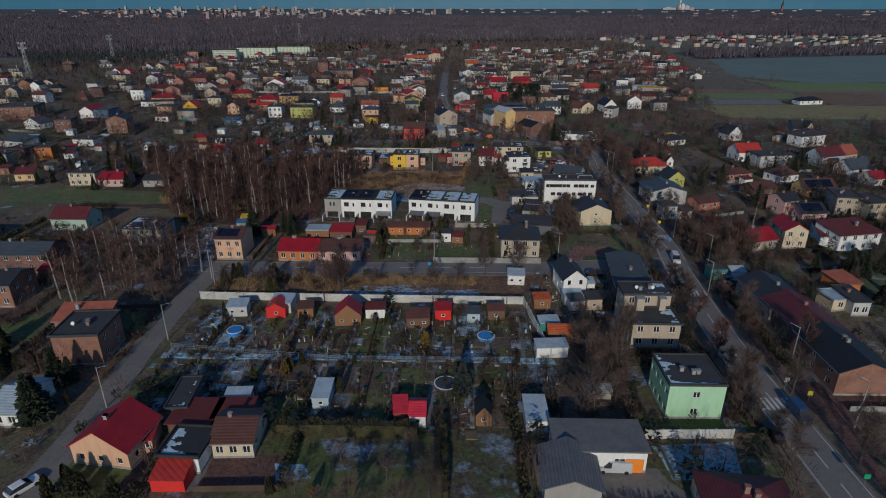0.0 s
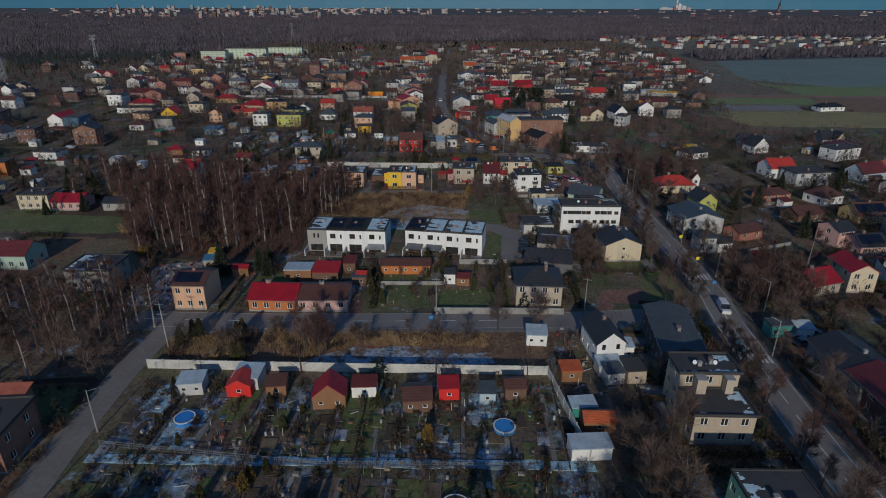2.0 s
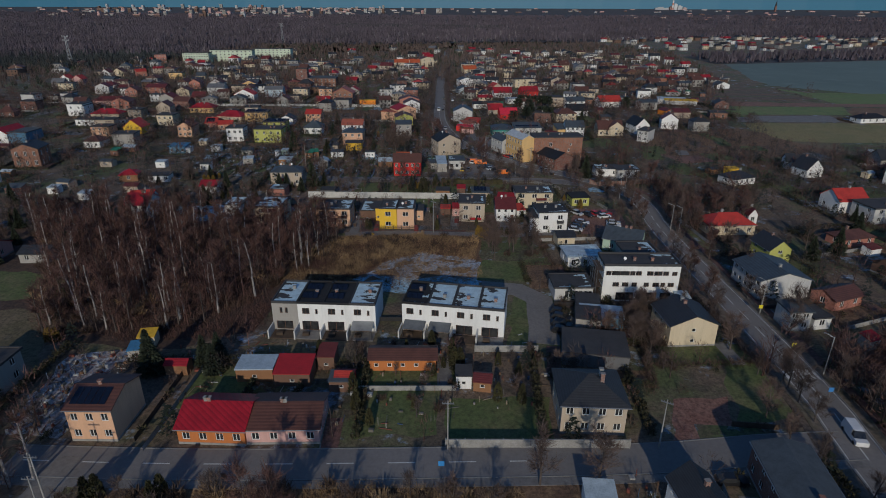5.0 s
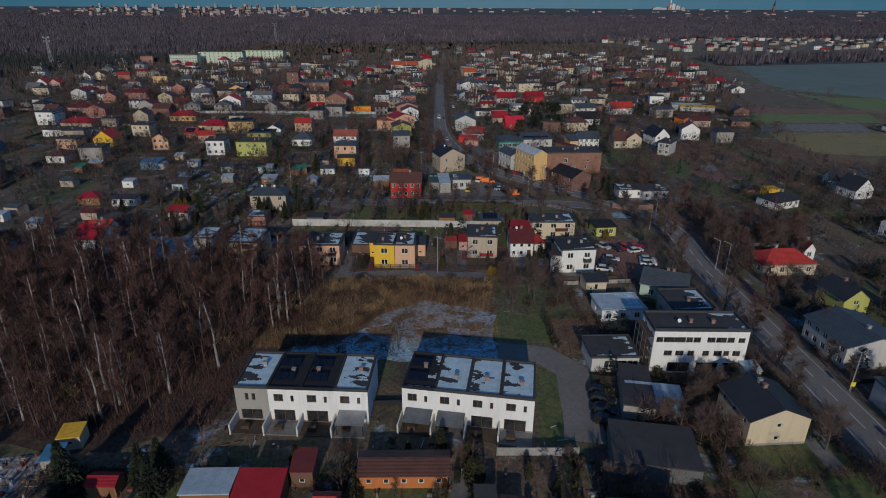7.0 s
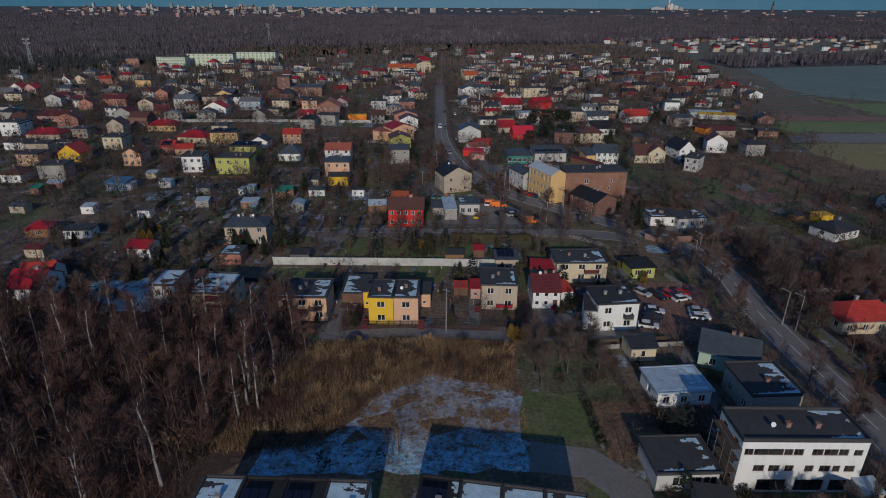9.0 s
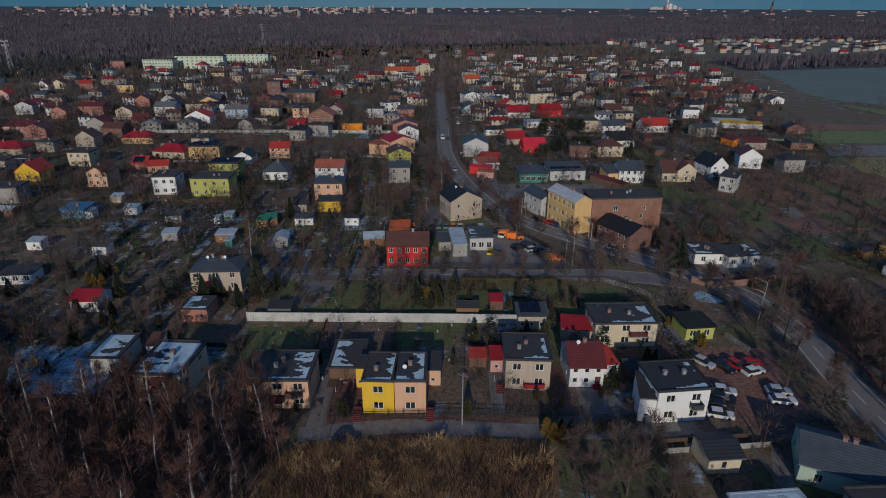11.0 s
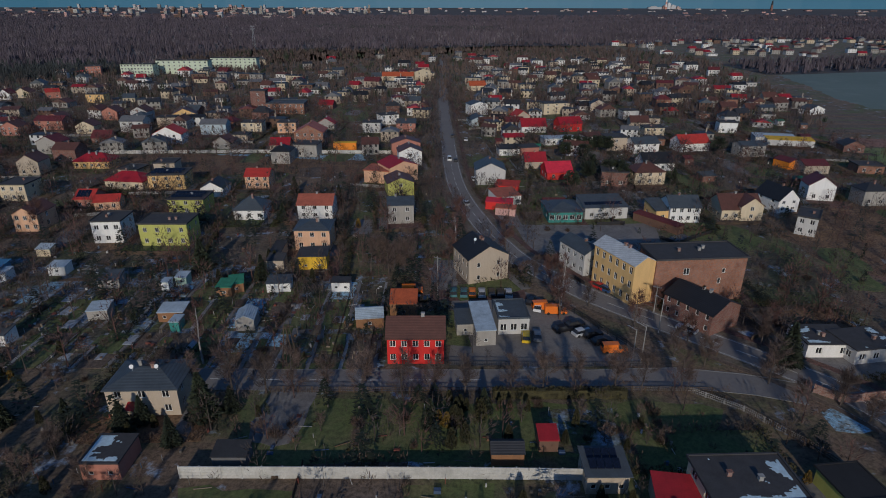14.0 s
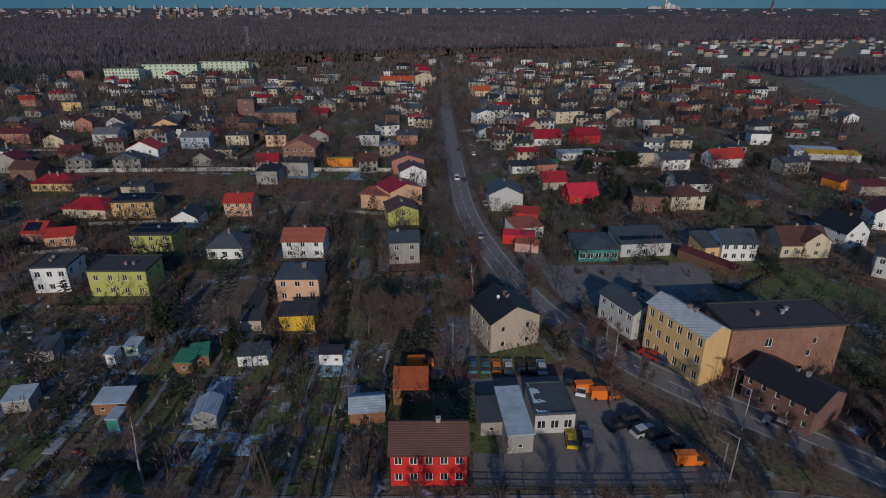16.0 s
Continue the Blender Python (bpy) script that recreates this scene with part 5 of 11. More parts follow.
terrace_yard(-38.26, 173.84, -1.50, 1)
house(-32.94, 173.70, 5.32, 10.0, -1.50, 6.2, "flat", 0.3, "white", "black", "white rendered terraced house, flat roof with solar panels", floors=2, ns=0, chim=1, over=0.02, snow=0.0, frame="b", name="terraced_house", cat="terraced house", group="terraced houses", solar=1, front=[(0.9, 3.9, 1.5, 1.4), (3.6, 3.9, 0.5, 1.2), (0.7, 0.1, 3.4, 2.2)])
terrace_yard(-32.94, 173.70, -1.50, 2)
house(-27.62, 173.56, 5.32, 10.0, -1.50, 6.2, "flat", 0.3, "white", "felt", "white rendered terraced house, flat roof under snow", floors=2, ns=0, chim=1, over=0.02, snow=0.9, frame="b", name="terraced_house", cat="terraced house", group="terraced houses", solar=0, front=[(0.9, 3.9, 1.5, 1.4), (3.6, 3.9, 0.5, 1.2), (0.7, 0.1, 3.4, 2.2)])
terrace_yard(-27.62, 173.56, -1.50, 3)
house(-17.00, 174.67, 5.23, 10.0, -7.88, 6.2, "flat", 0.3, "white", "black", "white rendered terraced house, flat roof with solar panels", floors=2, ns=0, chim=1, over=0.02, snow=0.3, frame="b", name="terraced_house", cat="terraced house", group="terraced houses", solar=1, front=[(0.9, 3.9, 1.5, 1.4), (3.6, 3.9, 0.5, 1.2), (0.7, 0.1, 3.4, 2.2)])
terrace_yard(-17.00, 174.67, -7.88, 4)
house(-11.82, 173.96, 5.23, 10.0, -7.88, 6.2, "flat", 0.3, "white", "felt", "white rendered terraced house, flat roof under snow", floors=2, ns=0, chim=1, over=0.02, snow=0.9, frame="b", name="terraced_house", cat="terraced house", group="terraced houses", solar=0, front=[(0.9, 3.9, 1.5, 1.4), (3.6, 3.9, 0.5, 1.2), (0.7, 0.1, 3.4, 2.2)])
terrace_yard(-11.82, 173.96, -7.88, 5)
house(-6.64, 173.24, 5.23, 10.0, -7.88, 6.2, "flat", 0.3, "white", "felt", "white rendered terraced house, flat roof under snow", floors=2, ns=0, chim=1, over=0.02, snow=0.9, frame="b", name="terraced_house", cat="terraced house", group="terraced houses", solar=0, front=[(0.9, 3.9, 1.5, 1.4), (3.6, 3.9, 0.5, 1.2), (0.7, 0.1, 3.4, 2.2)])
terrace_yard(-6.64, 173.24, -7.88, 6)
house(-1.46, 172.52, 5.23, 10.0, -7.88, 6.2, "flat", 0.3, "white", "felt", "white rendered terraced house, flat roof under snow", floors=2, ns=0, chim=1, over=0.02, snow=0.9, frame="b", name="terraced_house", cat="terraced house", group="terraced houses", solar=0, front=[(0.9, 3.9, 1.5, 1.4), (3.6, 3.9, 0.5, 1.2), (0.7, 0.1, 3.4, 2.2)])
terrace_yard(-1.46, 172.52, -7.88, 7)
house(27.1, 188.9, 17.0, 6.6, 0.6, 8.8, "flat", 0.4, "white", "felt", "white three-storey office block with a flat dark roof", floors=3, ns=2, ww=1.3, wh=1.3, chim=2, over=0.1, frame="b", dish=1, name="office_block", cat="office block", snow=0.15, front=[(0.5, 6.5, 1.2, 1.1), (1.78, 6.5, 4.0, 1.1), (5.85, 6.5, 1.2, 1.1), (7.15, 6.5, 1.3, 1.1), (9.6, 6.5, 1.5, 1.1), (11.2, 6.5, 1.9, 1.1), (13.2, 6.5, 1.3, 1.1), (15.2, 6.5, 1.2, 1.0), (2.2, 3.7, 1.5, 1.1), (4.3, 3.7, 1.5, 1.1), (6.5, 3.7, 1.2, 1.1), (9.2, 3.7, 1.2, 1.1), (11.2, 3.7, 1.5, 1.1), (13.0, 3.7, 1.0, 1.1), (14.6, 3.7, 1.4, 1.1), (3.2, 0.3, 4.0, 2.0), (8.4, 0.3, 4.0, 2.0), (13.2, 0.3, 2.4, 2.0)])
scaffold(25.5, 188.5, 1.4, 6.0, 8.0)
house(36.8, 204.5, 8.3, 9.0, 3.4, 4.5, "flat", 0.3, "grey", "felt", "lower grey wing behind the office block", floors=1, n=3, chim=1, name='office_wing', cat='office block', snow=0.5)
house(16.5, 188.7, 8.7, 7.0, 3.0, 3.2, "flat", 0.2, "lightgrey", "felt", "low grey garage block with shutters", floors=1, n=4, ns=0, ww=2.0, wh=1.6, chim=0, name='garage', cat='garage', snow=0.3)
house(22.6, 206.9, 9.3, 7.0, 5.9, 3.0, "flat", 0.1, "white", "paleblue", "low white hut with a frosted roof", floors=1, n=3, ns=1, chim=0, name='workshop', cat='workshop', snow=0.6)
house(63.3, 190.7, 11.8, 12.0, 4.1, 4.8, "gable", 1.8, "lightgrey", "slate", "pale grey gabled hall with a slate roof", ridge='y', floors=2, n=0, ns=5, chim=1)
house(75.4, 211.0, 6.0, 8.0, 7.7, 4.0, "gable", 2.4, "lime", "dark", "yellow-green gabled house with a dark roof", ridge='y', floors=2, n=1, ns=2, chim=1)
house(68.3, 231.4, 13.7, 8.0, 4.6, 3.2, "hip", 2.6, "cream", "red", "bungalow with a bright red tiled roof", floors=1, n=4, chim=1)
house(84.4, 242.0, 2.7, 6.0, 0.5, 3.0, "gable", 1.8, "white", "maroon", "small white gabled house", ridge='y', floors=1, n=1, chim=1)
house(18.9, 176.0, 5.0, 12.0, -10.0, 2.6, "flat", 0.0, "grey", "felt", "row of dark carports", n=0, floors=1, ns=0, chim=0, over=0.15, ww=0.8, wh=0.7, base=False, cat='shed', name='shed')
house(20.1, 177.4, 8.8, 5.0, -8.0, 2.4, "mono", 0.3, "blue", "paleblue", "carport with a frosted blue roof", n=0, floors=1, ns=0, chim=0, over=0.15, ww=0.8, wh=0.7, base=False, cat='shed', name='shed')
house(14.1, 163.0, 12.0, 9.0, -8.0, 2.8, "flat", 0.0, "darkgrey", "felt", "dark felt-roofed garages and dark eaves", n=0, floors=1, ns=0, chim=0, over=0.15, ww=0.8, wh=0.7, base=False, cat='shed', name='shed')

# row of family houses by the alley
house(-48.5, 234.6, 10.3, 8.4, 0.6, 5.6, "flat", 0.2, "peach", "felt", "peach-beige two-storey house with a flat roof", floors=2, n=3, ns=2, ww=1.6, chim=2, snow=0.35, extras=[('canopy', 2.6, 2.3, 3.6, 'maroon'), ('balcony', 6.7, 3.0, 2.6, 'brown')])
house(-36.5, 243.2, 5.7, 9.0, 0.6, 2.3, "flat", 0.1, "brown", "felt", "low brown garage with a frosted flat roof", floors=1, n=0, ns=0, chim=0, name='garage', cat='garage', snow=0.6)
house(-29.2, 233.8, 5.2, 8.3, -2.0, 6.2, "flat", 0.2, "yellow", "felt", "bright yellow half of a two-storey house with a flat roof", floors=2, n=1, ns=2, ww=1.7, chim=1, snow=0.45, over=0.1, extras=[('steps', -1.4, 1.3, 1.2, 'maroon')])
house(-23.9, 233.7, 5.1, 8.3, 0.6, 6.2, "flat", 0.2, "peach", "felt", "peach half of a two-storey house with a flat roof", floors=2, n=1, ns=2, ww=1.7, chim=1, snow=0.45, over=0.1, dish=1, extras=[('steps', 5.2, 1.3, 1.2, 'maroon')])
house(-19.2, 241.4, 2.7, 6.0, 0.6, 3.2, "flat", 0.0, "peach", "felt", "peach side wing with a flat roof", n=1, floors=1, ns=0, chim=0, over=0.15, ww=0.8, wh=0.7, base=False, cat='shed', name='shed')
house(-5.2, 240.7, 7.8, 8.3, -1.3, 6.0, "flat", 0.2, "beige", "felt", "grey-beige two-storey house with a flat roof", floors=2, n=2, ns=2, ww=1.5, chim=2, snow=0.25, extras=[('balcony', 3.2, 0.9, 3.6, 'crimson'), ('steps', -1.5, 1.0, 1.3, 'maroon')])
house(-7.4, 245.6, 2.2, 4.0, 0.6, 2.6, "mono", 0.5, "pink", "crimson", "red-roofed side porch and dark eaves", n=1, floors=1, ns=0, chim=0, over=0.15, ww=0.8, wh=0.7, base=False, cat='shed', name='shed')
house(-11.2, 247.2, 3.1, 3.0, 0.6, 1.9, "mono", 0.4, "brown", "red", "small garden shed with a red roof", n=0, floors=1, ns=0, chim=0, over=0.15, ww=0.8, wh=0.7, base=False, cat='shed', name='shed')
house(-31.3, 240.6, 1.5, 4.0, 0.6, 4.0, "flat", 0.0, "yellow", "felt", "yellow stair annexe of the two-coloured house", n=1, chim=0, floors=1, ns=0, over=0.15, ww=0.8, wh=0.7, base=False, cat='shed', name='shed')
house(6.2, 241.4, 6.0, 8.5, 0.6, 4.2, "gable", 2.4, "white", "maroon", "white house with a brownish maroon gable roof", ridge='x', floors=2, n=3, ww=0.9, wh=1.0, chim=1, dish=1, door=2, extras=[('steps', 4.2, 0.6, 1.4, 'crimson')])
house(13.1, 244.3, 2.7, 5.0, 12.0, 2.6, "mono", 0.6, "white", "red", "side porch with a bright red roof", n=1, floors=1, ns=0, chim=0, over=0.15, ww=0.8, wh=0.7, base=False, cat='shed', name='shed')
house(7.5, 256.8, 6.3, 5.0, -8.0, 2.7, "mono", 0.5, "beige", "crimson", "long outbuilding with a crimson sheet roof", n=1, floors=1, ns=0, chim=0, over=0.15, ww=0.8, wh=0.7, base=False, cat='shed', name='shed')
house(18.2, 231.8, 8.6, 7.6, 6.5, 6.2, "flat", 0.2, "white", "dark", "white two-storey house with a flat dark roof", floors=2, n=2, ns=2, ww=1.5, chim=2, snow=0.2, extras=[('balcony', 5.4, 3.1, 1.8, 'felt')])
house(13.6, 254.5, 12.2, 7.8, 2.0, 5.2, "flat", 0.2, "cream", "felt", "yellow-cream two-storey house with a flat roof", floors=2, n=3, ns=2, ww=1.6, chim=2, snow=0.4, extras=[('balcony', 6.6, 2.9, 3.4, 'maroon')])
house(32.7, 257.2, 5.9, 6.0, 6.7, 2.8, "flat", 0.1, "lime", "black", "lime green garage with a black roof", floors=1, n=2, ns=0, ww=1.3, chim=0, name='garage', cat='garage')
house(-0.7, 260.9, 5.8, 5.0, 0.5, 3.2, "mono", 0.4, "beige", "slate", "small beige annexe with solar panels on its roof", floors=1, n=3, chim=0, ww=0.8, wh=0.8, solar=1)
house(22.2, 220.8, 4.8, 5.0, 4.9, 3.0, "gable", 0.9, "cream", "dark", "small cream hut with a low roof", floors=1, n=1, ns=0, ww=0.9, chim=0, ridge='x')
house(34.3, 219.6, 9.8, 9.0, -25.0, 3.5, "gable", 2.2, "mint", "slate", "slate-roofed house behind hedges", ridge='x', floors=1, n=2, chim=2)
house(-75.1, 276.8, 11.5, 8.2, 2.5, 5.4, "hip", 1.5, "beige", "slate", "grey-beige two-storey house with a slate hipped roof", floors=2, n=3, ns=2, chim=2, dish=2, extras=[('canopy', 3.4, 2.4, 1.8, 'crimson')])
house(-110.1, 239.8, 7.5, 8.5, 0.6, 4.5, "gable", 2.6, "white", "crimson", "white house with a crimson roof", ridge='x', floors=2, n=3, chim=2)
house(-122.7, 279.6, 7.5, 5.0, 6.9, 2.5, "flat", 0.0, "white", "felt", "low white hut with a dark roof", floors=1, n=3, chim=0, ns=0)
house(-133.9, 279.7, 6.5, 6.0, 11.8, 2.8, "hip", 1.5, "wood", "crimson", "wooden hut with a red roof", floors=1, n=1, chim=0)

# round the red house
house(-31.0, 292.3, 10.6, 6.9, 0.5, 5.7, "gable", 2.6, "red", "brown", "bright red two-storey house with a brown tiled roof", ridge='x', floors=2, n=5, ns=2, ww=1.1, wh=1.35, chim=1, dish=0)
house(-32.1, 310.1, 5.8, 5.0, 0.6, 3.2, "mono", 1.0, "wood", "orange", "outbuilding with a faded orange roof", n=1, floors=1, ns=0, chim=0, over=0.15, ww=0.8, wh=0.7, base=False, cat='shed', name='shed')
house(-14.5, 326.1, 10.5, 10.0, 20.7, 6.5, "gable", 2.8, "beige", "black", "sand-coloured gabled house with a black roof", ridge='y', floors=2, n=2, ns=4, ww=0.9, wh=1.2, chim=3, dish=1)
house(-14.0, 298.6, 3.9, 11.0, 5.7, 3.4, "mono", 0.6, "grey", "paleblue", "grey workshop with a frosted mono-pitch roof", n=1, floors=1, ns=0, chim=0, over=0.15, ww=0.8, wh=0.7, base=False, cat='shed', name='shed')
house(-9.3, 303.0, 6.4, 8.0, 4.0, 3.6, "flat", 0.2, "lightgrey", "slate", "low workshop with a shop front", n=3, ww=1.4, wh=1.6, snow=0.3, floors=1, ns=0, chim=0, over=0.15, base=False, cat='shed', name='shed')
house(-17.8, 302.5, 3.5, 6.0, 4.7, 2.6, "mono", 0.3, "grey", "slate", "small grey shed with a dark roof", floors=1, n=1, ns=0, chim=0, over=0.15, ww=0.8, wh=0.7, base=False, cat='shed', name='shed')
house(-61.4, 347.1, 9.6, 9.0, 0.6, 6.0, "hip", 1.6, "peach", "slate", "peach two-storey house with a slate hipped roof", floors=2, n=3, ns=2, chim=2)
house(-57.5, 334.2, 7.1, 6.0, 4.1, 3.6, "flat", 0.0, "yellow", "felt", "yellow flat-roofed garage and dark eaves", floors=1, n=2, ns=1, ww=0.7, wh=0.6, chim=0, name='garage', cat='garage')
house(-119.4, 351.5, 8.0, 8.5, 4.5, 6.4, "flat", 0.2, "white", "felt", "white two-storey house with a flat dark roof", floors=2, n=3, ns=2, ww=1.3, chim=2)
house(-105.3, 349.9, 13.4, 8.5, 0.6, 6.4, "flat", 0.2, "lime", "felt", "olive yellow two-storey house with a flat roof", floors=2, n=4, ns=2, ww=1.1, chim=2)
house(-65.7, 334.4, 4.3, 4.0, 0.6, 2.4, "mono", 0.4, "beige", "felt", "small beige shed with a dark roof", floors=1, n=1, ns=0, chim=0, over=0.15, ww=0.8, wh=0.7, base=False, cat='shed', name='shed')
house(-66.2, 338.8, 2.9, 8.0, 0.6, 2.6, "mono", 0.4, "cream", "dark", "cream shed with a dark roof", floors=1, n=1, ns=0, chim=0, over=0.15, ww=0.8, wh=0.7, base=False, cat='shed', name='shed')
house(-73.0, 319.2, 3.5, 4.0, 0.6, 2.4, "mono", 0.4, "wood", "green", "wooden hut with a green roof", floors=1, n=1, ns=0, chim=0, over=0.15, ww=0.8, wh=0.7, base=False, cat='shed', name='shed')
house(-70.6, 320.7, 3.3, 4.0, 15.7, 2.4, "mono", 0.5, "wood", "green", "hut with a bright green roof", floors=1, n=1, ns=0, chim=0, over=0.15, ww=0.8, wh=0.7, base=False, cat='shed', name='shed')
house(-62.0, 321.3, 5.5, 4.0, 6.1, 2.3, "mono", 0.3, "white", "slate", "white garden hut with a dark roof", n=2, floors=1, ns=0, chim=0, over=0.15, ww=0.8, wh=0.7, base=False, cat='shed', name='shed')
house(-87.0, 322.0, 1.7, 2.5, 0.6, 2.3, "flat", 0.0, "white", "paleblue", "small white cabin with a dark roof", n=0, floors=1, ns=0, chim=0, over=0.15, ww=0.8, wh=0.7, base=False, cat='shed', name='shed')
house(-84.9, 324.9, 2.6, 3.0, 0.6, 2.2, "mono", 0.2, "mint", "paleblue", "pale mint garden hut", floors=1, n=1, ns=0, chim=0, over=0.15, ww=0.8, wh=0.7, base=False, cat='shed', name='shed')
house(-102.1, 322.4, 4.6, 5.0, 11.6, 2.4, "mono", 0.4, "grey", "slate", "grey garden hut with a slate roof", floors=1, n=1, ns=0, chim=0, over=0.15, ww=0.8, wh=0.7, base=False, cat='shed', name='shed')
house(-81.1, 307.4, 5.3, 4.0, 3.5, 2.3, "mono", 0.3, "wood", "paleblue", "garden hut with a frosted roof", n=2, floors=1, ns=0, chim=0, over=0.15, ww=0.8, wh=0.7, base=False, cat='shed', name='shed')
house(-77.0, 303.7, 1.9, 3.0, 0.5, 2.2, "flat", 0.0, "teal", "paleblue", "small teal hut with a dark roof", n=0, floors=1, ns=0, chim=0, over=0.15, ww=0.8, wh=0.7, base=False, cat='shed', name='shed')
house(-63.5, 303.9, 3.8, 5.0, 6.4, 2.5, "gable", 1.0, "grey", "paleblue", "garden hut with a pale sheet roof", ridge='y', floors=1, n=1, ns=0, chim=0, over=0.15, ww=0.8, wh=0.7, base=False, cat='shed', name='shed')
house(-96.4, 307.8, 4.1, 4.0, 10.2, 2.3, "mono", 0.3, "grey", "paleblue", "garden hut with a frosted roof", floors=1, n=1, ns=0, chim=0, over=0.15, ww=0.8, wh=0.7, base=False, cat='shed', name='shed')
house(-46.9, 321.9, 4.3, 3.0, 0.6, 2.4, "flat", 0.0, "white", "felt", "small white cabin with a dark roof", n=2, floors=1, ns=0, chim=0, over=0.15, ww=0.8, wh=0.7, base=False, cat='shed', name='shed')
house(-38.7, 304.9, 5.7, 5.0, 7.2, 2.4, "gable", 1.2, "wood", "paleblue", "wooden pavilion with a frosted roof", ridge='x', floors=1, n=1, ns=0, chim=0, over=0.15, ww=0.8, wh=0.7, base=False, cat='shed', name='shed')
house(-72.6, 249.6, 2.3, 4.0, 3.7, 2.4, "mono", 0.6, "white", "brown", "small white shed with a ribbed roof", floors=1, n=1, ns=0, chim=0, over=0.15, ww=0.8, wh=0.7, base=False, cat='shed', name='shed')
house(-67.8, 236.3, 8.0, 10.0, -2.8, 5.5, "flat", 0.2, "cream", "felt", "cream house with snow on its flat roof", floors=2, n=2, ns=2, chim=2, snow=0.85, extras=[('canopy', 3.2, 4.6, 4.0, 'maroon'), ('balcony', 3.4, 2.7, 3.6, 'brown')])
house(-80.2, 244.0, 5.4, 8.0, 0.5, 3.4, "flat", 0.1, "lightgrey", "felt", "low grey house with snow on the roof", floors=1, n=2, ns=1, chim=0, snow=0.9)
house(-71.7, 263.1, 5.5, 6.0, 0.5, 2.9, "flat", 0.0, "salmon", "felt", "salmon garage with a flat roof", n=2, snow=0.6, floors=1, ns=0, chim=0, over=0.15, ww=0.8, wh=0.7, base=False, cat='shed', name='shed')

# tenement and its neighbours by the bend
house(21.4, 315.4, 6.0, 14.0, 24.0, 10.0, "gable", 1.6, "ochre", "silver", "yellow street wing of an old tenement with a silver sheet roof", ridge="y", floors=3, n=0, ns=6, ww=1.1, wh=1.7, chim=2, rk="sheet")
house(26.8, 317.3, 21.0, 9.0, 5.0, 10.4, "flat", 0.2, "brick", "felt", "brick rear wing of the tenement with a felt roof", floors=3, ns=0, chim=3, front=[(6.5, 6.6, 1.4, 1.7), (6.3, 3.0, 1.4, 1.7), (15.5, 6.8, 0.8, 1.2), (14.8, 4.2, 0.8, 1.4)])
house(33.8, 302.5, 9.2, 11.8, 31.0, 4.8, "gable", 2.2, "darkbrick", "black", "small dark brick house with a black roof", ridge="y", floors=2, n=0, ns=5, ww=0.8, wh=1.2, chim=3)
house(14.2, 330.8, 6.0, 10.5, 24.0, 6.0, "gable", 1.6, "lightgrey", "slate", "pale grey house with a slate roof beside the tenement", ridge="y", floors=2, n=1, ns=4, chim=1)
house(49.1, 294.9, 9.4, 7.0, 0.5, 3.0, "flat", 0.0, "white", "felt", "white flat-roofed workshop and dark eaves", floors=1, n=2, chim=2, snow=0.4, name='workshop', cat='workshop')
house(56.8, 292.5, 9.2, 7.0, 9.6, 3.2, "flat", 0.0, "lightgrey", "felt", "pale flat-roofed workshop and dark eaves", floors=1, n=3, chim=1, snow=0.3, name='workshop', cat='workshop')

# beyond the bend, left of the street
house(-37.7, 368.0, 7.9, 9.0, 5.7, 6.0, "gable", 1.4, "grey", "slate", "grey two-storey house with a slate roof", ridge='x', floors=2, n=2, ns=1, chim=1)
house(-66.5, 372.0, 10.9, 9.0, 0.7, 4.8, "gable", 2.2, "white", "salmon", "white house with a faded red roof", ridge='x', floors=2, n=3, ns=1, chim=1)
house(-86.4, 371.2, 9.4, 9.0, 0.7, 3.4, "hip", 3.4, "white", "slate", "bungalow with a steep slate hipped roof", floors=1, n=3, chim=1)
house(-108.9, 375.9, 11.4, 9.0, 0.7, 5.0, "flat", 0.2, "lime", "felt", "yellow-green house with roof panels", floors=2, n=3, ns=1, chim=1, solar=1)
house(-128.0, 402.7, 12.9, 9.0, 5.3, 5.4, "flat", 0.2, "ochre", "felt", "cream-ochre house with solar roof", floors=2, n=3, ns=2, chim=1, solar=1)
house(-144.9, 404.5, 14.8, 9.0, -7.2, 3.2, "hip", 2.6, "cream", "crimson", "bungalow with a crimson hipped roof", floors=1, n=3, chim=1)
house(-142.5, 381.6, 6.1, 8.0, 0.7, 3.4, "gable", 2.2, "salmon", "red", "house with a bright red roof and panels", ridge='x', floors=1, n=2, chim=1, solar=1)
house(-134.8, 379.4, 7.6, 6.0, 12.7, 3.0, "gable", 1.6, "peach", "red", "red-roofed annexe with a dark roof", ridge='x', floors=1, n=2, chim=0)
house(-173.1, 432.2, 14.9, 9.0, 0.8, 3.2, "hip", 2.6, "ochre", "crimson", "long bungalow with a crimson roof", floors=1, n=5, chim=2)
house(-106.0, 394.7, 7.9, 8.0, 0.8, 3.2, "gable", 2.2, "white", "dark", "white gabled bungalow with a dark roof", ridge='y', floors=1, n=1, chim=1)
house(-93.6, 405.2, 8.7, 8.0, 0.8, 4.6, "gable", 2.0, "peach", "red", "house with a red roof", ridge='x', floors=2, n=3, chim=1)
house(-51.0, 413.5, 9.6, 9.0, -12.7, 4.8, "flat", 0.1, "peach", "salmon", "long peach building with a low roof", floors=2, n=0, ns=0, chim=0)
house(-41.0, 411.2, 11.8, 11.0, 29.6, 6.2, "gable", 2.0, "peach", "crimson", "peach house with a crimson roof", ridge='y', floors=2, n=0, ns=2, chim=1)
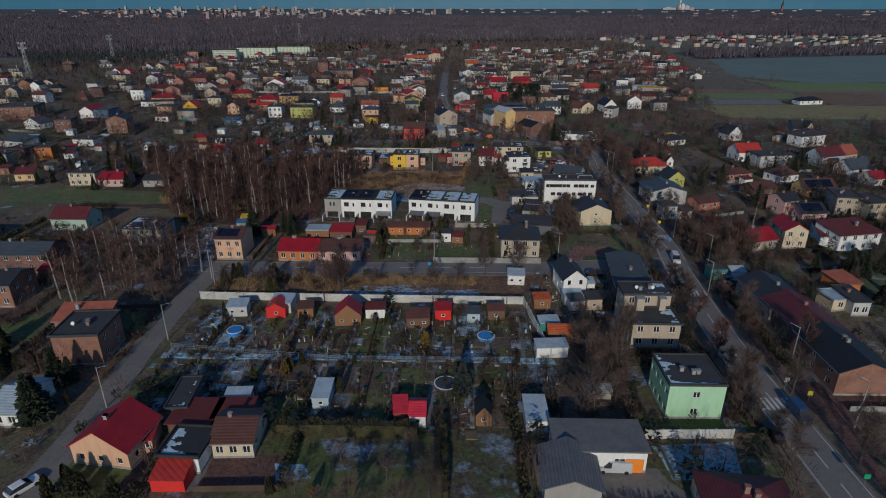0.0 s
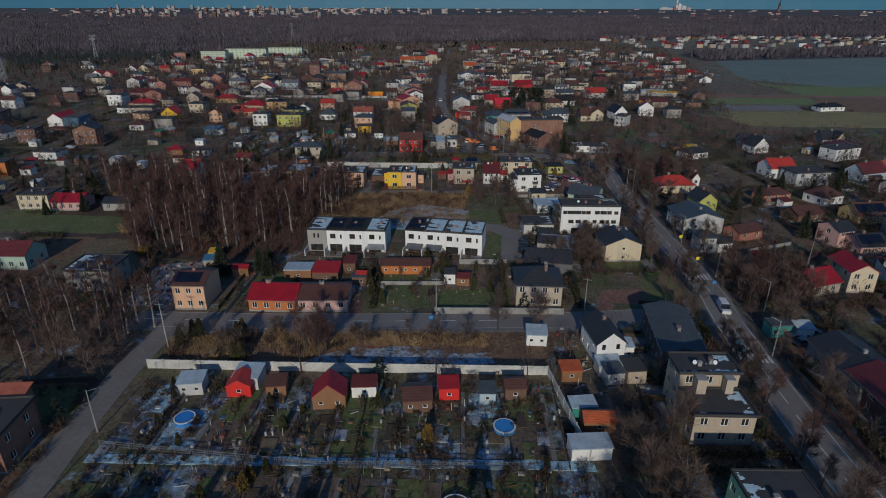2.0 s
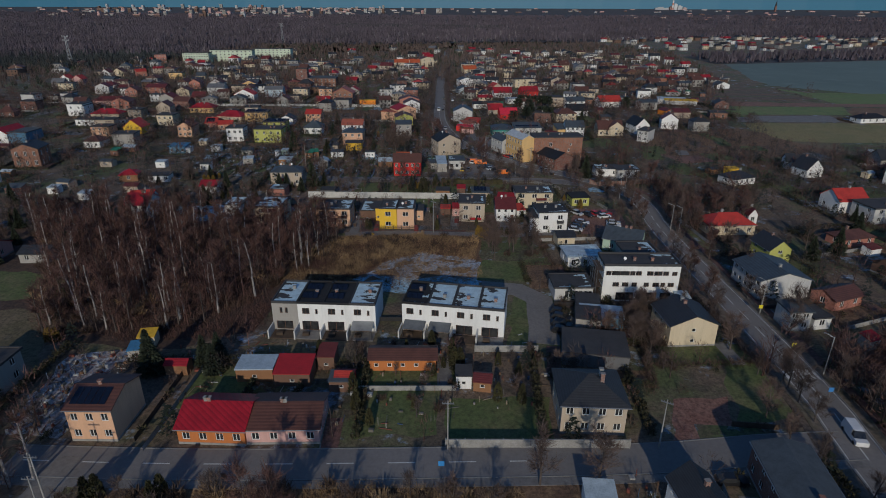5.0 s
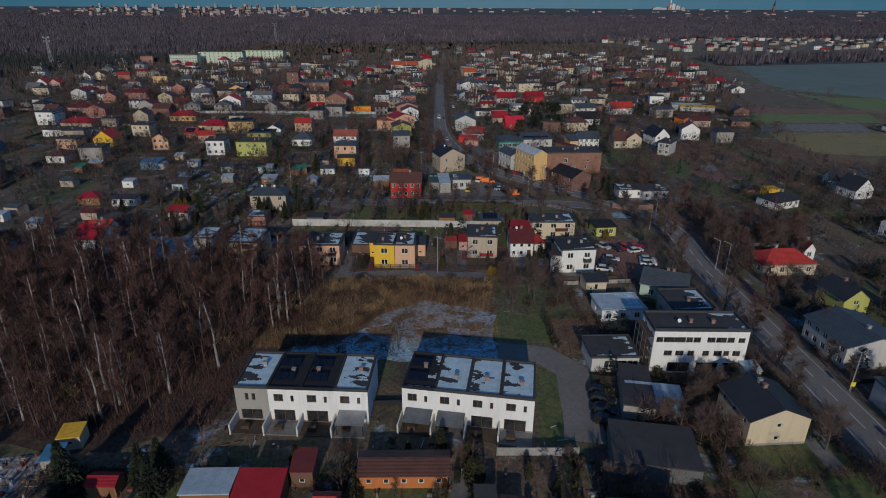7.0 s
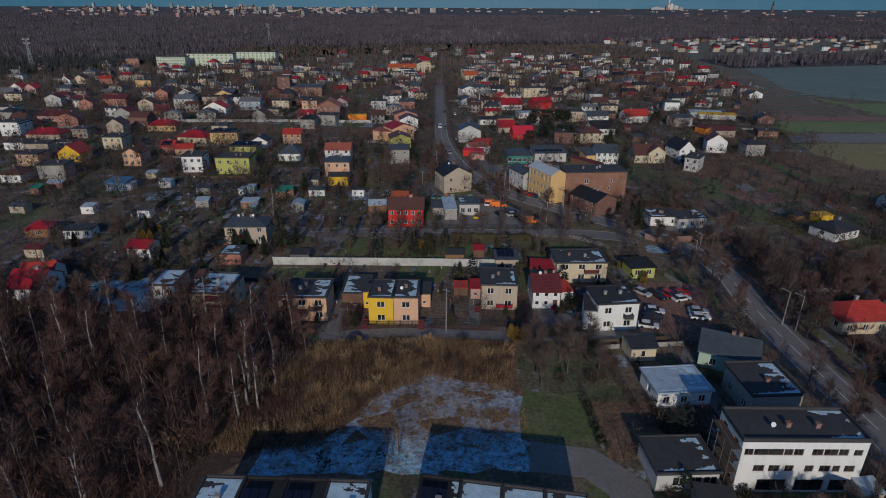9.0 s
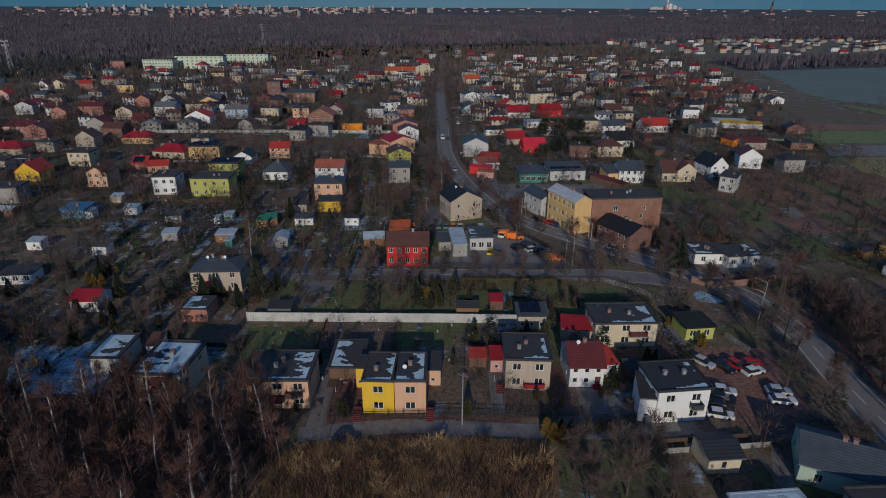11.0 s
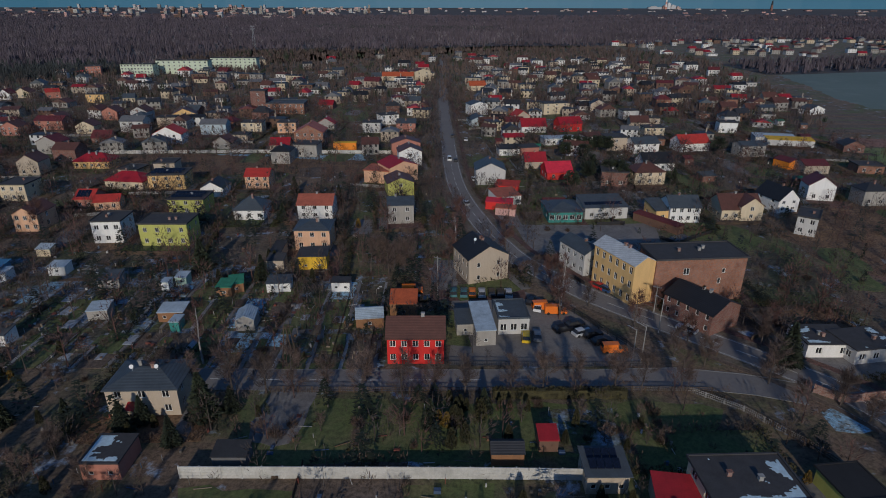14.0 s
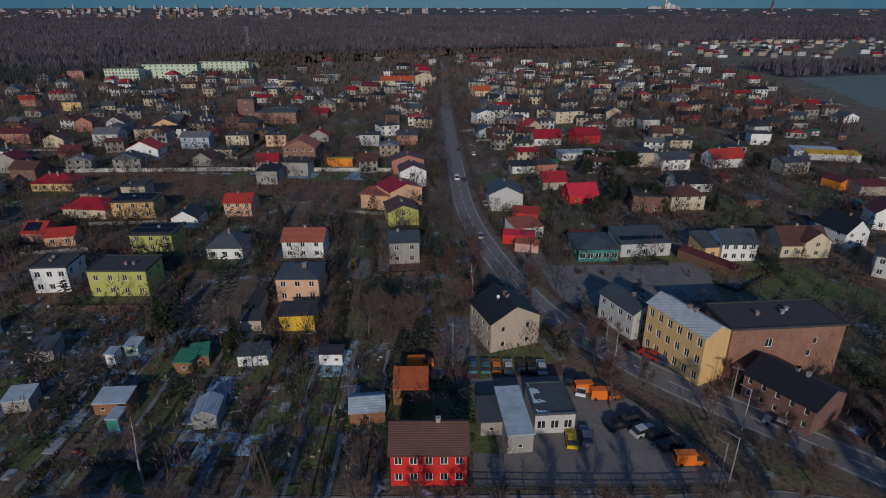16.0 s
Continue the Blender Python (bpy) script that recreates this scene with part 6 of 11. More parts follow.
house(-39.5, 437.5, 9.7, 9.0, 9.3, 6.0, "gable", 2.2, "white", "brown", "white gabled house with a brown roof", ridge='y', floors=2, n=1, ns=2, chim=1)
house(-43.9, 454.1, 12.8, 8.0, 8.3, 6.0, "gable", 2.0, "salmon", "brown", "brown-roofed house with a dark roof", ridge='y', floors=2, n=2, ns=1, chim=2)
house(-40.3, 395.7, 9.3, 10.0, 12.5, 4.8, "gable", 1.8, "lime", "brown", "olive house with a brown roof", ridge='y', floors=2, n=1, ns=1, chim=2)
house(-161.3, 477.6, 13.8, 9.0, 1.0, 5.0, "gable", 3.4, "white", "red", "white gabled house with a red tiled roof", ridge='y', floors=2, n=2, ns=2, chim=1)
house(-90.8, 469.4, 13.5, 12.0, 0.9, 7.5, "gable", 3.5, "brick", "salmon", "red brick house with a steep tiled roof under scaffolding", ridge='y', floors=3, n=4, ns=3, chim=2)
house(-139.4, 562.0, 9.0, 7.0, 1.2, 14.0, "flat", 0.2, "darkbrick", "felt", "square brick tower with a dark roof", floors=4, n=1, ns=1, chim=0, name='tower', cat='tower')
house(-130.4, 562.2, 23.1, 14.0, 1.2, 6.5, "flat", 0.3, "brick", "slate", "long brick hall with a grey roof", floors=2, n=7, ns=3, ww=1.0, wh=1.8, chim=0, name='hall', cat='hall')
house(-147.2, 500.6, 13.2, 8.0, 1.0, 5.5, "gable", 2.0, "lightblue", "grey", "pale blue-grey house with a dark roof", ridge='x', floors=2, n=3, chim=1)
house(-127.3, 504.6, 10.7, 8.0, 1.0, 5.5, "flat", 0.1, "cream", "felt", "cream flat-roofed house and dark eaves", floors=2, n=3, chim=1)
house(-108.4, 505.2, 9.7, 8.0, 1.0, 5.5, "flat", 0.1, "peach", "felt", "peach flat-roofed house and dark eaves", floors=2, n=3, chim=1)
house(-191.3, 505.4, 12.1, 9.0, 1.0, 6.0, "gable", 2.2, "lightgrey", "grey", "grey house with a low roof", ridge='x', floors=2, n=3, chim=1)
house(-213.4, 502.6, 9.6, 8.0, 1.0, 4.0, "gable", 2.4, "cream", "brown", "cream gabled bungalow with a dark roof", ridge='y', floors=1, n=2, chim=1)
house(-240.9, 520.1, 10.4, 9.0, 1.1, 5.0, "gable", 2.2, "salmon", "brown", "salmon house with a brown roof", ridge='y', floors=2, n=2, chim=1)
house(-220.4, 540.7, 9.0, 9.0, 1.1, 5.0, "gable", 2.6, "salmon", "brown", "salmon gabled house with a dark roof", ridge='y', floors=2, n=1, chim=1)
house(-177.0, 535.5, 12.5, 9.0, 15.2, 4.4, "gable", 3.0, "ochre", "brown", "ochre gabled house with a brown roof", ridge='y', floors=2, n=2, chim=1)
house(-267.4, 606.4, 12.2, 8.0, 1.3, 5.5, "flat", 0.0, "ochre", "felt", "ochre flat-roofed house and dark eaves", floors=2, n=2, chim=1)
house(-306.1, 624.1, 8.6, 8.0, 36.4, 4.5, "gable", 2.0, "salmon", "red", "house with a bright red roof", ridge='x', floors=1, n=2, chim=1)
house(-46.1, 509.1, 10.1, 8.0, 1.0, 4.6, "mono", 1.0, "salmon", "slate", "salmon house with solar panels", floors=2, n=2, chim=1)
house(-63.7, 506.1, 9.4, 8.0, 1.0, 5.4, "flat", 0.0, "lightgrey", "felt", "pale grey house with a dark roof", floors=2, n=2, chim=1)
house(-56.0, 527.7, 10.6, 8.0, 25.2, 5.4, "flat", 0.0, "white", "felt", "white house with a flat roof", floors=2, n=3, chim=1)
house(-72.4, 467.6, 10.7, 3.0, 0.9, 3.2, "flat", 0.0, "orangebox", "yellow", "long orange site container", n=0, name='container', cat='container', floors=1, ns=0, chim=0, over=0.15, ww=0.8, wh=0.7, base=False)

# beyond the bend, right of the street
house(-8.6, 410.4, 11.0, 11.0, 0.8, 5.8, "gable", 2.6, "lightgrey", "slate", "pale grey gabled hall with a slate roof", ridge='y', floors=2, n=0, ns=2, chim=1)
house(19.3, 417.4, 10.1, 9.0, 7.5, 3.0, "gable", 3.2, "red", "pinkred", "house with a bright pinkish red roof", ridge='x', floors=1, n=2, chim=0)
house(51.2, 410.9, 11.7, 9.0, 6.3, 5.0, "hip", 2.6, "cream", "brown", "two-storey house with a dark brown hipped roof", floors=2, n=3, ns=2, chim=1)
house(60.8, 430.6, 13.1, 9.0, 6.7, 3.4, "gable", 3.4, "white", "black", "white house with black dormered roof", ridge='x', floors=1, n=4, chim=1)
house(65.9, 461.2, 12.2, 9.0, 9.1, 4.5, "gable", 2.2, "white", "slate", "white house with a slate roof", ridge='x', floors=2, n=3, chim=1)
house(54.6, 467.5, 9.8, 9.0, 0.9, 6.0, "flat", 0.1, "beige", "felt", "beige two-storey block with a dark roof", floors=2, n=1, ns=1, chim=0)
house(88.4, 464.5, 14.8, 9.0, 11.5, 4.0, "gable", 3.2, "white", "red", "white house with a bright red roof", ridge='x', floors=1, n=3, chim=1)
house(49.6, 370.0, 9.4, 9.0, 0.7, 5.0, "gable", 2.6, "white", "slate", "white villa with a small gable and slate roof", ridge='x', floors=2, n=4, ns=2, chim=1, wh=1.6)
house(45.6, 370.7, 4.8, 8.0, 9.4, 3.6, "mono", 1.5, "ochre", "slate", "ochre side wing with sloping roof", floors=1, n=1, chim=0)
house(66.8, 372.5, 12.6, 10.0, 0.7, 3.6, "gable", 3.6, "cream", "brown", "wide cream house with a brown hipped roof", ridge='x', floors=1, n=4, chim=1)
house(72.4, 371.8, 7.2, 5.0, 3.6, 4.8, "gable", 2.6, "cream", "brown", "gabled front bay of the cream house", ridge='y', floors=2, n=1, ns=0, chim=0)
house(88.0, 379.0, 7.7, 11.0, 12.6, 4.4, "gable", 3.6, "white", "black", "white gabled house with a black roof", ridge='y', floors=2, n=2, ns=2, chim=1)
house(83.5, 360.9, 5.3, 10.0, -35.0, 5.5, "flat", 0.2, "lightgrey", "felt", "pale grey modern house", floors=2, n=2, chim=1)
house(12.0, 369.7, 10.6, 12.0, 2.6, 3.6, "hip", 1.8, "teal", "slate", "green-fronted pavilion with a grey roof", floors=1, n=5, ww=1.6, wh=1.6, chim=0, name='shop_pavilion', cat='shop')
house(23.9, 372.6, 13.8, 10.0, 5.3, 3.8, "mono", 1.2, "lightgrey", "slate", "shed with solar panels on a sloping roof", floors=1, n=3, chim=0, solar=1, name='hall', cat='hall')
house(-4.4, 559.5, 11.1, 9.0, 19.3, 6.5, "gable", 1.6, "white", "slate", "white gabled building with a dark roof", ridge='y', floors=2, n=1, chim=1)
house(-5.5, 524.7, 11.0, 9.0, 15.8, 3.6, "gable", 2.2, "lightblue", "slate", "pale blue gabled house", ridge='y', floors=1, n=2, chim=1)
house(41.0, 563.9, 16.8, 9.0, 13.3, 6.6, "flat", 0.1, "cream", "felt", "cream three-storey block with a dark roof", floors=3, n=3, chim=1)
house(41.1, 510.1, 12.7, 9.0, 12.5, 4.2, "gable", 3.0, "red", "crimson", "house with a crimson roof and dormers", ridge='x', floors=1, n=3, chim=0)
house(20.4, 507.0, 13.3, 9.0, 6.3, 3.6, "gable", 3.4, "white", "crimson", "house with a crimson dormered roof", ridge='x', floors=1, n=3, chim=0)
house(20.2, 533.5, 9.0, 8.0, 20.3, 4.0, "gable", 3.0, "beige", "red", "beige gabled house with a red roof", ridge='y', floors=1, n=1, chim=0)
house(27.8, 477.6, 15.9, 7.0, 8.1, 3.2, "flat", 0.0, "white", "paleblue", "long low white building", floors=1, n=5, ns=0, chim=0)
house(4.0, 456.5, 10.2, 7.0, 5.6, 3.0, "mono", 0.6, "white", "dark", "white garage with a dark roof", floors=1, n=2, ns=0, chim=0)
house(13.8, 454.9, 8.2, 7.0, 12.5, 4.0, "flat", 0.0, "salmon", "felt", "salmon house with a dark roof", floors=1, n=2, chim=0)
house(112.4, 455.0, 11.2, 8.0, 9.5, 5.0, "gable", 1.4, "grey", "slate", "grey house with a low roof", ridge='x', floors=2, n=3, chim=1)
house(81.8, 496.2, 10.2, 8.0, 1.0, 5.0, "flat", 0.1, "cream", "felt", "cream flat house with a dark roof", floors=2, n=3, chim=1)
house(135.3, 478.0, 20.8, 7.0, -12.0, 3.2, "mono", 0.5, "lightgrey", "yellow", "open hall with a yellow strip of roof", n=0, floors=1, ns=0, chim=0, over=0.15, ww=0.8, wh=0.7, base=False, cat='shed', name='shed')
house(132.0, 482.9, 18.7, 9.0, -12.0, 3.4, "mono", 0.4, "lightgrey", "paleblue", "open hall with a pale sheet roof", n=0, floors=1, ns=0, chim=0, over=0.15, ww=0.8, wh=0.7, base=False, cat='shed', name='shed')
house(121.6, 433.8, 6.8, 8.0, 18.6, 3.0, "gable", 1.2, "orangebox", "maroon", "orange-walled house with a dark red roof", ridge='y', floors=1, n=1, ns=0, chim=0, over=0.15, ww=0.8, wh=0.7, base=False, cat='shed', name='shed')
house(124.4, 427.3, 9.9, 9.0, 0.8, 3.4, "gable", 1.6, "beige", "maroon", "house with a dark red roof", ridge='x', n=3, floors=1, ns=0, chim=0, over=0.15, ww=0.8, wh=0.7, base=False, cat='shed', name='shed')
house(-2.1, 400.9, 8.0, 6.0, -13.4, 2.8, "mono", 0.4, "red", "red", "market hall with a bright red roof", floors=1, n=0, chim=0, name='market_stall', cat='stall')
house(-2.7, 385.4, 8.6, 9.0, 15.2, 3.2, "mono", 0.4, "white", "salmon", "open market shelter with a striped red roof", n=0, floors=1, ns=0, chim=0, over=0.15, ww=0.8, wh=0.7, base=False, cat='shed', name='shed')

# far red-roofed village and blocks of flats
house(-324.3, 763.8, 30.0, 12.0, 1.7, 11.0, "flat", 0.4, "palegreen", "felt", "white and green block of flats", floors=4, n=10, ns=2, ww=1.6, wh=1.5, chim=3, name='apartment_block', cat='apartment block', group='blocks of flats')
house(-301.5, 787.1, 50.0, 12.0, 1.7, 12.5, "flat", 0.4, "palegreen", "felt", "white and green block of flats", floors=4, n=10, ns=2, ww=1.6, wh=1.5, chim=3, name='apartment_block', cat='apartment block', group='blocks of flats')
house(-264.3, 828.6, 47.5, 12.0, 1.8, 11.5, "flat", 0.4, "palegreen", "felt", "white and green block of flats", floors=4, n=10, ns=2, ww=1.6, wh=1.5, chim=3, name='apartment_block', cat='apartment block', group='blocks of flats')
house(-356.7, 762.8, 12.4, 12.0, 22.3, 9.0, "flat", 0.2, "salmon", "felt", "salmon-red block of flats", floors=3, n=4, ns=1, name='apartment_block', cat='apartment block')
house(-74.7, 719.1, 26.9, 10.0, 1.5, 6.0, "gable", 3.0, "cream", "orange", "long building with an orange-red tiled roof", ridge='x', floors=2, n=6, chim=2)
house(-46.3, 727.2, 15.3, 9.0, 31.4, 9.0, "gable", 2.0, "cream", "brown", "tall cream gabled building", ridge='y', floors=3, n=2, chim=1)
house(-0.5, 671.6, 13.3, 9.0, 14.5, 4.0, "gable", 3.0, "cream", "orange", "house with an orange roof", ridge='x', floors=1, n=2, chim=1)

# walls and fences
garden_wall([(-59.4, 117.6), (-21.2, 117.8), (14.3, 118.2), (17.7, 96.7)], 2.0, 0.12, CONCRETE_PALE, "long white wall of concrete panels round the allotments", 3.0)
garden_wall([(-58.0, 263.5), (-16.6, 263.6), (-0.3, 263.4)], 2.2, 0.12, CONCRETE_PALE, "long pale wall of concrete panels behind a lawn", 3.0)
garden_wall([(-7.3, 140.3), (10.3, 140.8), (20.7, 141.0)], 1.6, 0.2, CONCRETE, "low concrete wall along the street", 3.0)
garden_wall([(29.4, 74.7), (43.1, 75.4)], 1.8, 0.15, CONCRETE_PALE, "pale wall between the green house and the workshop", 3.0)
garden_wall([(-2.2, 166.9), (10.0, 167.2)], 1.5, 0.15, CONCRETE, "grey garden wall behind the terraces", 3.0)
garden_wall([(-178.0, 458.2), (-113.9, 460.7), (-44.5, 459.9)], 1.6, 0.15, CONCRETE_PALE, "long pale wall in front of a snowy field", 4.0)
fence([(-20.2, 291.4), (-7.1, 291.2), (5.1, 291.1), (18.6, 291.6), (15.8, 298.9), (6.9, 314.0)], 1.4, DARK, "dark metal fence round the car park")
fence([(-50.7, 283.4), (-16.6, 283.3), (12.5, 283.9), (26.3, 283.6), (35.5, 270.6), (41.2, 258.7)], 1.3, WOOD, "wooden fence along the street")
fence([(-34.8, 232.3), (-12.7, 233.2), (10.5, 232.4), (25.8, 233.7)], 1.3, DARK, "dark garden fence along the alley")
fence([(-56.4, 97.0), (-22.4, 93.9), (7.9, 94.8)], 1.2, METAL, "low metal fence across the allotments")

# more houses in the north-west
house(-219.7, 405.9, 16.5, 9.0, 0.3, 3.6, "hip", 2.4, "cream", "crimson", "cream bungalow with a red hipped roof", ridge='x', floors=1, n=3, ns=1, chim=1)
house(-239.2, 417.7, 8.6, 10.0, 0.3, 6.0, "flat", 0.2, "white", "felt", "white flat-roofed two-storey house", ridge='x', floors=2, n=3, ns=1, chim=1)
house(-217.5, 387.5, 11.5, 8.0, 0.3, 3.4, "flat", 0.1, "white", "felt", "low white house with a flat roof", ridge='x', floors=1, n=3, ns=1, chim=1)
house(-228.7, 444.0, 11.5, 9.0, 0.3, 4.6, "gable", 2.4, "salmon", "brown", "salmon house with a brown gable", ridge='y', floors=2, n=3, ns=1, chim=1)
house(-198.9, 392.9, 9.9, 5.0, 0.3, 2.6, "flat", 0.0, "white", "felt", "long low white shed", ridge='x', floors=1, n=3, ns=1, chim=1)
house(-179.4, 367.1, 9.4, 9.0, 0.4, 3.6, "gable", 3.6, "yellow", "red", "yellow gabled house with a bright red roof", ridge='y', floors=1, n=3, ns=1, chim=1)
house(-172.4, 389.2, 8.9, 9.0, 0.3, 5.8, "flat", 0.2, "cream", "felt", "cream two-storey house with a flat roof", ridge='x', floors=2, n=3, ns=1, chim=1)
house(-192.1, 359.8, 9.2, 8.0, 0.4, 4.8, "flat", 0.2, "peach", "felt", "peach house with balconies", ridge='x', floors=2, n=3, ns=1, chim=1)
house(-147.9, 360.5, 7.3, 9.0, 0.4, 5.4, "gable", 2.0, "peach", "brown", "peach house behind a bare tree", ridge='y', floors=2, n=3, ns=1, chim=1)
house(-201.9, 413.6, 7.8, 8.0, 0.3, 4.6, "flat", 0.1, "beige", "felt", "beige house with a flat roof", ridge='x', floors=2, n=3, ns=1, chim=1)
house(-136.4, 326.0, 7.3, 6.0, 0.4, 3.0, "mono", 0.5, "blue", "blue", "hut under a bright blue tarpaulin", ridge='x', floors=1, n=3, ns=1, chim=1)
house(-248.3, 456.9, 22.6, 8.0, 0.2, 3.4, "hip", 2.4, "pink", "maroon", "pink bungalow with a maroon roof", ridge='x', floors=1, n=3, ns=1, chim=1)
house(-248.0, 496.3, 9.0, 8.0, 0.2, 4.6, "gable", 2.6, "salmon", "brown", "salmon gabled house with brown roof", ridge='y', floors=2, n=3, ns=1, chim=1)
house(-319.4, 530.1, 11.7, 8.0, 0.1, 5.0, "flat", 0.1, "cream", "felt", "cream flat-roofed house by gardens", ridge='x', floors=2, n=3, ns=1, chim=1)
house(-344.5, 570.5, 8.6, 8.0, 0.1, 4.0, "gable", 3.0, "white", "red", "white gabled house with red roof", ridge='y', floors=1, n=3, ns=1, chim=1)
house(-331.8, 567.7, 8.5, 8.0, 0.1, 4.0, "gable", 3.0, "pink", "red", "pink gabled house with red roof", ridge='y', floors=1, n=3, ns=1, chim=1)
house(-286.9, 530.2, 12.5, 8.0, 0.1, 4.4, "hip", 2.0, "white", "maroon", "white house with a dark red roof", ridge='x', floors=2, n=3, ns=1, chim=1)
house(-240.5, 511.4, 14.9, 9.0, 0.1, 5.0, "gable", 2.0, "salmon", "maroon", "salmon house with dark roof", ridge='x', floors=2, n=3, ns=1, chim=1)
house(-337.1, 619.5, 8.0, 8.0, 0.0, 4.0, "gable", 3.0, "white", "maroon", "white gabled house with maroon roof", ridge='y', floors=1, n=3, ns=1, chim=1)
house(-330.7, 626.8, 10.6, 8.0, 0.0, 4.0, "gable", 3.0, "cream", "brown", "cream gabled house with brown roof", ridge='y', floors=1, n=3, ns=1, chim=1)
house(-230.8, 342.6, 8.3, 14.0, -0.3, 4.6, "gable", 2.6, "white", "crimson", "white gabled hall with a crimson roof", ridge='y', floors=1, n=1, ns=0, chim=0)
house(-223.5, 343.6, 9.5, 12.0, -0.3, 5.0, "flat", 0.1, "blue", "slate", "blue-walled hall beside the gabled one", floors=1, n=0, ns=0, chim=0)
house(-240.4, 417.2, 9.5, 10.0, -0.7, 7.0, "flat", 0.1, "white", "felt", "tall white house with a flat roof", floors=2, n=2, chim=1)

# more houses in the east
house(102.1, 297.9, 4.7, 4.0, 6.7, 2.6, "flat", 0.0, "yellow", "yellow", "yellow site container with a dark roof", n=0, name='container', cat='container', floors=1, ns=0, chim=0, over=0.15, ww=0.8, wh=0.7, base=False)
house(206.1, 565.5, 12.7, 8.0, 17.2, 3.0, "gable", 2.4, "white", "slate", "small white gabled house by the lake", ridge='y', floors=1, n=1, chim=0)

# houses of the eastern gardens and the far west
house(118.2, 252.6, 10.3, 9.0, 7.9, 4.2, "gable", 3.0, "white", "red", "white house with a bright red tiled roof", ridge='x', floors=1, n=3, ns=2, chim=1)
house(122.6, 242.4, 13.9, 9.0, 10.1, 5.0, "flat", 0.2, "lightgrey", "felt", "pale grey modern house with a flat roof", floors=2, n=3, ns=2, chim=1)
house(131.4, 295.5, 7.3, 8.0, 13.0, 3.4, "gable", 3.8, "white", "dark", "white gabled house with a steep dark roof", ridge='y', floors=1, n=2, ns=2, chim=1)
house(130.6, 309.3, 10.0, 7.0, -12.0, 3.2, "gable", 2.6, "white", "dark", "white wing with a dark roof beside the gable", ridge='x', floors=1, n=1, ns=0, chim=0)
house(159.6, 281.6, 14.8, 8.0, 21.6, 5.2, "flat", 0.2, "white", "felt", "long white two-storey house with a flat roof", floors=2, n=4, ns=1, chim=1)
house(165.3, 297.0, 13.4, 7.0, -12.0, 3.6, "gable", 1.8, "brown", "maroon", "maroon-roofed wing behind the white house", ridge='y', floors=1, n=1, ns=0, chim=0)
house(151.4, 249.2, 12.7, 8.0, 20.2, 3.4, "gable", 3.2, "lightblue", "maroon", "blue-grey house with a maroon tiled roof", ridge='x', floors=1, n=2, ns=2, chim=1)
house(163.3, 253.6, 8.1, 8.0, 23.9, 3.4, "gable", 3.2, "beige", "salmon", "beige house with a faded red roof", ridge='x', floors=1, n=2, ns=1, chim=1)
house(151.4, 228.9, 10.2, 8.0, 16.4, 3.4, "gable", 3.2, "white", "slate", "white house with a slate roof and dormer", ridge='x', floors=1, n=2, ns=1, chim=1)
house(119.8, 218.9, 9.1, 8.0, 22.1, 3.2, "hip", 2.6, "white", "brown", "white bungalow with a brown hipped roof", floors=1, n=3, ns=2, chim=1)
house(119.7, 200.7, 11.4, 8.0, 9.0, 3.2, "gable", 2.8, "ochre", "brown", "ochre house with solar panels on its brown roof", ridge='x', floors=1, n=3, ns=1, chim=1, solar=1)
house(119.9, 184.0, 6.9, 10.0, -12.0, 5.8, "flat", 0.2, "beige", "felt", "beige two-storey house with a flat felt roof", floors=2, n=3, ns=2, chim=2)
house(126.6, 178.9, 7.6, 10.0, 10.4, 5.4, "flat", 0.2, "cream", "felt", "cream two-storey half of a flat-roofed house", floors=2, n=3, ns=2, chim=1)
house(102.1, 201.2, 9.5, 7.0, 18.5, 2.8, "gable", 1.8, "brown", "brown", "long low brown outbuilding", ridge='x', floors=1, n=2, ns=0, chim=0)
house(102.5, 181.6, 5.9, 7.0, 18.7, 5.0, "gable", 1.6, "pink", "dark", "pink two-storey house with a dark roof", ridge='x', floors=2, n=2, ns=1, chim=1)
house(105.4, 175.9, 7.9, 8.0, 6.2, 3.0, "gable", 2.2, "pink", "dark", "pink bungalow with a dark roof of solar panels", ridge='x', floors=1, n=3, ns=1, chim=1, solar=1)
house(79.5, 151.3, 8.2, 8.0, 19.6, 3.0, "gable", 2.2, "beige", "crimson", "low house with a crimson roof", ridge='x', floors=1, n=2, ns=1, chim=1)
house(88.9, 154.1, 6.2, 9.0, -1.3, 5.4, "gable", 1.8, "cream", "crimson", "cream two-storey house with a crimson roof", ridge='y', floors=2, n=2, ns=2, chim=1)
house(99.6, 155.4, 6.5, 9.0, -12.0, 3.4, "mono", 1.6, "white", "maroon", "white wing with a maroon mono-pitch roof", floors=1, n=1, ns=1, chim=1)
house(102.3, 151.5, 13.0, 9.0, 13.0, 5.0, "mono", 1.2, "white", "maroon", "white modern house with a maroon roof", floors=2, n=4, ns=1, chim=1)
house(77.5, 185.5, 8.7, 6.0, 22.0, 2.6, "gable", 1.4, "salmon", "brown", "small salmon bungalow with a brown roof", ridge='x', floors=1, n=2, ns=1, chim=0)
house(68.4, 177.4, 4.0, 5.0, 10.0, 2.6, "flat", 0.1, "white", "felt", "low white hut beside the grey hall", floors=1, n=1, ns=0, chim=0)
house(62.7, 176.7, 4.6, 5.0, 2.4, 4.4, "flat", 0.1, "lightgrey", "slate", "grey shop hut with a dark front", floors=2, n=2, ns=0, chim=0)
house(172.2, 313.9, 10.7, 8.0, 2.4, 3.2, "gable", 3.4, "grey", "dark", "grey house with a steep dark roof", ridge='x', floors=1, n=3, ns=1, chim=1)
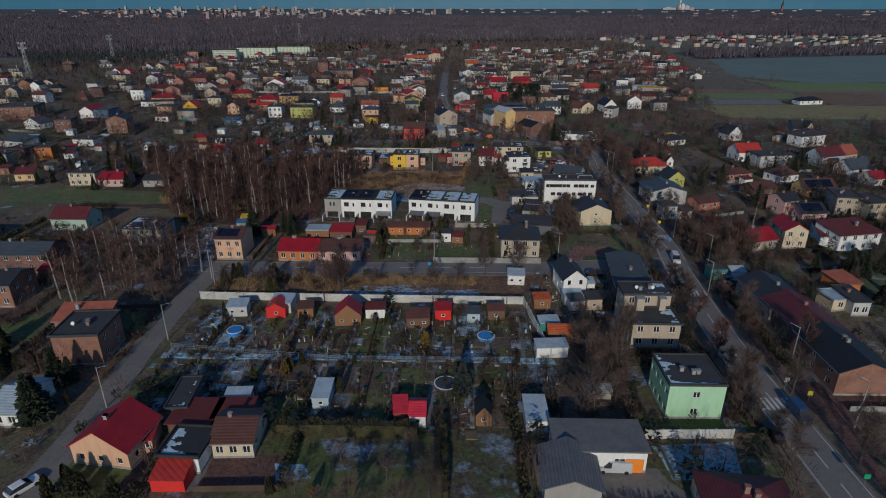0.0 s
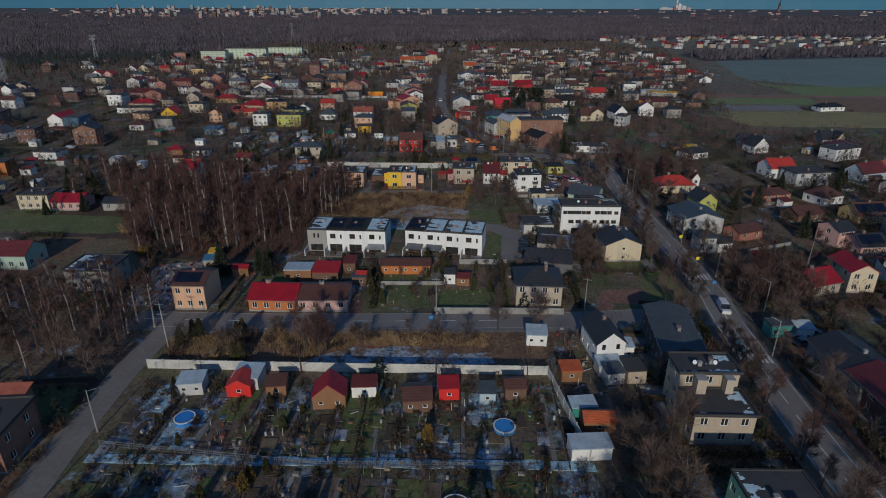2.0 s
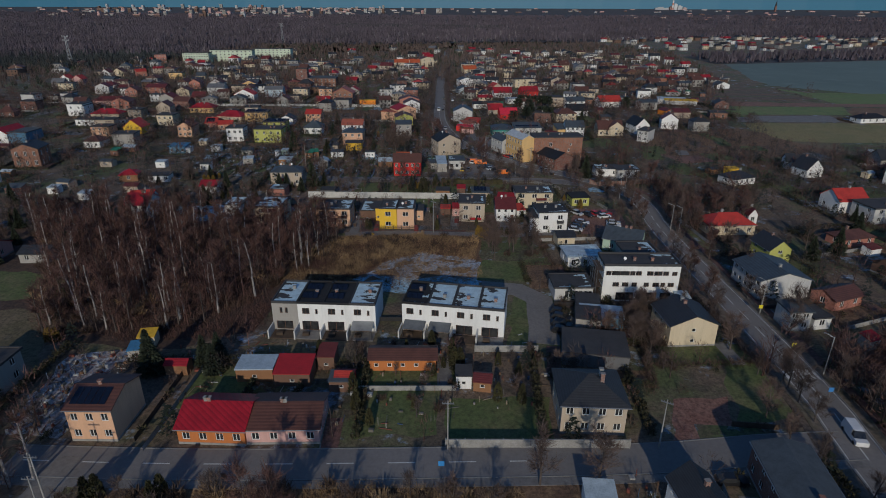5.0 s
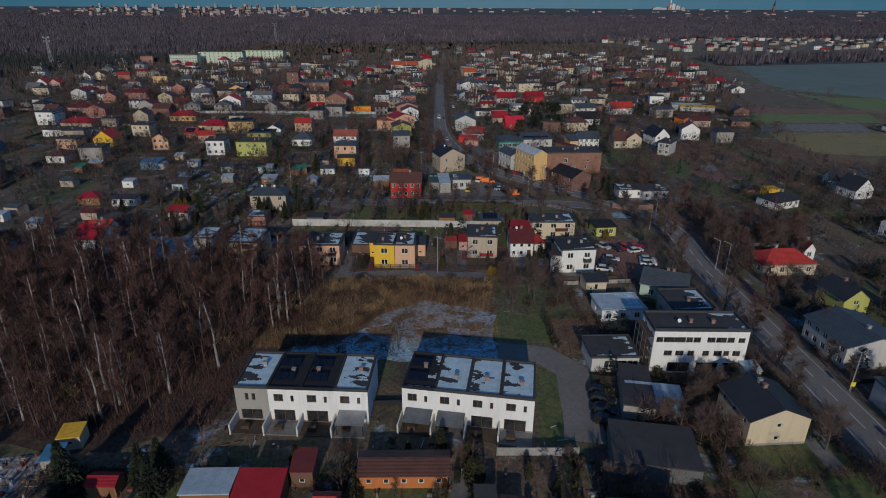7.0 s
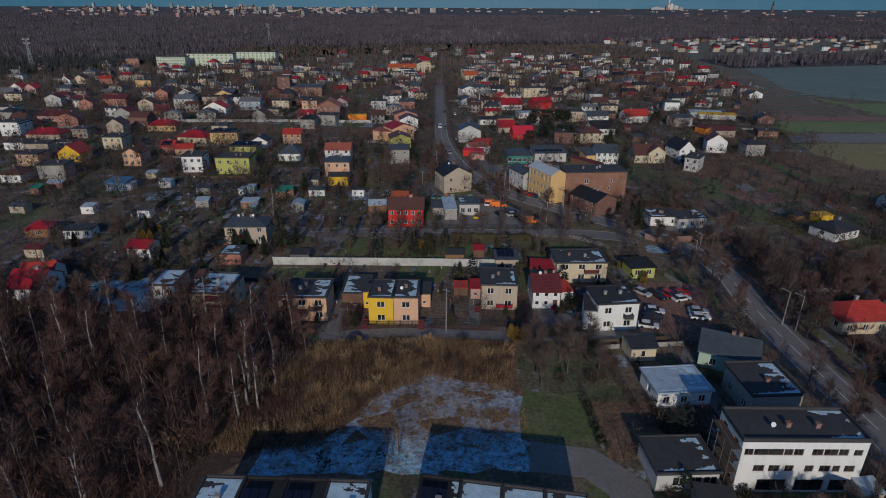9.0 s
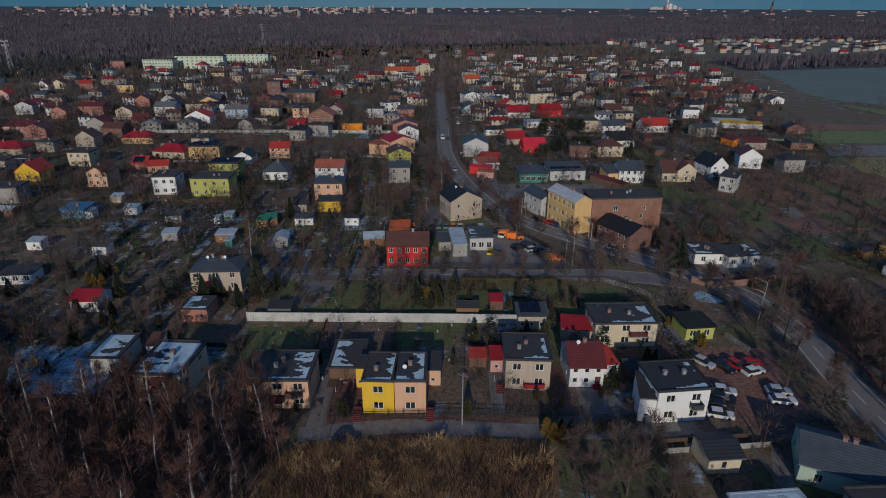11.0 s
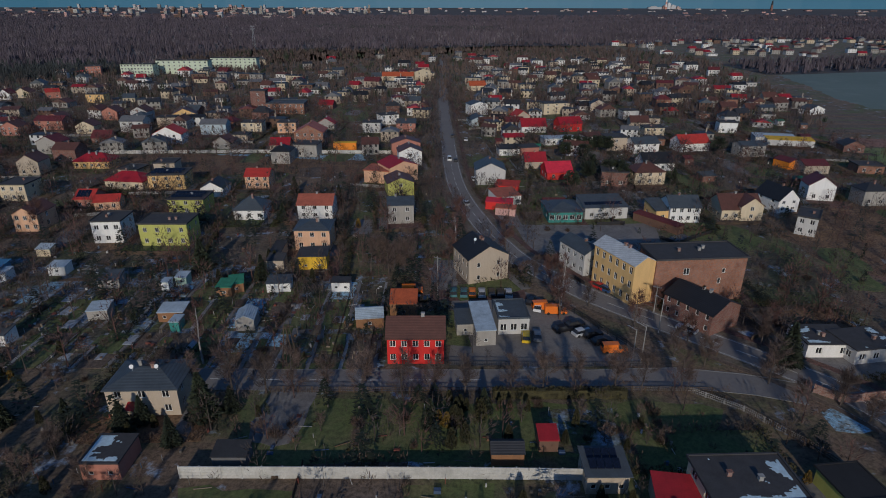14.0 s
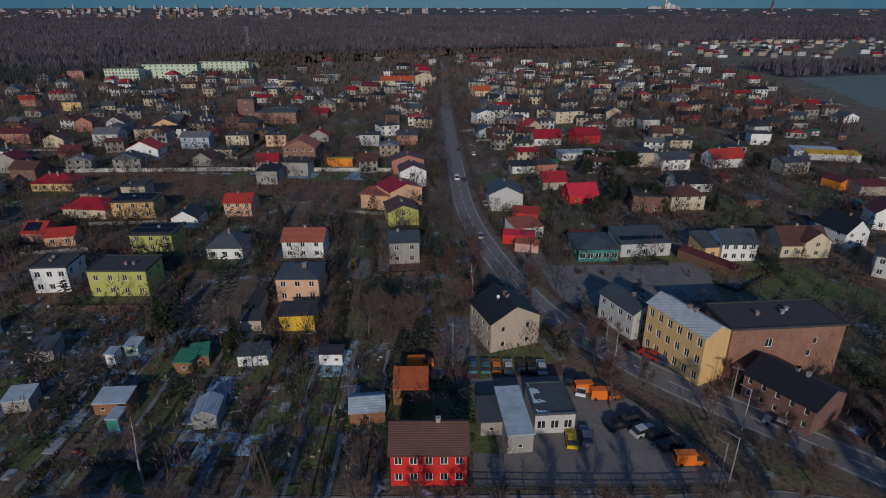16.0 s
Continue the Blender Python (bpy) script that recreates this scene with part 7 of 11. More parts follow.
house(177.2, 311.3, 4.1, 5.0, 2.4, 4.0, "gable", 2.8, "cream", "dark", "cream gabled bay of the dark-roofed house", ridge='y', floors=1, n=1, ns=0, chim=0)
house(102.0, 222.8, 10.6, 6.0, 15.4, 2.6, "hip", 1.6, "salmon", "brown", "low brick-coloured bungalow among hedges", floors=1, n=3, ns=1, chim=1)
house(153.2, 217.3, 6.1, 7.0, 16.5, 2.8, "gable", 2.0, "white", "crimson", "white bungalow with a crimson roof", ridge='x', floors=1, n=2, ns=1, chim=1)
house(97.8, 282.6, 10.3, 8.0, 23.6, 2.8, "hip", 2.0, "white", "dark", "low white bungalow with a dark hipped roof", floors=1, n=4, ns=1, chim=1)
house(228.1, 415.4, 17.2, 8.0, 10.8, 2.8, "hip", 2.2, "white", "black", "white bungalow with a black roof by the fields", floors=1, n=4, ns=1, chim=1)
house(84.9, 115.7, 3.7, 8.0, 2.4, 3.4, "flat", 0.1, "lightgrey", "felt", "pale flat-roofed workshop behind the brick row", floors=1, n=2, ns=0, chim=1)
house(87.9, 125.2, 5.2, 6.0, 11.9, 3.0, "mono", 0.6, "orange", "salmon", "low brick shed with a reddish roof", floors=1, n=1, ns=0, chim=0)
house(81.8, 117.6, 4.1, 5.0, 9.6, 2.8, "flat", 0.1, "cream", "paleblue", "cream garage with a frosted roof", floors=1, n=1, ns=0, chim=0)
house(-275.0, 334.2, 19.9, 16.0, 13.1, 7.5, "flat", 0.3, "brick", "felt", "large orange brick works with a flat roof", floors=2, n=5, ns=2, ww=1.4, wh=1.8, chim=2)
house(-218.2, 301.8, 8.3, 9.0, 12.0, 6.5, "flat", 0.2, "darkbrick", "felt", "dark brick house with a flat roof", floors=2, n=3, ns=2, chim=1)
house(-187.9, 298.6, 10.1, 10.0, 10.8, 7.5, "gable", 2.0, "brick", "dark", "red brick villa with tall white windows", ridge='y', floors=2, n=3, ns=2, wh=1.9, chim=2)
house(-186.8, 242.7, 6.5, 8.0, 12.0, 5.5, "flat", 0.1, "orange", "felt", "orange brick house behind trees", floors=2, n=1, ns=1, chim=1)
house(-147.0, 204.6, 9.9, 8.0, 2.4, 5.0, "flat", 0.2, "cream", "felt", "long cream flat-roofed house by the field", floors=2, n=4, ns=1, chim=2)
house(-135.8, 204.3, 9.7, 8.0, 2.4, 3.0, "gable", 1.8, "pink", "crimson", "pink house with a red sheet roof and blue side wall", ridge='x', floors=1, n=4, ns=1, chim=1, rk='sheet')
house(-119.2, 205.0, 7.4, 6.0, 2.4, 2.6, "gable", 1.2, "grey", "dark", "low grey shed with a dark roof", ridge='x', floors=1, n=2, ns=0, chim=0)
house(-171.9, 209.6, 6.9, 7.0, 8.9, 3.0, "gable", 1.8, "ochre", "maroon", "yellow cottage with a maroon roof", ridge='x', floors=1, n=2, ns=0, chim=1)
house(-111.7, 245.9, 6.9, 8.0, 12.0, 3.4, "gable", 2.6, "white", "red", "white house with a red roof beside the wood", ridge='x', floors=1, n=2, ns=1, chim=1)
house(-242.4, 311.6, 10.9, 8.0, -14.5, 3.4, "gable", 2.6, "white", "slate", "white gabled house with a slate roof", ridge='y', floors=1, n=2, ns=1, chim=1)
house(-223.0, 267.7, 14.0, 9.0, -12.0, 3.0, "mono", 1.2, "lightgrey", "slate", "long grey hall with a pale mono-pitch roof", floors=1, n=3, ns=0, chim=0)
house(-151.0, 263.7, 3.4, 3.5, 2.4, 2.3, "mono", 0.3, "white", "paleblue", "small white garden cabin with a frosted roof", floors=1, n=1, ns=0, chim=0, over=0.15, ww=0.8, wh=0.7, base=False, cat='shed', name='shed')
house(-136.1, 257.5, 3.4, 3.5, 2.4, 2.3, "mono", 0.3, "white", "paleblue", "small white garden cabin with a frosted roof", floors=1, n=1, ns=0, chim=0, over=0.15, ww=0.8, wh=0.7, base=False, cat='shed', name='shed')
house(-119.0, 330.2, 4.2, 3.5, 2.4, 2.3, "mono", 0.3, "white", "paleblue", "small white garden cabin with a frosted roof", floors=1, n=1, ns=0, chim=0, over=0.15, ww=0.8, wh=0.7, base=False, cat='shed', name='shed')
house(-208.0, 294.8, 3.8, 3.5, 2.4, 2.3, "mono", 0.3, "white", "paleblue", "small white garden cabin with a frosted roof", floors=1, n=1, ns=0, chim=0, over=0.15, ww=0.8, wh=0.7, base=False, cat='shed', name='shed')
house(-160.2, 228.5, 3.0, 3.5, 2.4, 2.3, "mono", 0.3, "white", "paleblue", "small white garden cabin with a frosted roof", floors=1, n=1, ns=0, chim=0, over=0.15, ww=0.8, wh=0.7, base=False, cat='shed', name='shed')
house(-97.8, 267.0, 6.0, 6.0, 0.6, 2.6, "gable", 1.4, "white", "crimson", "small white garden house with a crimson roof", ridge="x", floors=1, n=2, ns=1, chim=0, over=0.25)
house(-130.5, 301.0, 3.9, 3.5, 2.4, 2.3, "mono", 0.3, "white", "paleblue", "small white garden cabin with a frosted roof", floors=1, n=1, ns=0, chim=0, over=0.15, ww=0.8, wh=0.7, base=False, cat='shed', name='shed')
house(-131.0, 326.2, 4.2, 3.5, 2.4, 2.3, "mono", 0.3, "white", "paleblue", "small white garden cabin with a frosted roof", floors=1, n=1, ns=0, chim=0, over=0.15, ww=0.8, wh=0.7, base=False, cat='shed', name='shed')

# ground cover
area("allotment_soil", [(-56.5, 96.0), (-57.1, 113.3), (14.6, 115.2), (19.1, 95.2), (18.5, 75.9), (-2.8, 74.0), (-28.8, 73.3), (-54.4, 81.8)], 0.012, FROST_THIN, "frosty soil and grass of the allotments", 0.8)
area("allotment_soil", [(-131.4, 333.6), (-90.8, 342.6), (-59.5, 332.4), (-34.5, 323.6), (-31.1, 292.2), (-61.8, 292.1), (-109.1, 292.5)], 0.012, FROST_THIN, "frosty soil and grass of the far allotments", 0.8)
area("waste_grass", [(-61.1, 128.9), (-24.3, 133.0), (20.5, 135.1), (14.4, 120.3), (-21.6, 119.6), (-58.4, 119.2)], 0.01, STRAW, "dry straw-coloured grass beside the street", 0.8)
area("frost_patch", [(-22.9, 126.1), (-8.9, 126.5), (3.0, 124.4), (3.8, 120.8), (-21.7, 119.9), (-32.4, 119.7), (-29.6, 122.4)], 0.016, MARSH, "frost lying on rough grass", 1.2)
area("soil_patch", [(-22.0, 131.3), (-15.1, 131.6), (-14.9, 126.5), (-22.4, 126.2)], 0.015, RUST_YARD, "bare reddish soil", 0.8)
area("lawn", [(-22.7, 159.4), (-8.4, 160.1), (-8.5, 143.0), (-21.8, 142.4)], 0.012, LAWN, "garden lawn beside the orange cottage", 0.8)
area("lawn", [(-7.1, 152.7), (10.6, 153.3), (9.6, 141.6), (-7.1, 141.2)], 0.012, LAWN, "walled lawn along the street", 0.8)
area("lawn", [(7.3, 192.5), (10.0, 192.6), (9.8, 169.0), (4.2, 168.8)], 0.013, LAWN, "narrow lawn beside the terraced houses", 0.8)
area("wood_floor", [(-159.5, 223.5), (-102.5, 245.0), (-43.1, 231.6), (-36.7, 201.4), (-48.4, 190.5), (-46.0, 174.3), (-61.0, 167.6), (-102.9, 166.0)], 0.008, LITTER, "dry grass and leaf litter under the bare wood", 2.0)
area("reed_bed", [(-38.3, 226.2), (-13.8, 227.7), (0.7, 226.9), (0.0, 197.2), (-25.1, 196.3), (-43.4, 196.9), (-51.5, 195.3), (-44.4, 216.5)], 0.011, STRAW, "dry reeds and grass behind the terraced houses", 1.5)
area("frost_patch", [(-25.3, 211.9), (-15.6, 216.8), (-3.6, 212.4), (0.3, 207.8), (-0.2, 197.2), (-11.5, 196.3), (-32.0, 196.1), (-26.2, 204.3)], 0.017, MARSH, "frozen marsh with frosted grass", 1.5)
area("shade_frost", [(-40.8, 199.0), (-0.8, 200.3), (0.9, 192.4), (-41.0, 190.8)], 0.019, FROST, "frost behind the terraced houses", 0.6)
area("lawn", [(1.1, 210.9), (19.0, 212.6), (17.9, 198.7), (0.5, 197.8)], 0.012, LAWN, "lawn among fruit trees", 1.6)
area("lawn", [(-56.9, 261.5), (-13.7, 262.2), (-13.5, 254.2), (-54.4, 252.9)], 0.012, LAWN, "long lawn in front of the pale wall", 0.8)
area("garden_grass", [(-54.8, 281.7), (-16.6, 281.1), (15.4, 281.3), (26.0, 279.2), (19.6, 269.6), (-16.6, 266.6), (-50.2, 266.1)], 0.012, LAWN, "garden grass behind the pale wall", 0.8)
area("shade_frost", [(-11.8, 262.6), (-1.0, 262.8), (-2.5, 252.7), (-11.3, 252.6)], 0.015, FROST_THIN, "thin frost on gardens", 0.8)
area("car_park", [(-18.4, 322.3), (-1.7, 322.8), (6.9, 314.0), (16.2, 300.1), (18.5, 292.2), (5.1, 291.6), (-19.4, 292.1)], 0.018, ASPHALT_OLD, "worn asphalt car park", 0.2)
area("yard", [(-23.7, 323.4), (-1.4, 324.4), (-1.3, 318.8), (-23.6, 317.5)], 0.022, PAVING_RED, "reddish paved parking bays", 0.2)
area("car_park", [(33.8, 254.7), (47.9, 254.8), (45.9, 236.2), (40.9, 231.2), (26.3, 231.5)], 0.018, RUST_YARD, "reddish gravel car park", 0.3)
area("yard", [(31.0, 153.6), (41.1, 154.2), (38.0, 142.3), (28.1, 141.7)], 0.014, RUST_YARD, "bare reddish yard", 0.8)
area("lawn", [(44.2, 164.8), (51.6, 166.2), (49.3, 148.1), (40.6, 148.0)], 0.012, LAWN, "grass beside the road", 0.8)
area("rubble_lot", [(-79.9, 162.8), (-69.1, 165.6), (-65.6, 155.6), (-66.8, 140.9), (-75.9, 140.7), (-78.7, 150.8)], 0.02, RUBBLE, "lot of frosted rubble and broken bricks", 0.8)
area("lawn", [(-99.5, 107.2), (-88.9, 110.0), (-86.3, 99.5), (-90.1, 95.2)], 0.012, LAWN, "lawn beside the brick house", 0.8)
area("lawn", [(-28.4, 72.0), (-3.7, 74.2), (-2.1, 60.1), (-24.9, 58.5)], 0.012, LAWN, "lawn behind the hedge", 0.8)
area("shade_frost", [(-1.1, 74.4), (14.0, 75.1), (12.5, 61.0), (-0.2, 60.2)], 0.013, FROST_THIN, "thinly frosted garden", 0.8)
area("shade_frost", [(29.9, 73.3), (43.1, 74.9), (42.0, 67.0), (31.4, 65.6)], 0.014, FROST, "frosted yard behind the pale wall", 0.8)
area("yard", [(21.1, 68.4), (29.3, 69.0), (33.1, 61.9), (19.6, 60.8)], 0.014, ASPHALT_OLD, "asphalt yard of the workshop", 0.8)
area("yard", [(59.2, 92.9), (64.7, 94.8), (65.1, 74.5), (60.6, 67.6), (60.1, 75.5)], 0.016, PAVING_RED, "reddish pavement by the crossing", 0.8)
area("field", [(-170.4, 201.7), (-104.6, 199.3), (-95.2, 185.0), (-159.1, 185.6)], 0.01, LAWN, "winter field", 0.8)
area("field", [(-116.4, 179.2), (-92.7, 181.5), (-83.5, 157.7), (-105.1, 150.9)], 0.01, FIELD, "dry winter field", 0.8)
area("field", [(76.5, 358.5), (206.7, 422.6), (173.2, 334.4), (137.9, 321.4), (81.8, 334.3)], 0.01, FIELD, "brown field beyond the houses", 2)
area("frozen_pond", [(308, 805), (448, 850), (600, 880), (960, 950), (960, 690), (600, 580), (394, 556), (312, 540), (262, 590), (268, 640), (290, 715)], 0.012, ICE, "pale frozen lake with a thin cover of snow", 2)
# winter fields, yards and scrub between the houses and the lake
area("field", [(198, 592), (236, 580), (250, 512), (168, 500)], 0.011, SOIL, "ploughed grey-brown field with wheel tracks by the lake", 0.8, 9.0)
for k in range(6):
    area("field", [(192 - 5 * k, 580 - 14 * k), (236 + 2 * k, 572 - 12 * k), (236 + 2 * k, 569.5 - 12 * k), (192 - 5 * k, 577 - 14 * k)], 0.016, STRAW if k % 2 else LAWN, "narrow strip of dry grass between furrows", 0.4, 9.0)
area("field", [(256, 571), (268, 546), (366, 541), (446, 540), (900, 560), (800, 470), (381, 478), (258, 490)], 0.011, GREEN_FIELD, "green winter field at the lake shore", 1.5, 9.0)
area("field", [(166, 498), (258, 490), (430, 486), (430, 474), (255, 477), (172, 477)], 0.014, RUST_SOIL, "reddish bare earth strip beside the fields", 0.8, 9.0)
area("field", [(174, 475), (255, 475), (241, 444), (163, 443)], 0.011, GREEN_FIELD, "bright green winter grain by the gravel yard", 0.8, 9.0)
area("yard", [(164, 436), (226, 441), (219, 419), (158, 416)], 0.013, PAVING, "pale gravel yard among the fields", 0.6)
area("field", [(256, 472), (375, 471), (760, 468), (700, 416), (323, 414), (228, 418)], 0.011, STRAW, "dry straw field beyond the gravel yard", 1.5, 9.0)
area("field", [(160, 413), (224, 415), (321, 411), (640, 408), (560, 356), (271, 361), (188, 362), (145, 364)], 0.012, OLIVE_FIELD, "olive-brown meadow", 1.5, 9.0)
area("field", [(112, 388), (132, 398), (143, 366), (131, 336), (99, 337)], 0.016, DRY_REED, "pale straw-coloured rough grass", 2.0)
area("field", [(84, 352), (128, 339), (122, 321), (92, 318)], 0.018, RUST_SOIL, "reddish scrub and bare earth", 2.0)
area("field", [(77.0, 375.9), (151.1, 397.9), (175.1, 334.1), (137.9, 321.4), (81.8, 334.3)], 0.011, STRAW, "dry reddish scrubland beyond the tenement", 2)
area("field", [(-128.5, 458.0), (-56.2, 458.2), (-54.6, 446.3), (-124.6, 448.4)], 0.012, FROST, "snowy strip of field", 1)
area("field", [(-174.5, 456.3), (-128.5, 458.0), (-54.6, 446.3), (-52.5, 427.4), (-103.1, 424.4), (-160.6, 426.7)], 0.01, STRAW, "dry grass field", 1)
area("lawn", [(-90.3, 575.6), (-68.6, 589.6), (-66.0, 542.2), (-83.3, 537.3)], 0.011, LAWN, "lawn by the brick hall", 1)
area("lawn", [(65.8, 422.7), (81.8, 423.9), (81.2, 407.6), (59.2, 406.4)], 0.011, LAWN, "walled lawn", 0.2)
area("lawn", [(50.9, 369.0), (67.8, 370.2), (75.9, 348.7), (50.7, 345.4)], 0.011, LAWN, "lawn behind the tenement", 1)
area("yard", [(41.4, 386.9), (48.0, 386.9), (40.6, 347.9), (27.6, 347.8)], 0.014, ASPHALT_OLD, "yard behind the tenement", 0.3)

# cars and vans
vehicle("car", -18.2, 321.0, 88.0, "teal", "teal parked car in a row beside the sand-coloured house")
vehicle("car", -15.8, 320.9, 88.0, "teal", "teal parked car in a row beside the sand-coloured house")
vehicle("car", -13.8, 320.9, 88.0, "orange", "orange parked car in a row beside the sand-coloured house")
vehicle("car", -11.6, 320.8, 88.0, "silver", "silver parked car in a row beside the sand-coloured house")
vehicle("car", -9.3, 320.8, 88.0, "black", "black parked car in a row beside the sand-coloured house")
vehicle("car", -7.3, 320.8, 88.0, "black", "black parked car in a row beside the sand-coloured house")
vehicle("car", -5.4, 320.7, 88.0, "silver", "silver parked car in a row beside the sand-coloured house")
vehicle("van", 12.9, 296.8, 2.0, "orange", "orange van parked in the car park")
vehicle("van", 4.1, 312.2, 0.0, "orange", "orange van parked by the trees")
vehicle("van", 1.7, 314.1, 5.0, "orange", "orange van beside another van")
vehicle("van", -27.9, 321.9, 3.0, "orange", "orange van behind the red house")
vehicle("car", -26.2, 317.6, 0.0, "black", "dark car behind the red house")
vehicle("car", -3.8, 301.4, 85.0, "yellow", "yellow car by the workshop")
vehicle("car", -1.4, 302.0, 85.0, "grey", "grey car by the workshop")
vehicle("car", 4.4, 304.6, 20.0, "black", "black car parked in the car park")
vehicle("car", 8.0, 303.2, 25.0, "silver", "silver car parked in the car park")
vehicle("car", 7.2, 306.6, 20.0, "black", "black car parked in the car park")
vehicle("car", 10.0, 302.6, 20.0, "black", "black car parked in the car park")
vehicle("car", 11.2, 300.0, 20.0, "black", "black car parked in the car park")
vehicle("car", 0.7, 314.1, 70.0, "white", "white car parked in the car park")
vehicle("car", -0.6, 317.1, 70.0, "black", "black car parked in the car park")
vehicle("car", -1.3, 334.3, road_angle(-1.3, 334.3, True), "black", "black car driving on the main road")
vehicle("car", 30.1, 304.8, road_angle(30.1, 304.8, False), "silver", "silver car parked by the brick house")
vehicle("car", 16.2, 324.8, road_angle(16.2, 324.8, False), "red", "red car by the tenement")
vehicle("car", 17.5, 323.3, road_angle(17.5, 323.3, False), "blue", "blue car by the tenement")
vehicle("car", 32.9, 240.1, -14.0, "white", "white car on the reddish car park")
vehicle("car", 31.8, 237.9, -14.0, "black", "black car on the reddish car park")
vehicle("car", 30.7, 236.0, -14.0, "black", "black car on the reddish car park")
vehicle("car", 29.6, 233.7, -14.0, "white", "white car on the reddish car park")
vehicle("car", 36.2, 247.3, -62.0, "black", "black car on the reddish car park")
vehicle("car", 38.7, 247.9, -62.0, "red", "red car on the reddish car park")
vehicle("car", 41.9, 248.7, 8.0, "red", "red car on the reddish car park")
vehicle("car", 42.5, 240.1, -8.0, "silver", "silver car on the reddish car park")
vehicle("car", 41.9, 237.5, -6.0, "white", "white car on the reddish car park")
vehicle("car", 41.0, 246.0, 20.0, "white", "white car on the reddish car park")
vehicle("car", 32.9, 248.8, -50.0, "silver", "silver car on the reddish car park")
vehicle("car", 16.8, 182.5, -20.0, "black", "black car parked by the terraced houses")
vehicle("car", 16.7, 180.3, -20.0, "black", "black car parked by the terraced houses")
vehicle("car", 16.3, 177.4, -20.0, "black", "black car parked by the terraced houses")
vehicle("car", 16.0, 174.7, -20.0, "black", "black car parked by the terraced houses")
vehicle("van", 23.0, 67.9, 180.0, "silver", "silver van in the workshop yard")
vehicle("car", 38.6, 85.0, -75.0, "silver", "silver car beside the green house")
vehicle("car", 49.7, 76.2, road_angle(49.7, 76.2, False), "black", "black car on the main road")
vehicle("van", 56.3, 81.3, road_angle(56.3, 81.3, True), "blue", "blue and white van on the main road")
vehicle("car", -59.8, 60.7, 62.0, "white", "white car on the lane")
vehicle("car", 52.9, 128.1, road_angle(52.9, 128.1, True), "teal", "teal car on the main road")
vehicle("van", 56.6, 144.4, road_angle(56.6, 144.4, True), "white", "white van on the main road")
vehicle("car", 33.3, 134.3, 0.0, "black", "dark car beside the white house")
vehicle("car", 16.0, 178.0, 60.0, "black", "dark car by the terraced houses")
vehicle("car", -30.9, 226.4, 5.0, "black", "dark car on the alley")
vehicle("van", -74.8, 80.4, 50.0, "white", "white van beside the lane")
vehicle("van", -18.3, 449.0, road_angle(-18.3, 449.0, False), "white", "white van far along the main road")
vehicle("car", -15.6, 446.7, road_angle(-15.6, 446.7, False), "black", "black car along the main road")
vehicle("car", -9.1, 417.3, road_angle(-9.1, 417.3, False), "white", "white car along the main road")
vehicle("car", -17.8, 381.2, road_angle(-17.8, 381.2, False), "black", "black car along the main road")
vehicle("car", -16.4, 497.2, road_angle(-16.4, 497.2, False), "black", "black car along the main road")
vehicle("car", -9.8, 488.9, road_angle(-9.8, 488.9, False), "white", "white car along the main road")

# poles, lamps and signs
pole(-7.0, 139.9, 9.0, "utility_pole", 0.0)
pole(25.2, 141.1, 9.0, "utility_pole", 150.0)
pole(-58.6, 100.1, 8.0, "street_lamp", 0.0)
pole(-58.6, 78.6, 8.0, "street_lamp", 0.0)
pole(-61.4, 128.4, 8.0, "utility_pole", 0.0)
pole(-59.1, 124.7, 8.0, "utility_pole", 0.0)
pole(-12.9, 231.0, 10.0, "utility_pole", 150.0)
pole(53.1, 267.9, 8.0, "street_lamp", 150.0)
pole(58.3, 235.1, 8.0, "street_lamp", 150.0)
pole(62.6, 96.6, 8.0, "street_lamp", 150.0)
pole(63.7, 78.8, 9.0, "street_lamp", 150.0)
pole(58.2, 125.7, 8.0, "street_lamp", 150.0)
pole(16.9, 292.9, 8.0, "street_lamp", 150.0)
pole(23.9, 303.8, 8.0, "street_lamp", 150.0)
pole(24.8, 310.0, 8.0, "utility_pole", 150.0)
pole(-21.9, 320.5, 10.0, "utility_pole", 150.0)
pole(9.3, 330.7, 8.0, "street_lamp", 150.0)
pole(50.1, 263.2, 8.0, "street_lamp", 150.0)
pole(14.8, 291.8, 8.0, "street_lamp", 150.0)
pole(60.0, 233.0, 8.0, "street_lamp", 150.0)
pole(60.9, 184.3, 8.0, "street_lamp", 150.0)
pole(61.6, 161.4, 8.0, "street_lamp", 150.0)
pole(64.5, 142.7, 8.0, "street_lamp", 150.0)
pole(-48.7, 291.3, 9.0, "a_frame_pole", 10.0)
pole(-49.2, 290.8, 9.0, "a_frame_pole", 10.0)
pole(57.3, 269.0, 9.0, "a_frame_pole", 10.0)
road_sign(59.1, 84.2, (0.7, 0.6, 0.02), "small square road sign on a steel post")
road_sign(59.0, 167.5, (0.7, 0.6, 0.02), "small square road sign on a steel post")
road_sign(59.9, 182.8, (0.7, 0.6, 0.02), "small square road sign on a steel post")
road_sign(56.8, 65.5, (0.02, 0.3, 0.15), "small square road sign on a steel post")
road_sign(57.1, 87.9, (0.6, 0.6, 0.6), "small square road sign on a steel post")
road_sign(57.7, 153.4, (0.05, 0.2, 0.5), "small square road sign on a steel post")
road_sign(-7.8, 134.3, (0.05, 0.25, 0.6), "small square road sign on a steel post")
pool(5.5, 103.1, 1.7, (0.05, 0.25, 0.6), "round blue garden pool with a white rim")
pool(-2.0, 86.8, 2.0, (0.06, 0.06, 0.07), "dark round garden pool with a pale rim")
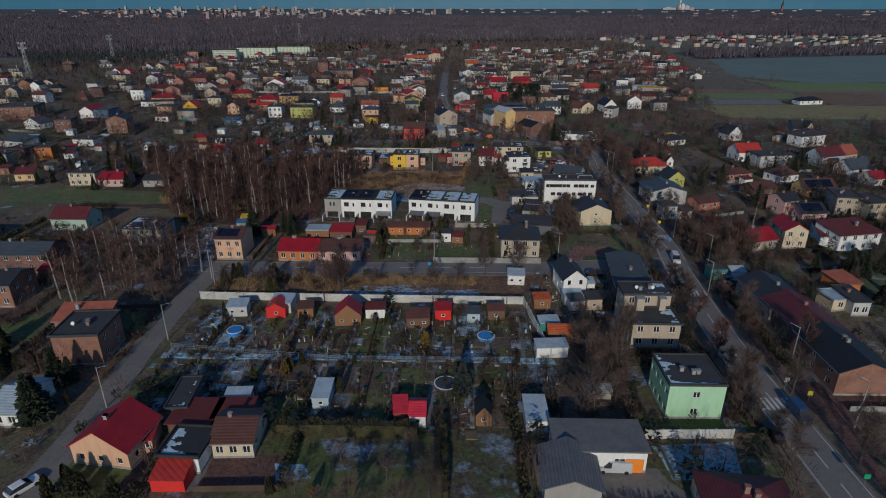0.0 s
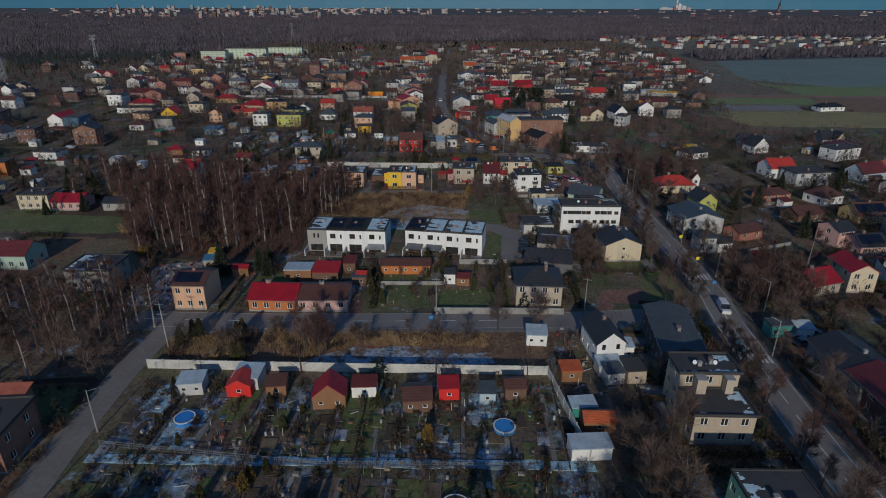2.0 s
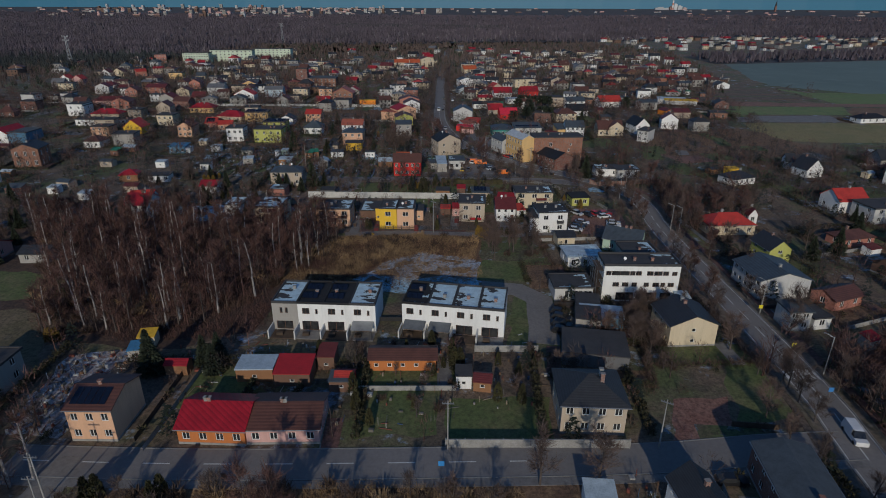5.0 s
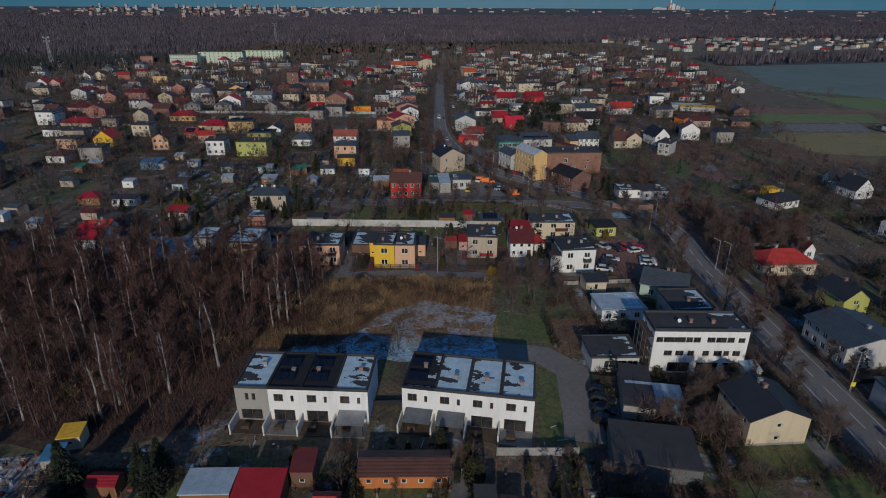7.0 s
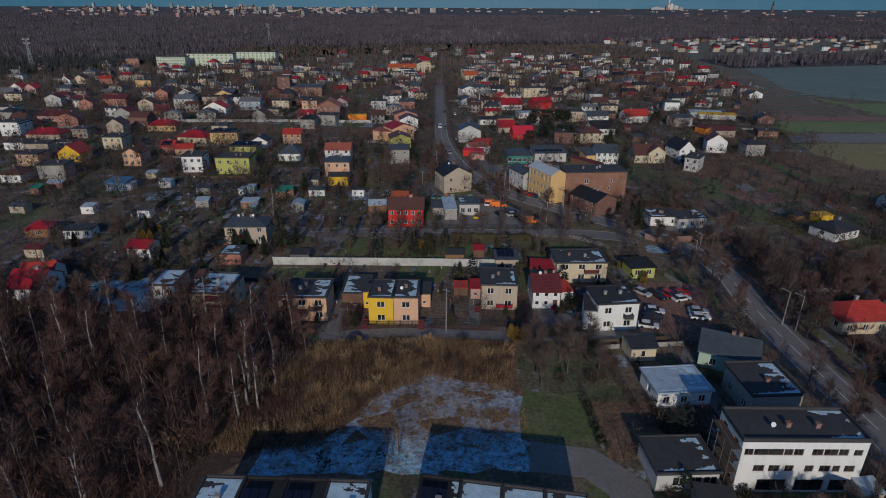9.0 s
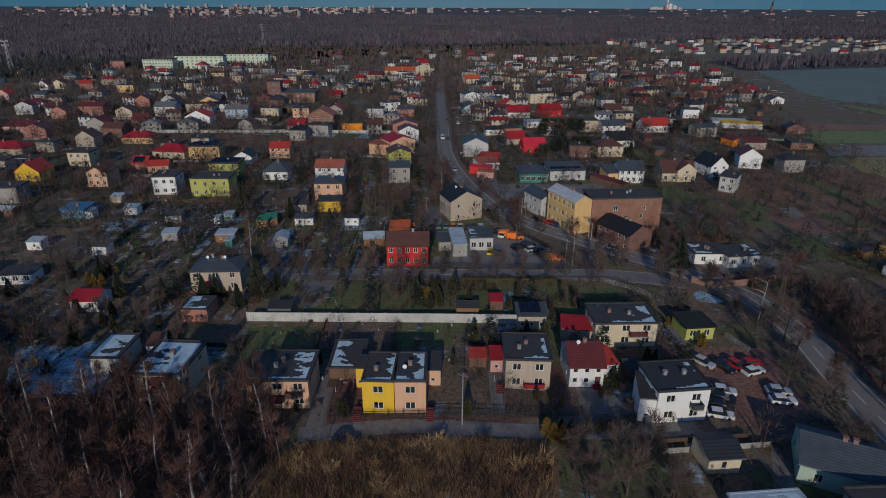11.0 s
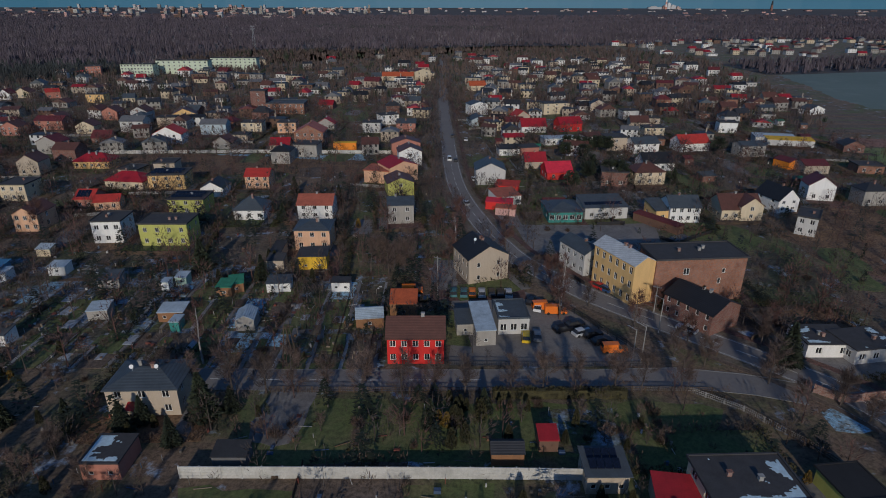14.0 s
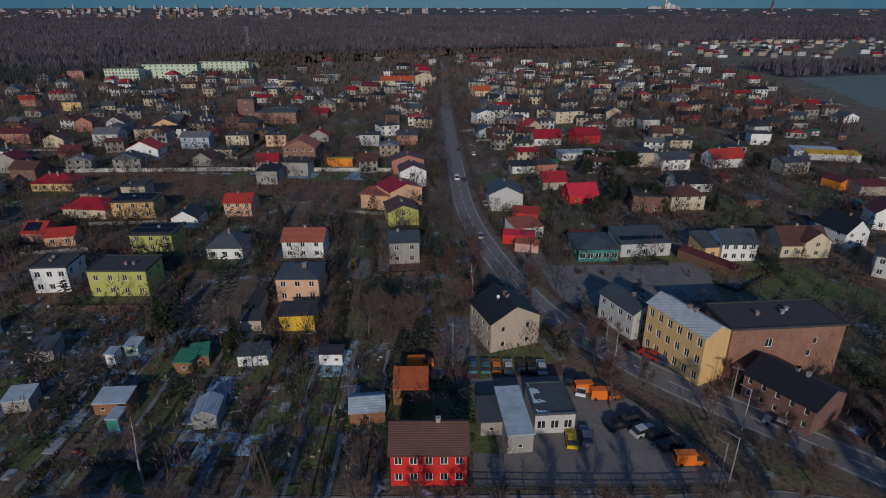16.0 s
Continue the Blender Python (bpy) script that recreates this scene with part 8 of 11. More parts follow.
pool(-46.0, 103.2, 1.6, (0.04, 0.22, 0.6), "blue covered garden pool")

# single trees
plant("blue_spruce", 1.0, 85.1, 1.1)
for px, py in [(-68.1, 74.7), (-61.2, 158.0), (-59.4, 276.3), (44.1, 292.4), (-81.5, 333.0)]:
    plant("spruce", px, py, 1.0)
for px, py in [(-50.0, 158.2), (-52.8, 161.0), (-50.5, 162.1), (-70.5, 369.4), (-74.1, 399.5), (-225.1, 614.1), (0.9, 418.5)]:
    plant("spruce", px, py, 0.7)
for px, py in [(39.1, 445.5), (32.5, 449.4), (34.3, 415.3), (42.8, 418.1), (46.6, 412.1), (25.4, 401.6), (103.8, 460.0)]:
    plant("pine", px, py, 0.9)
for px, py in [(-86.1, 112.6), (-68.0, 130.6), (-65.6, 132.2), (-65.7, 292.1), (5.7, 314.1), (-17.3, 340.8), (-86.7, 230.8), (-65.4, 210.5), (84.8, 164.0), (-52.2, 204.5)]:
    plant("birch", px, py, 1.0)
for px, py in [(-53.0, 60.9), (-50.8, 59.9), (-55.2, 59.3), (-45.9, 59.1), (-46.4, 128.1), (-45.7, 129.3), (-55.6, 128.5), (-54.4, 129.0), (-56.9, 125.6), (-44.3, 120.6), (-43.0, 120.6), (-6.2, 161.9), (-5.1, 161.7), (-23.7, 153.5), (-10.6, 167.7), (-6.6, 165.1), (-31.6, 163.8), (-65.5, 328.3), (-6.6, 337.9), (-18.5, 274.8), (-18.3, 276.8), (-14.3, 276.5)]:
    plant("thuja", px, py, 1.0)
for px, py in [(0.3, 229.0), (1.3, 227.9), (2.4, 227.3), (3.5, 226.9), (-24.8, 236.5), (-101.5, 280.2), (-99.7, 279.7), (-97.9, 279.7), (-87.0, 168.1), (-85.6, 168.2), (-46.5, 364.7), (-31.4, 89.2), (-6.4, 100.2), (35.1, 255.1)]:
    plant("golden_thuja", px, py, 1.0)
for px, py in [(-32.6, 329.2), (-34.3, 331.8), (-30.1, 330.6), (-29.0, 331.7), (-35.6, 334.1), (14.3, 133.4), (6.1, 133.2), (-38.8, 332.0), (-109.8, 299.5), (61.4, 275.4)]:
    plant("tree", px, py, 1.0)
for px, py in [(-27.6, 123.9), (-31.9, 124.4), (-49.4, 211.2), (-55.6, 219.9), (4.5, 309.4), (65.5, 279.4), (-28.2, 121.2), (-140.6, 360.6)]:
    plant("red_tree", px, py, 1.0)
area("yard", [(-37.1, 243.0), (-30.2, 243.1), (-29.9, 230.6), (-36.3, 230.5)], 0.01, PAVING_RED, "reddish paved drive beside the garage", 0.15)
area("yard", [(-39.6, 232.5), (-3.3, 233.1), (-3.5, 229.8), (-38.8, 228.7)], 0.01, PAVING_RED, "reddish paving in front of the house row", 0.15)
area("yard", [(3.6, 241.1), (13.2, 240.9), (17.6, 240.7), (15.1, 232.5), (2.8, 231.1)], 0.01, PAVING, "grey paved yard beside the white house", 0.15)
area("yard", [(27.8, 264.3), (33.4, 264.3), (33.0, 255.3), (28.2, 255.6)], 0.01, PAVING, "grey paved yard of the lime garage", 0.15)
area("shade_frost", [(-100.0, 253.0), (-81.4, 254.7), (-75.7, 246.5), (-73.3, 238.1), (-92.3, 236.8)], 0.012, FROST, "frosted garden field", 0.8)
area("shade_frost", [(-53.0, 247.0), (-50.9, 247.0), (-51.2, 236.6), (-54.2, 236.5)], 0.012, FROST_THIN, "thinly frosted garden", 0.5)
for px, py in [(2.7, 229.4), (4.2, 229.4), (5.8, 229.4), (7.2, 229.6), (8.7, 229.6), (10.1, 229.6), (11.6, 229.6)]:
    plant("thuja", px, py, 0.62)
for px, py in [(0.3, 229.0), (1.4, 227.7), (2.8, 228.4)]:
    plant("golden_thuja", px, py, 0.85)
for px, py in [(19.8, 232.9), (21.2, 232.7), (22.6, 233.0), (-32.9, 233.3), (-31.9, 232.8), (0.8, 275.0), (-19.0, 275.6), (-17.7, 274.8)]:
    plant("thuja", px, py, 0.8)
for px, py in [(-72.5, 242.2), (-55.6, 278.4), (-13.8, 278.1)]:
    plant("spruce", px, py, 0.55)
for px, py in [(-101.7, 287.5), (-100.3, 287.5), (-98.6, 287.2), (31.1, 263.1)]:
    plant("golden_thuja", px, py, 0.7)
fence([(-3.0, 284.1), (22.4, 284.2), (29.6, 278.8), (35.7, 270.7), (40.0, 262.7), (43.5, 253.0)], 1.1, CONCRETE, "low fence with pale posts round the garden by the road", 3.2)
garden_wall([(44.3, 284.0), (47.8, 281.1), (55.5, 282.2), (63.2, 284.9), (71.5, 286.2)], 1.8, 0.2, CHIM, "curved reddish brick wall beside the road", 4.0)
house(-6.8, 382.4, 8.8, 4.0, -9.9, 2.6, "mono", 0.4, "red", "pinkred", "market stall with a bright red roof", n=0, floors=1, ns=0, chim=0, over=0.15, ww=0.8, wh=0.7, base=False, cat='shed', name='shed')
house(-4.0, 376.7, 6.4, 3.0, -12.9, 2.4, "mono", 0.4, "pink", "salmon", "stall with a striped pink roof", n=0, floors=1, ns=0, chim=0, over=0.15, ww=0.8, wh=0.7, base=False, cat='shed', name='shed')
house(12.5, 382.1, 7.5, 4.0, 0.7, 2.4, "mono", 0.4, "wood", "maroon", "low shed with a maroon roof", n=0, floors=1, ns=0, chim=0, over=0.15, ww=0.8, wh=0.7, base=False, cat='shed', name='shed')
house(39.1, 372.5, 16.0, 3.0, -55.0, 2.4, "mono", 0.3, "brown", "maroon", "row of dark red sheds", n=0, floors=1, ns=0, chim=0, over=0.15, ww=0.8, wh=0.7, base=False, cat='shed', name='shed')
vehicle("van", 29.0, 389.4, 20.0, "white", "white delivery van in the yard")
vehicle("car", -12.9, 387.7, road_angle(-12.9, 387.7, False), "silver", "silver car on the main road")
for px, py in [(35.5, 463.3), (39.7, 461.7), (43.8, 460.0), (49.3, 463.2), (53.4, 461.6), (46.6, 418.0), (37.6, 427.7)]:
    plant("pine", px, py, 0.9)
for px, py in [(-3.0, 411.6), (65.6, 410.8), (-56.1, 387.7), (-65.0, 328.3)]:
    plant("spruce", px, py, 0.75)
for px, py in [(4.8, 322.8), (-19.2, 337.1), (-3.8, 345.5), (-22.7, 357.8), (-15.3, 364.3)]:
    plant("red_tree", px, py, 0.95)
for px, py in [(-66.1, 327.9), (-75.0, 326.5), (-52.4, 327.0), (-64.6, 338.3), (-66.3, 339.1)]:
    plant("thuja", px, py, 0.9)
house(15.6, 232.5, 2.6, 6.4, -9.3, 4.6, "mono", 0.5, "white", "dark", "white side wing with a sloping dark roof", n=1, extras=[('steps', 1.0, 1.3, 1.2, 'grey')], floors=1, ns=0, chim=0, over=0.15, ww=0.8, wh=0.7, base=False, cat='shed', name='shed')
area("shade_frost", [(-26.1, 66.5), (-22.1, 67.0), (-20.6, 64.3), (-24.9, 63.5)], 0.012, FROST, "frost patch on a shaded lawn", 0.6)
area("shade_frost", [(-21.2, 71.8), (-4.5, 72.9), (-3.7, 67.1), (-18.0, 65.5)], 0.012, FROST_THIN, "thin frost on the lawn", 1.2)
for px, py in [(-21.9, 61.6), (-16.8, 67.9), (-9.5, 64.5), (-6.9, 70.3), (-11.1, 59.0), (-17.9, 58.5)]:
    plant("fruit_tree", px, py, 0.9)
for px, py in [(-13.7, 56.5), (-7.0, 56.6), (-3.2, 60.0)]:
    plant("tree", px, py, 0.8)
for px, py in [(-55.2, 59.3), (-54.8, 62.4), (-53.1, 61.4), (-51.1, 60.4), (-46.2, 59.6), (-25.4, 61.4)]:
    plant("thuja", px, py, 0.75)
plant("blue_spruce", -68.1, 76.1, 1.3)
for px, py in [(-31.1, 91.1), (-19.4, 60.8)]:
    plant("golden_thuja", px, py, 0.8)
area("reed_island", [(-22.0, 208.5), (-18.3, 209.7), (-15.4, 208.7), (-17.0, 207.1), (-20.9, 206.4)], 0.02, STRAW, "tuft of dry grass in the frozen marsh", 1.4)
area("reed_island", [(-11.5, 212.2), (-6.6, 211.6), (-5.5, 209.8), (-9.6, 209.4)], 0.02, STRAW, "tuft of dry grass in the frozen marsh", 1.4)
area("reed_island", [(-16.5, 203.4), (-11.5, 204.3), (-10.2, 202.2), (-14.1, 201.0)], 0.02, STRAW, "tuft of dry grass in the frozen marsh", 1.4)
area("reed_island", [(-26.0, 202.5), (-21.6, 204.1), (-20.4, 201.6), (-23.8, 199.6)], 0.02, STRAW, "tuft of dry grass in the frozen marsh", 1.4)
area("reed_island", [(-5.9, 205.5), (-2.3, 205.2), (-2.0, 203.2), (-5.0, 203.2)], 0.02, STRAW, "tuft of dry grass in the frozen marsh", 1.4)
area("reed_island", [(-28.7, 197.5), (-25.7, 200.2), (-24.5, 197.6)], 0.02, STRAW, "tuft of dry grass in the frozen marsh", 1.4)
area("yard", [(1.3, 367.5), (37.1, 367.7), (34.1, 350.7), (3.5, 344.0)], 0.01, PAVING, "pale paved yard round the shops", 0.4)
area("yard", [(-9.2, 379.2), (2.7, 379.0), (3.5, 367.4), (-7.1, 365.9)], 0.01, PAVING, "pale paved yard by the stalls", 0.4)
area("yard", [(-22.8, 340.9), (-16.7, 340.8), (-17.4, 323.2), (-23.7, 323.4)], 0.01, PAVING, "paved yard beside the sand-coloured house", 0.4)
area("yard", [(40.8, 298.6), (72.7, 298.9), (71.1, 288.5), (42.2, 288.2)], 0.01, PAVING, "concrete yard of the workshops", 0.6)
area("shade_frost", [(42.7, 279.3), (53.4, 280.4), (52.2, 274.4), (42.0, 273.4)], 0.01, FROST, "frost in the shade behind the workshops", 0.8)
area("shade_frost", [(-5.3, 279.0), (7.1, 279.6), (9.3, 269.5), (-3.2, 268.5)], 0.01, FROST_THIN, "frosted grass behind the garden fence", 0.8)
house(-13.4, 266.2, 4.8, 3.0, 0.5, 2.2, "gable", 0.9, "wood", "dark", "dark wooden garden shed behind the wall", n=0, floors=1, ns=0, chim=0, over=0.15, ww=0.8, wh=0.7, base=False, cat='shed', name='shed')
house(-6.0, 269.0, 2.9, 3.0, 0.5, 2.2, "mono", 0.5, "brown", "crimson", "red-roofed garden shed and dark eaves", n=0, floors=1, ns=0, chim=0, over=0.15, ww=0.8, wh=0.7, base=False, cat='shed', name='shed')
house(-54.1, 265.5, 5.0, 3.0, 0.5, 2.0, "mono", 0.4, "darkgrey", "dark", "long dark garden shed by the wall", n=0, floors=1, ns=0, chim=0, over=0.15, ww=0.8, wh=0.7, base=False, cat='shed', name='shed')
for px, py in [(-16.6, 278.9), (-14.8, 278.9), (-12.9, 279.0), (-11.1, 279.0), (-9.4, 279.0)]:
    plant("thuja", px, py, 0.6)
for px, py in [(-21.2, 275.2), (-19.9, 274.8)]:
    plant("golden_thuja", px, py, 0.9)
for px, py in [(-46.2, 270.6), (-39.9, 273.6), (-33.4, 269.9), (-27.3, 272.7), (-7.8, 275.9), (4.5, 271.3)]:
    plant("fruit_tree", px, py, 0.8)
for px, py in [(-22.6, 274.8), (-62.1, 270.3)]:
    plant("spruce", px, py, 0.6)

# ---------------- ground ----------------
g = Geo()
g.poly([(-5200, -600, 0), (5200, -600, 0), (5200, 4995, 0), (-5200, 4995, 0)])
tagged(put("ground", g.mesh("ground", [GROUND])), "flat winter ground of brown grass, soil and frost", "ground", "", "structure")
road = strip("road", MAIN, -3.2, 3.2, -0.05, 0.052, ASPHALT, "grey asphalt main road with a broken centre line")
strip("road_lane", LANE, -2.6, 2.6, -0.05, 0.052, ASPHALT_OLD, "worn asphalt lane beside the allotments")
strip("road_cross", CROSS, -3.0, 3.0, -0.05, 0.048, ASPHALT, "asphalt side street")
strip("road_street", STREET, -3.0, 3.0, -0.05, 0.048, ASPHALT, "asphalt side street in front of the red house")
strip("road_alley", ALLEY, -1.6, 1.6, -0.05, 0.044, PAVING, "narrow paved alley")
strip("road_drive", DRIVE, -3.2, 3.2, -0.05, 0.044, ASPHALT_OLD, "asphalt drive to the terraced houses")
for s in (-1, 1):
    strip("kerb", MAIN, 3.22 if s > 0 else -3.4, 3.4 if s > 0 else -3.22, -0.05, 0.12, KERB, "concrete kerb of the main road")
    strip("pavement", MAIN, 5.4 if s > 0 else -6.6, 7.0 if s > 0 else -5.4, -0.05, 0.08, PAVING_RED if s > 0 else SOIL, "pavement along the main road" if s > 0 else "trodden path along the main road")
    strip("kerb", CROSS, 3.02 if s > 0 else -3.2, 3.2 if s > 0 else -3.02, -0.05, 0.1, KERB, "concrete kerb of the side street")
    strip("kerb", STREET, 3.02 if s > 0 else -3.2, 3.2 if s > 0 else -3.02, -0.05, 0.1, KERB, "concrete kerb of the side street")
    strip("verge", MAIN, 3.45 if s > 0 else -5.3, 5.3 if s > 0 else -3.45, -0.05, 0.06, VERGE, "grass verge beside the road")
strip("pavement", CROSS, 3.3, 4.8, -0.05, 0.07, PAVING, "pavement along the side street")


def along(line, s):
    """The place and heading s metres along a line."""
    for a, b in zip(line, line[1:]):
        L = (b - a).length
        if s <= L:
            return a.lerp(b, s / L), math.atan2(b.y - a.y, b.x - a.x)
        s -= L
    return None


for q in (-2.95, 2.95):
    strip("edge_line", [p for p in MAIN if p.y < 480], q - 0.07, q + 0.07, 0.03, 0.058, MARKING, "", road)
dash = Geo()
dash.box(0, -0.09, 0.04, 4.0, 0.09, 0.059)
dash_mesh = dash.mesh("centre_dash", [MARKING])
s = 0.0
while s < 420:
    q = along(MAIN, s)
    if q is None:
        break
    put("centre_dash", dash_mesh, road, (q[0].x, q[0].y, 0), q[1])
    s += 7.0
for line in (CROSS, STREET):
    s = 2.0
    while s < 80:
        q = along(line, s)
        if q is None:
            break
        put("centre_dash", dash_mesh, road, (q[0].x, q[0].y, -0.002), q[1])
        s += 9.0
bar = Geo()
bar.box(-1.6, -0.25, 0.04, 1.6, 0.25, 0.058)
bar_mesh = bar.mesh("crossing_bar", [MARKING])


def crossing(x, y):
    """A zebra crossing over the main road at the point nearest to x, y."""
    k = min(range(len(MAIN) - 1), key=lambda i: (MAIN[i] - Vector((x, y))).length)
    d = (MAIN[k + 1] - MAIN[k]).normalized()
    side = Vector((d.y, -d.x))
    for j in range(7):
        p = MAIN[k] + side * (-2.7 + 0.9 * j)
        put("crossing_bar", bar_mesh, road, (p.x, p.y, 0), math.atan2(d.y, d.x))


crossing(53.9, 87.4)
crossing(48.8, 125.4)
crossing(47.2, 161.8)

# ---------------- where plants may stand ----------------
ROADS = [(MAIN, 5.0), (LANE, 3.2), (CROSS, 4.0), (STREET, 3.8), (ALLEY, 2.2), (DRIVE, 3.6)]


def is_free(x, y, gap=1.0):
    for hx, hy, w, d, r in FOOT:
        dx, dy = x - hx, y - hy
        if dx * dx + dy * dy > 1600:
            continue
        c, s = math.cos(r), math.sin(r)
        a, b = dx * c + dy * s, -dx * s + dy * c
        if -gap < a < w + gap and -gap < b < d + gap:
            return False
    p = Vector((x, y))
    for line, half in ROADS:
        for q in line:
            if abs(q.x - x) < half + 3 and abs(q.y - y) < half + 3 and (q - p).length < half + gap:
                return False
    return True


def inside(x, y, poly):
    c = False
    for (x0, y0), (x1, y1) in zip(poly, poly[1:] + poly[:1]):
        if (y0 > y) != (y1 > y) and x < (x1 - x0) * (y - y0) / (y1 - y0) + x0:
            c = not c
    return c


BUSHES, FAR_TREES = [], []


def scatter(poly, n, kinds, lo, hi, seed, gap=1.0, apart=0.0):
    """Plants of mixed kinds in an outline, clear of houses and roads."""
    rng = random.Random(seed)
    xs, ys = [p[0] for p in poly], [p[1] for p in poly]
    done, tries, spots = 0, 0, []
    while done < n and tries < n * 12:
        tries += 1
        x, y = rng.uniform(min(xs), max(xs)), rng.uniform(min(ys), max(ys))
        if not inside(x, y, poly) or not is_free(x, y, gap) or (apart and inside(x, y, CLEAR)):
            continue
        if apart and any((x - a) ** 2 + (y - b) ** 2 < apart * apart for a, b in spots):
            continue
        spots.append((x, y))
        kind, size = rng.choice(kinds), round(rng.uniform(lo, hi), 2)
        done += 1
        if kind in ("bush", "reed"):
            BUSHES.append((x, y, size, kind))
        elif y > 300:
            FAR_TREES.append((x, y, size, kind))
        else:
            plant(kind, x, y, size)


def stuff_twigs(name, label, poly, n, hmin, hmax, width, mat, seed, lean=0.5, clump=1, r=0.6, gap=0.4):
    """Grass, reeds or brushwood as one object: thin blades in clumps over an outline."""
    rng = random.Random(seed)
    xs, ys = [p[0] for p in poly], [p[1] for p in poly]
    tv, tf = [], []
    done = tries = 0
    while done < n and tries < n * 6:
        tries += 1
        x, y = rng.uniform(min(xs), max(xs)), rng.uniform(min(ys), max(ys))
        if not inside(x, y, poly) or not is_free(x, y, gap):
            continue
        if noise.noise((x * 0.09, y * 0.09, seed)) < rng.uniform(-0.6, 0.3):
            continue
        done += 1
        for _ in range(clump):
            a, q = rng.random() * 6.283, r * rng.random() ** 0.5
            bx, by = x + math.cos(a) * q, y + math.sin(a) * q
            t = rng.random() * 6.283
            wx, wy = math.cos(t) * width / 2, math.sin(t) * width / 2
            h = rng.uniform(hmin, hmax)
            i = len(tv)
            tv += [(bx - wx, by - wy, 0), (bx + wx, by + wy, 0), (bx + rng.uniform(-lean, lean) * h, by + rng.uniform(-lean, lean) * h, h)]
            tf.append((i, i + 1, i + 2))
    return tagged(put(name, mesh_from(name, tv, tf, [mat])), label, name.replace("_", " "), "", "stuff")


def hedge(pts, h, t, mat, label, seed=1):
    """A clipped hedge of small sprays round a dense core."""
    rng = random.Random(seed)
    root = thing("hedge", pts[0][0], pts[0][1], 0, label, "hedge")
    o = Vector(pts[0])
    tv, tf = [], []
    for a, b in zip(pts, pts[1:]):
        a, b = Vector(a) - o, Vector(b) - o
        d = (b - a).normalized()
        sd = Vector((d.y, -d.x))
        L = (b - a).length
        for _ in range(int(L * h * 40)):
            s, u, z = rng.random() * L, rng.uniform(-1, 1), rng.random()
            if rng.random() < 0.4:
                z = 0.85 + 0.2 * rng.random()
            p = a + d * s + sd * u * t * (1 - 0.25 * z)
            q = Vector((p.x, p.y, z * h * (0.9 + 0.12 * math.sin(s * 1.3))))
            e = Vector((sd.x * u + rng.uniform(-.5, .5), sd.y * u + rng.uniform(-.5, .5), rng.uniform(0.2, 1.0))).normalized() * 0.4
            w = Vector((rng.uniform(-1, 1), rng.uniform(-1, 1), rng.uniform(-.4, .4))).normalized() * 0.14
            i = len(tv)
            tv += [tuple(q - w), tuple(q + w), tuple(q + e)]
            tf.append((i, i + 1, i + 2))
    core = Geo()
    for a, b in zip(pts, pts[1:]):
        a, b = Vector(a) - o, Vector(b) - o
        dd = (b - a).normalized()
        q = Vector((dd.y, -dd.x)) * t * 0.8
        core.hull([(*(a + q), 0), (*(b + q), 0), (*(b - q), 0), (*(a - q), 0)], [(*(a + q * 0.8), h * 0.86), (*(b + q * 0.8), h * 0.86), (*(b - q * 0.8), h * 0.86), (*(a - q * 0.8), h * 0.86)])
    put("core", core.mesh("core", [mat]), root)
    put("foliage", mesh_from("foliage", tv, tf, [mat]), root)
    return root


WOOD_AREA = [(-134.4, 233.5), (-115.1, 244.9), (-83.1, 247.4), (-43.9, 235.0), (-37.2, 219.4), (-46.5, 198.8), (-53.2, 183.2), (-63.0, 171.2), (-90.7, 169.7)]
ALLOT_NEAR = [(-56.5, 96.0), (-57.1, 113.3), (14.6, 115.2), (19.1, 95.2), (18.5, 75.9), (-2.8, 74.0), (-28.8, 73.3), (-54.4, 81.8)]
ALLOT_FAR = [(-131.4, 333.6), (-90.8, 342.6), (-59.5, 332.4), (-34.5, 323.6), (-31.1, 292.2), (-61.8, 292.1), (-109.1, 292.5)]
WOOD_NEAR = [(-110.7, 140.9), (-88.7, 145.0), (-70.5, 143.2), (-67.3, 132.5), (-65.0, 113.1), (-78.3, 111.5), (-90.1, 114.0)]
REED_AREA = [(-38.2, 225.8), (-13.8, 227.3), (0.0, 225.9), (-1.3, 210.9), (-15.6, 215.8), (-26.6, 207.2), (-32.0, 196.1), (-51.5, 195.3), (-44.4, 216.5)]
WASTE_AREA = [(-59.9, 128.5), (-24.2, 132.7), (3.5, 132.3), (3.7, 127.2), (-23.0, 126.8), (-31.0, 121.1), (-57.6, 119.5)]
ROAD_WOOD = [(47.4, 292.5), (65.2, 275.3), (95.3, 261.4), (68.7, 221.6), (63.0, 238.7), (63.7, 275.4)]
EAST_WOOD = [(49.0, 161.2), (62.2, 166.3), (88.4, 161.7), (76.7, 144.8), (62.4, 144.5), (56.7, 152.3)]
CLEAR = [(-119.4, 260.9), (-47.5, 260.5), (-40.0, 234.1), (-92.7, 233.2)]


scatter(WOOD_AREA, 190, ["wood_tree", "wood_tree", "wood_tree", "birch", "red_tree"], 0.75, 1.15, 11, 1.0, 2.0)
scatter(WOOD_AREA, 120, ["bush", "bush", "reed"], 0.8, 1.6, 12, 0.5)
scatter(WOOD_NEAR, 46, ["wood_tree", "tree", "birch"], 0.6, 1.0, 13, 1.0, 2.2)
scatter(REED_AREA, 60, ["bush", "reed", "bush"], 0.7, 1.2, 14, 0.5)
scatter(WASTE_AREA, 46, ["bush", "bush", "reed", "fruit_tree"], 0.7, 1.3, 15, 0.5)
